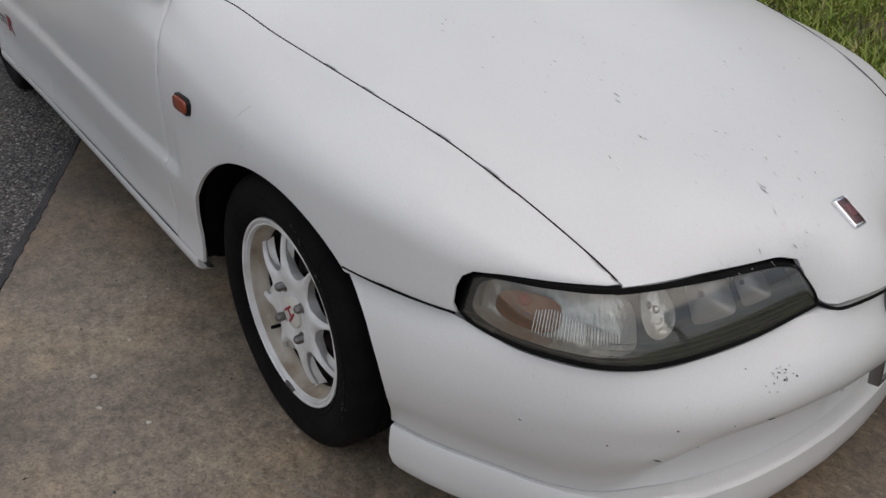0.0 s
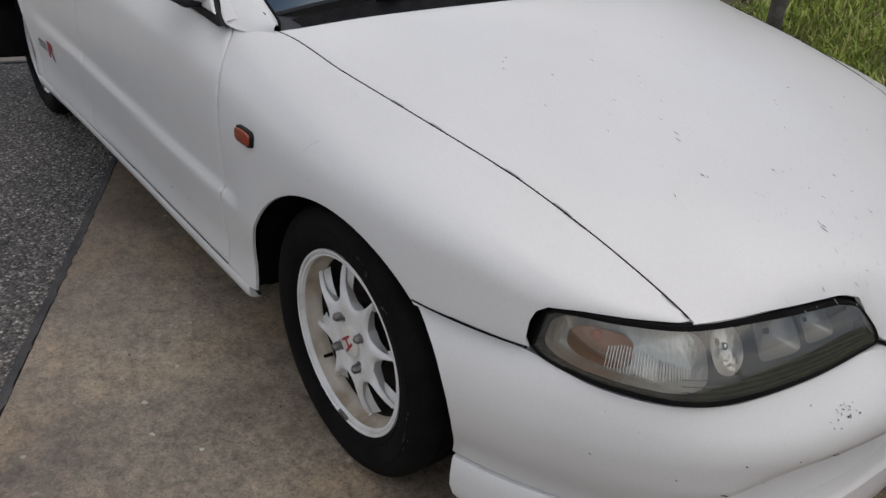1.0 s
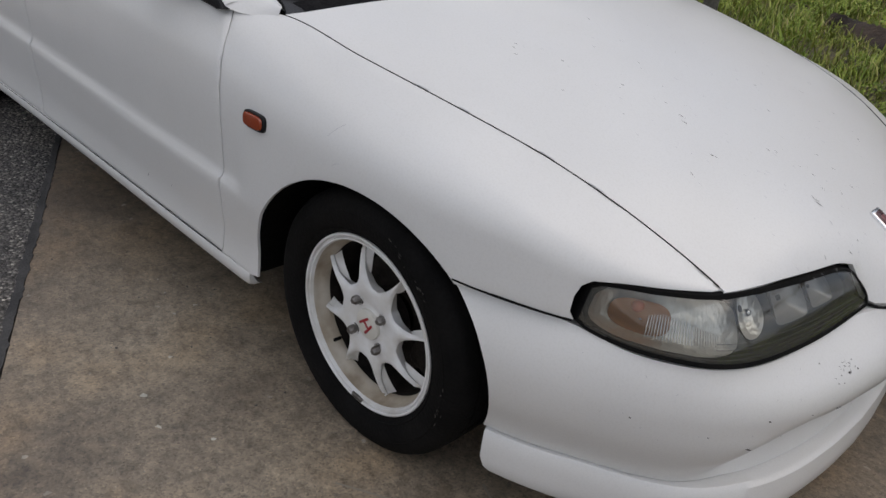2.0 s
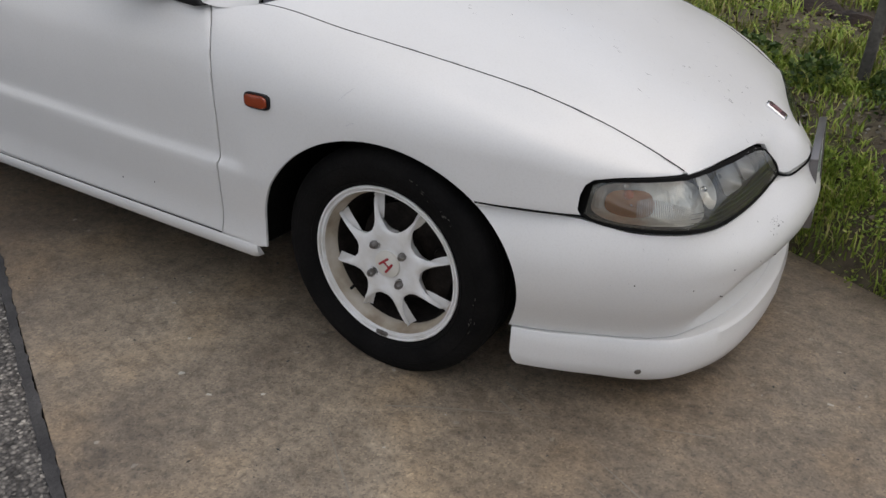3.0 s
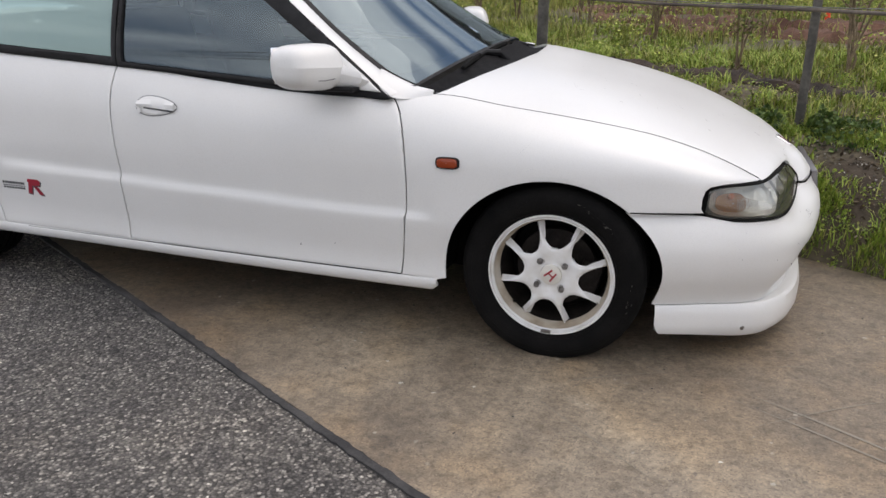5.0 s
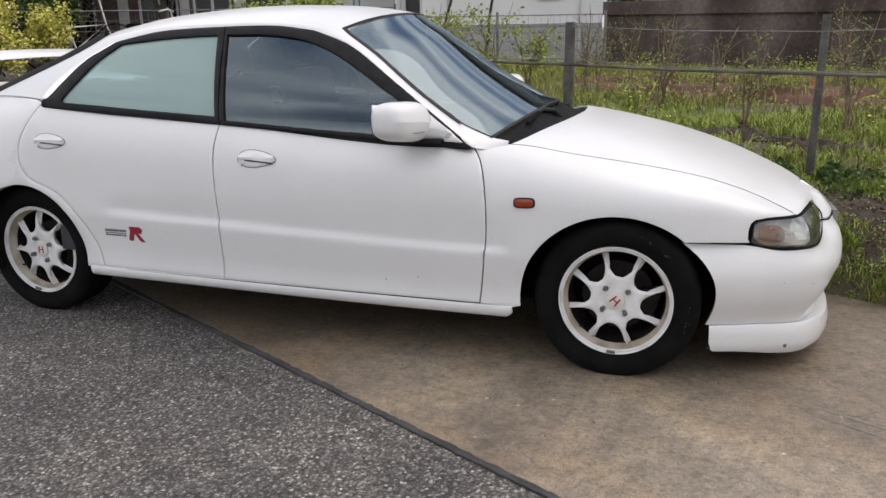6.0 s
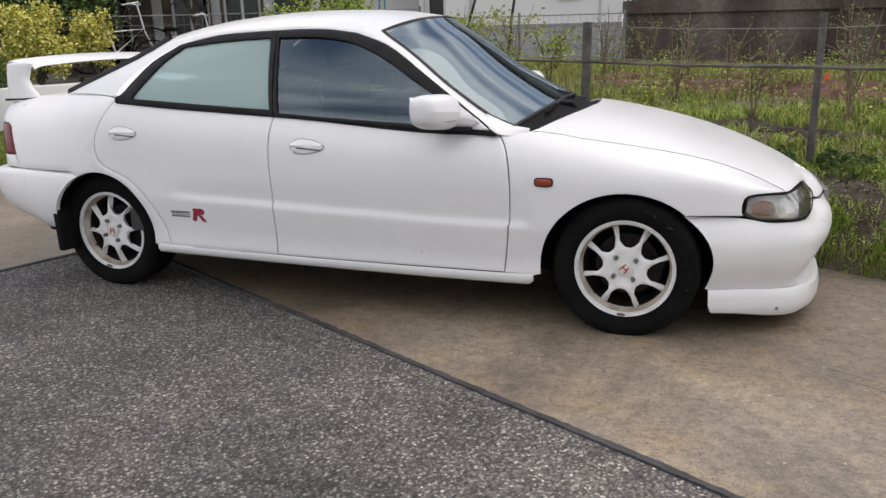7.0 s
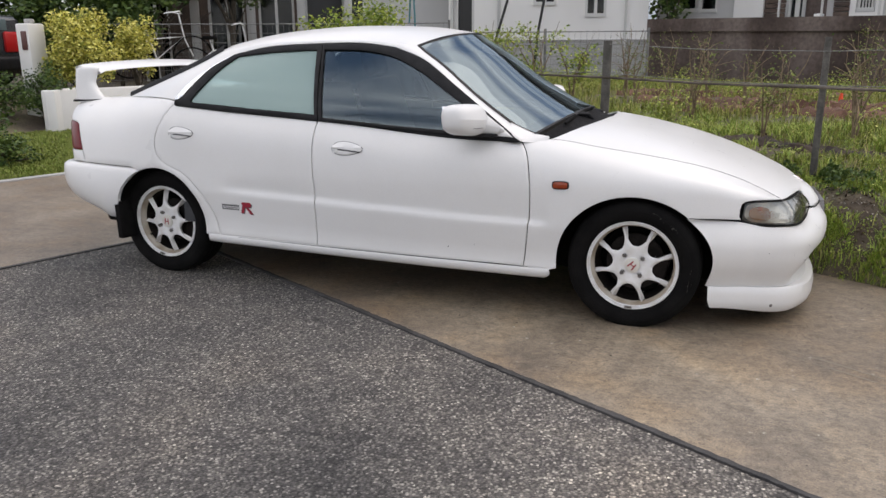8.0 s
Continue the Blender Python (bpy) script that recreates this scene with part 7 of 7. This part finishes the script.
def roof_over(house, p, q, z, rise, depth=5.0):
    """A tiled gable roof lying along the front."""
    d = Vector((q[0] - p[0], q[1] - p[1], 0))
    L = d.length
    m = Matrix.Translation((p[0], p[1], 0)) @ Matrix.Rotation(math.atan2(d.y, d.x), 4, "Z")
    V = [(-0.5, -0.6, z), (L + 0.5, -0.6, z), (L + 0.5, depth / 2, z + rise), (-0.5, depth / 2, z + rise), (L + 0.5, depth + 0.5, z), (-0.5, depth + 0.5, z)]
    g = V + [(x, y, zz - 0.16) for x, y, zz in V], [(0, 1, 2, 3), (3, 2, 4, 5), (6, 9, 8, 7), (9, 11, 10, 8), (0, 6, 7, 1), (5, 4, 10, 11), (0, 3, 9, 6), (3, 5, 11, 9), (1, 7, 8, 2), (2, 8, 10, 4)]
    part("roof", mesh_of("roof", *moved(g, m), False), M_ROOF, house, "dark grey tiled roof")


# roofs above the view, added for the dark skyline mirrored in the windscreen
M_ROOF = mottled("roof_tiles", (0.035, 0.036, 0.04), (0.07, 0.07, 0.075), 6, 0.7, 0.3, 30)
roof_over(h1, (-5.685, 11.606), (-1.741, 12.634), 5.95, 1.5)
roof_over(h2, (-12.856, 9.264), (-8.095, 12.277), 5.719, 1.5)
roof_over(h3, (-1.707, 13.703), (5.774, 11.486), 6.439, 1.7)
# overhead cables across the road, high behind the camera
for y, z in ((-8.0, 8.25), (-8.05, 8.6), (-8.2, 9.1)):
    tagged(part("overhead_cable", tube([(x, y, z - 0.5 * (1 - (x / 30)**2)) for x in np.linspace(-30, 30, 25)], 0.026, 5), M_BLACKTUBE), "black overhead power cable above the road", "cable", "overhead power cables")
for x in (-30.0, 30.0):
    tagged(part("utility_pole", tube([(x, -8.08, -0.3), (x, -8.08, 10.4)], [0.17, 0.12], 12), M_PLINTH), "grey concrete utility pole holding the cables", "pole", "poles of the power line")

# ---- wear on the car's paint ----
def fleck(place, along_v, across_v, length, width):
    """One chip: a small ragged lozenge just proud of the paint."""
    p, a, b = Vector(place), Vector(along_v).normalized(), Vector(across_v).normalized()
    q = [rng.uniform(0.7, 1.3) for _ in range(4)]
    return [tuple(p + a * length * q[0]), tuple(p + b * width * q[1]), tuple(p - a * length * q[2]), tuple(p - b * width * q[3])], [(0, 1, 2, 3)]


def on_bonnet(x, y, lift=0.0007):
    x, y, z = bonnet_surface(x, y)
    sx = (bonnet_surface(x + 0.01, y)[2] - bonnet_surface(x - 0.01, y)[2]) / 0.02
    sy = (bonnet_surface(x, y + 0.01)[2] - bonnet_surface(x, y - 0.01)[2]) / 0.02
    return (x, y, z + lift), (1, 0, sx), (0, 1, sy)


rng = random.Random(77)
pale, dark = [], []
for _ in range(230):
    x = 0.66 - 0.75 * rng.random()**1.5
    y = rng.uniform(-0.46, 0.40) * (1 - 0.25 * max(0, x))
    if abs(y) > top_y(x) - 0.06 or (x > 0.52 and abs(y) > 0.36):
        continue
    p, a, b = on_bonnet(x, y)
    ang = rng.gauss(0.15, 0.25)
    v = (Vector(a) + Vector(b) * ang)
    (dark if rng.random() < 0.16 else pale).append(fleck(p, v, b, rng.uniform(0.0015, 0.0075), rng.uniform(0.0004, 0.0009)))
for x, y, ln in ((0.55, -0.147, 0.010), (0.545, -0.140, 0.006), (0.383, -0.291, 0.006), (0.39, -0.285, 0.004), (0.30, -0.262, 0.008), (0.285, -0.25, 0.009), (0.06, -0.36, 0.005), (-0.02, -0.42, 0.004), (-0.03, -0.405, 0.004), (0.50, -0.07, 0.007), (0.47, 0.02, 0.006), (0.42, -0.12, 0.005), (0.17, -0.30, 0.005)):
    p, a, b = on_bonnet(x, y, 0.0009)
    dark.append(fleck(p, Vector(a) + Vector(b) * 0.3, b, ln, 0.0011))
chip_p = part("paint_flecks", mesh_of("paint_flecks", *joined(*pale), False), M_SCRATCH, bonnet, "pale grey stone chips")
chip_d = part("bare_chips", mesh_of("bare_chips", *joined(*dark), False), M_CHIP, bonnet, "dark bare chips")
for o in (chip_p, chip_d):
    o["kind"] = "stuff"
crack = [on_bonnet(x, top_y(x) - 0.010 - 0.004 * math.sin(40 * x), 0.001)[0] for x in np.linspace(0.20, 0.40, 12)]
part("edge_scratch", tube(crack, 0.0008, 4), M_SCRATCH, bonnet)


def on_bumper(k, v, out=0.0008):
    i = int(k)
    r0, r1 = bumper_row(v)[i], bumper_row(v)[i + 1]
    p = Vector(r0).lerp(Vector(r1), k - i)
    up = (Vector(bumper_row(min(v + 0.01, 1))[i]) - Vector(bumper_row(v)[i])).normalized()
    al = (Vector(r1) - Vector(r0)).normalized()
    n = al.cross(-up)
    n = n if n.x > 0 or n.y < 0 else -n
    return p + n * out, al, up


near_y = [abs(p[1] + 0.28) for p in plan]
k0 = near_y.index(min(near_y))
scr, gry = [], []
for _ in range(22):
    p, al, up = on_bumper(k0 + rng.gauss(0, 0.8), 0.14 + abs(rng.gauss(0, 0.035)))
    scr.append(fleck(p, al * rng.uniform(-1, 1) + up, al, rng.uniform(0.001, 0.0042), rng.uniform(0.0006, 0.0016)))
for dk, v, ln in ((-1.5, 0.40, 0.007), (-1.0, 0.405, 0.006), (-9.0, 0.50, 0.004), (-12.0, 0.33, 0.004), (-18.0, 0.46, 0.003), (-6.0, 0.36, 0.003), (-13.0, 0.56, 0.010), (-12.7, 0.57, 0.008), (-26, 0.42, 0.003), (1.5, 0.2, 0.003), (-4, 0.1, 0.002)):
    p, al, up = on_bumper(k0 + dk, v)
    scr.append(fleck(p, al + up * 0.4, up, ln, 0.0017))
for _ in range(26):
    p, al, up = on_bumper(rng.uniform(10, 52), rng.uniform(0.08, 0.6))
    gry.append(fleck(p, al * rng.uniform(-1, 1) + up, al, rng.uniform(0.001, 0.004), rng.uniform(0.0005, 0.0009)))
for g, m, n in ((scr, M_CHIP, "bare_chips"), (gry, M_SCRATCH, "paint_flecks")):
    o = part(n, mesh_of(n, *joined(*g), False), m, bpy.data.objects["front_bumper"])
    o["kind"] = "stuff"
# small dents drawn as flat grey flecks, and rub marks on the flank
door_f = bpy.data.objects["front_door"]
for x, z, s in ((-0.83, 0.315, 0.0032), (-0.70, 0.333, 0.0022)):
    part("dent_mark", fleck(at_side(x, z, 0.0008), (0.2, 0, 1), (1, 0, 0), s * 1.4, s), M_GREYFILM, door_f)
wing_n = bpy.data.objects["front_wing"]
for x0, z0, x1, z1 in ((-0.065, 0.612, -0.045, 0.622), (-0.09, 0.66, -0.062, 0.69)):
    part("rub_mark", tube([at_side(x0, z0, 0.0003), at_side((x0 + x1) / 2, (z0 + z1) / 2 + 0.002, 0.0003), at_side(x1, z1, 0.0003)], 0.0004, 4), M_SCRATCH, wing_n)

# chalky rubs on the front tyre
rubs = []
for a0, a1, n in ((22, 62, 12), (-38, -12, 9)):
    for _ in range(n):
        a, rad = radians(rng.uniform(a0, a1)), rng.uniform(0.243, 0.262)
        p = (rad * math.cos(a), -0.0385, rad * math.sin(a))
        rubs.append(fleck(p, (-math.sin(a), 0, math.cos(a)), (math.cos(a), 0, math.sin(a)), rng.uniform(0.002, 0.007), rng.uniform(0.0006, 0.0015)))
tyre_o = bpy.data.objects["tyre"]
o = part("rubber_scuff", mesh_of("rubber_scuff", *joined(*rubs), False), M_POST, tyre_o.parent, "pale chalky scuffs")
o["kind"] = "stuff"


# ---- the car's true proportions: the body above was drawn on the wheels' axles, here it is drawn out to its real length, width and tumblehome ----
DRAW = {
    "long": [-0.0035, 0.0698, 0.0131, -0.0077, 0.0473, -0.0185, -0.0374, 0.0054, -0.0042, -0.1115, -0.0235],
    "wide": [0.0899, -0.0425, -0.0009, -0.0050, -0.2046, -0.1034, -0.0270, -0.1030, 0.0726, 0.2644, -0.0181],
    "high": [-0.0492, 0.0164, 0.0149, 0.0011, 0.0745, 0.0070, -0.0087, 0.0910, 0.0162, -0.0477, -0.0150],
}


def drawn_out(p):
    x, y, z = p[:, 0], p[:, 1], p[:, 2] - HUB
    q = y * y
    terms = np.stack([np.ones(len(p)), x, x * x, x**3, z, z * z, x * z, q, x * q, z * q, x * x * z], 1)
    return p + np.stack([terms @ np.array(DRAW["long"]), y * (terms @ np.array(DRAW["wide"])), terms @ np.array(DRAW["high"])], 1)


for ob in car.children_recursive:
    chain = [ob]
    while chain[-1].parent is not None:
        chain.append(chain[-1].parent)
    if ob.type != "MESH" or any(o.name.split(".")[0] in ("wheel", "brake_disc", "brake_caliper", "dust_shield") for o in chain):
        continue
    co = np.empty(len(ob.data.vertices) * 3)
    ob.data.vertices.foreach_get("co", co)
    ob.data.vertices.foreach_set("co", drawn_out(co.reshape(-1, 3)).ravel())
    ob.data.update()
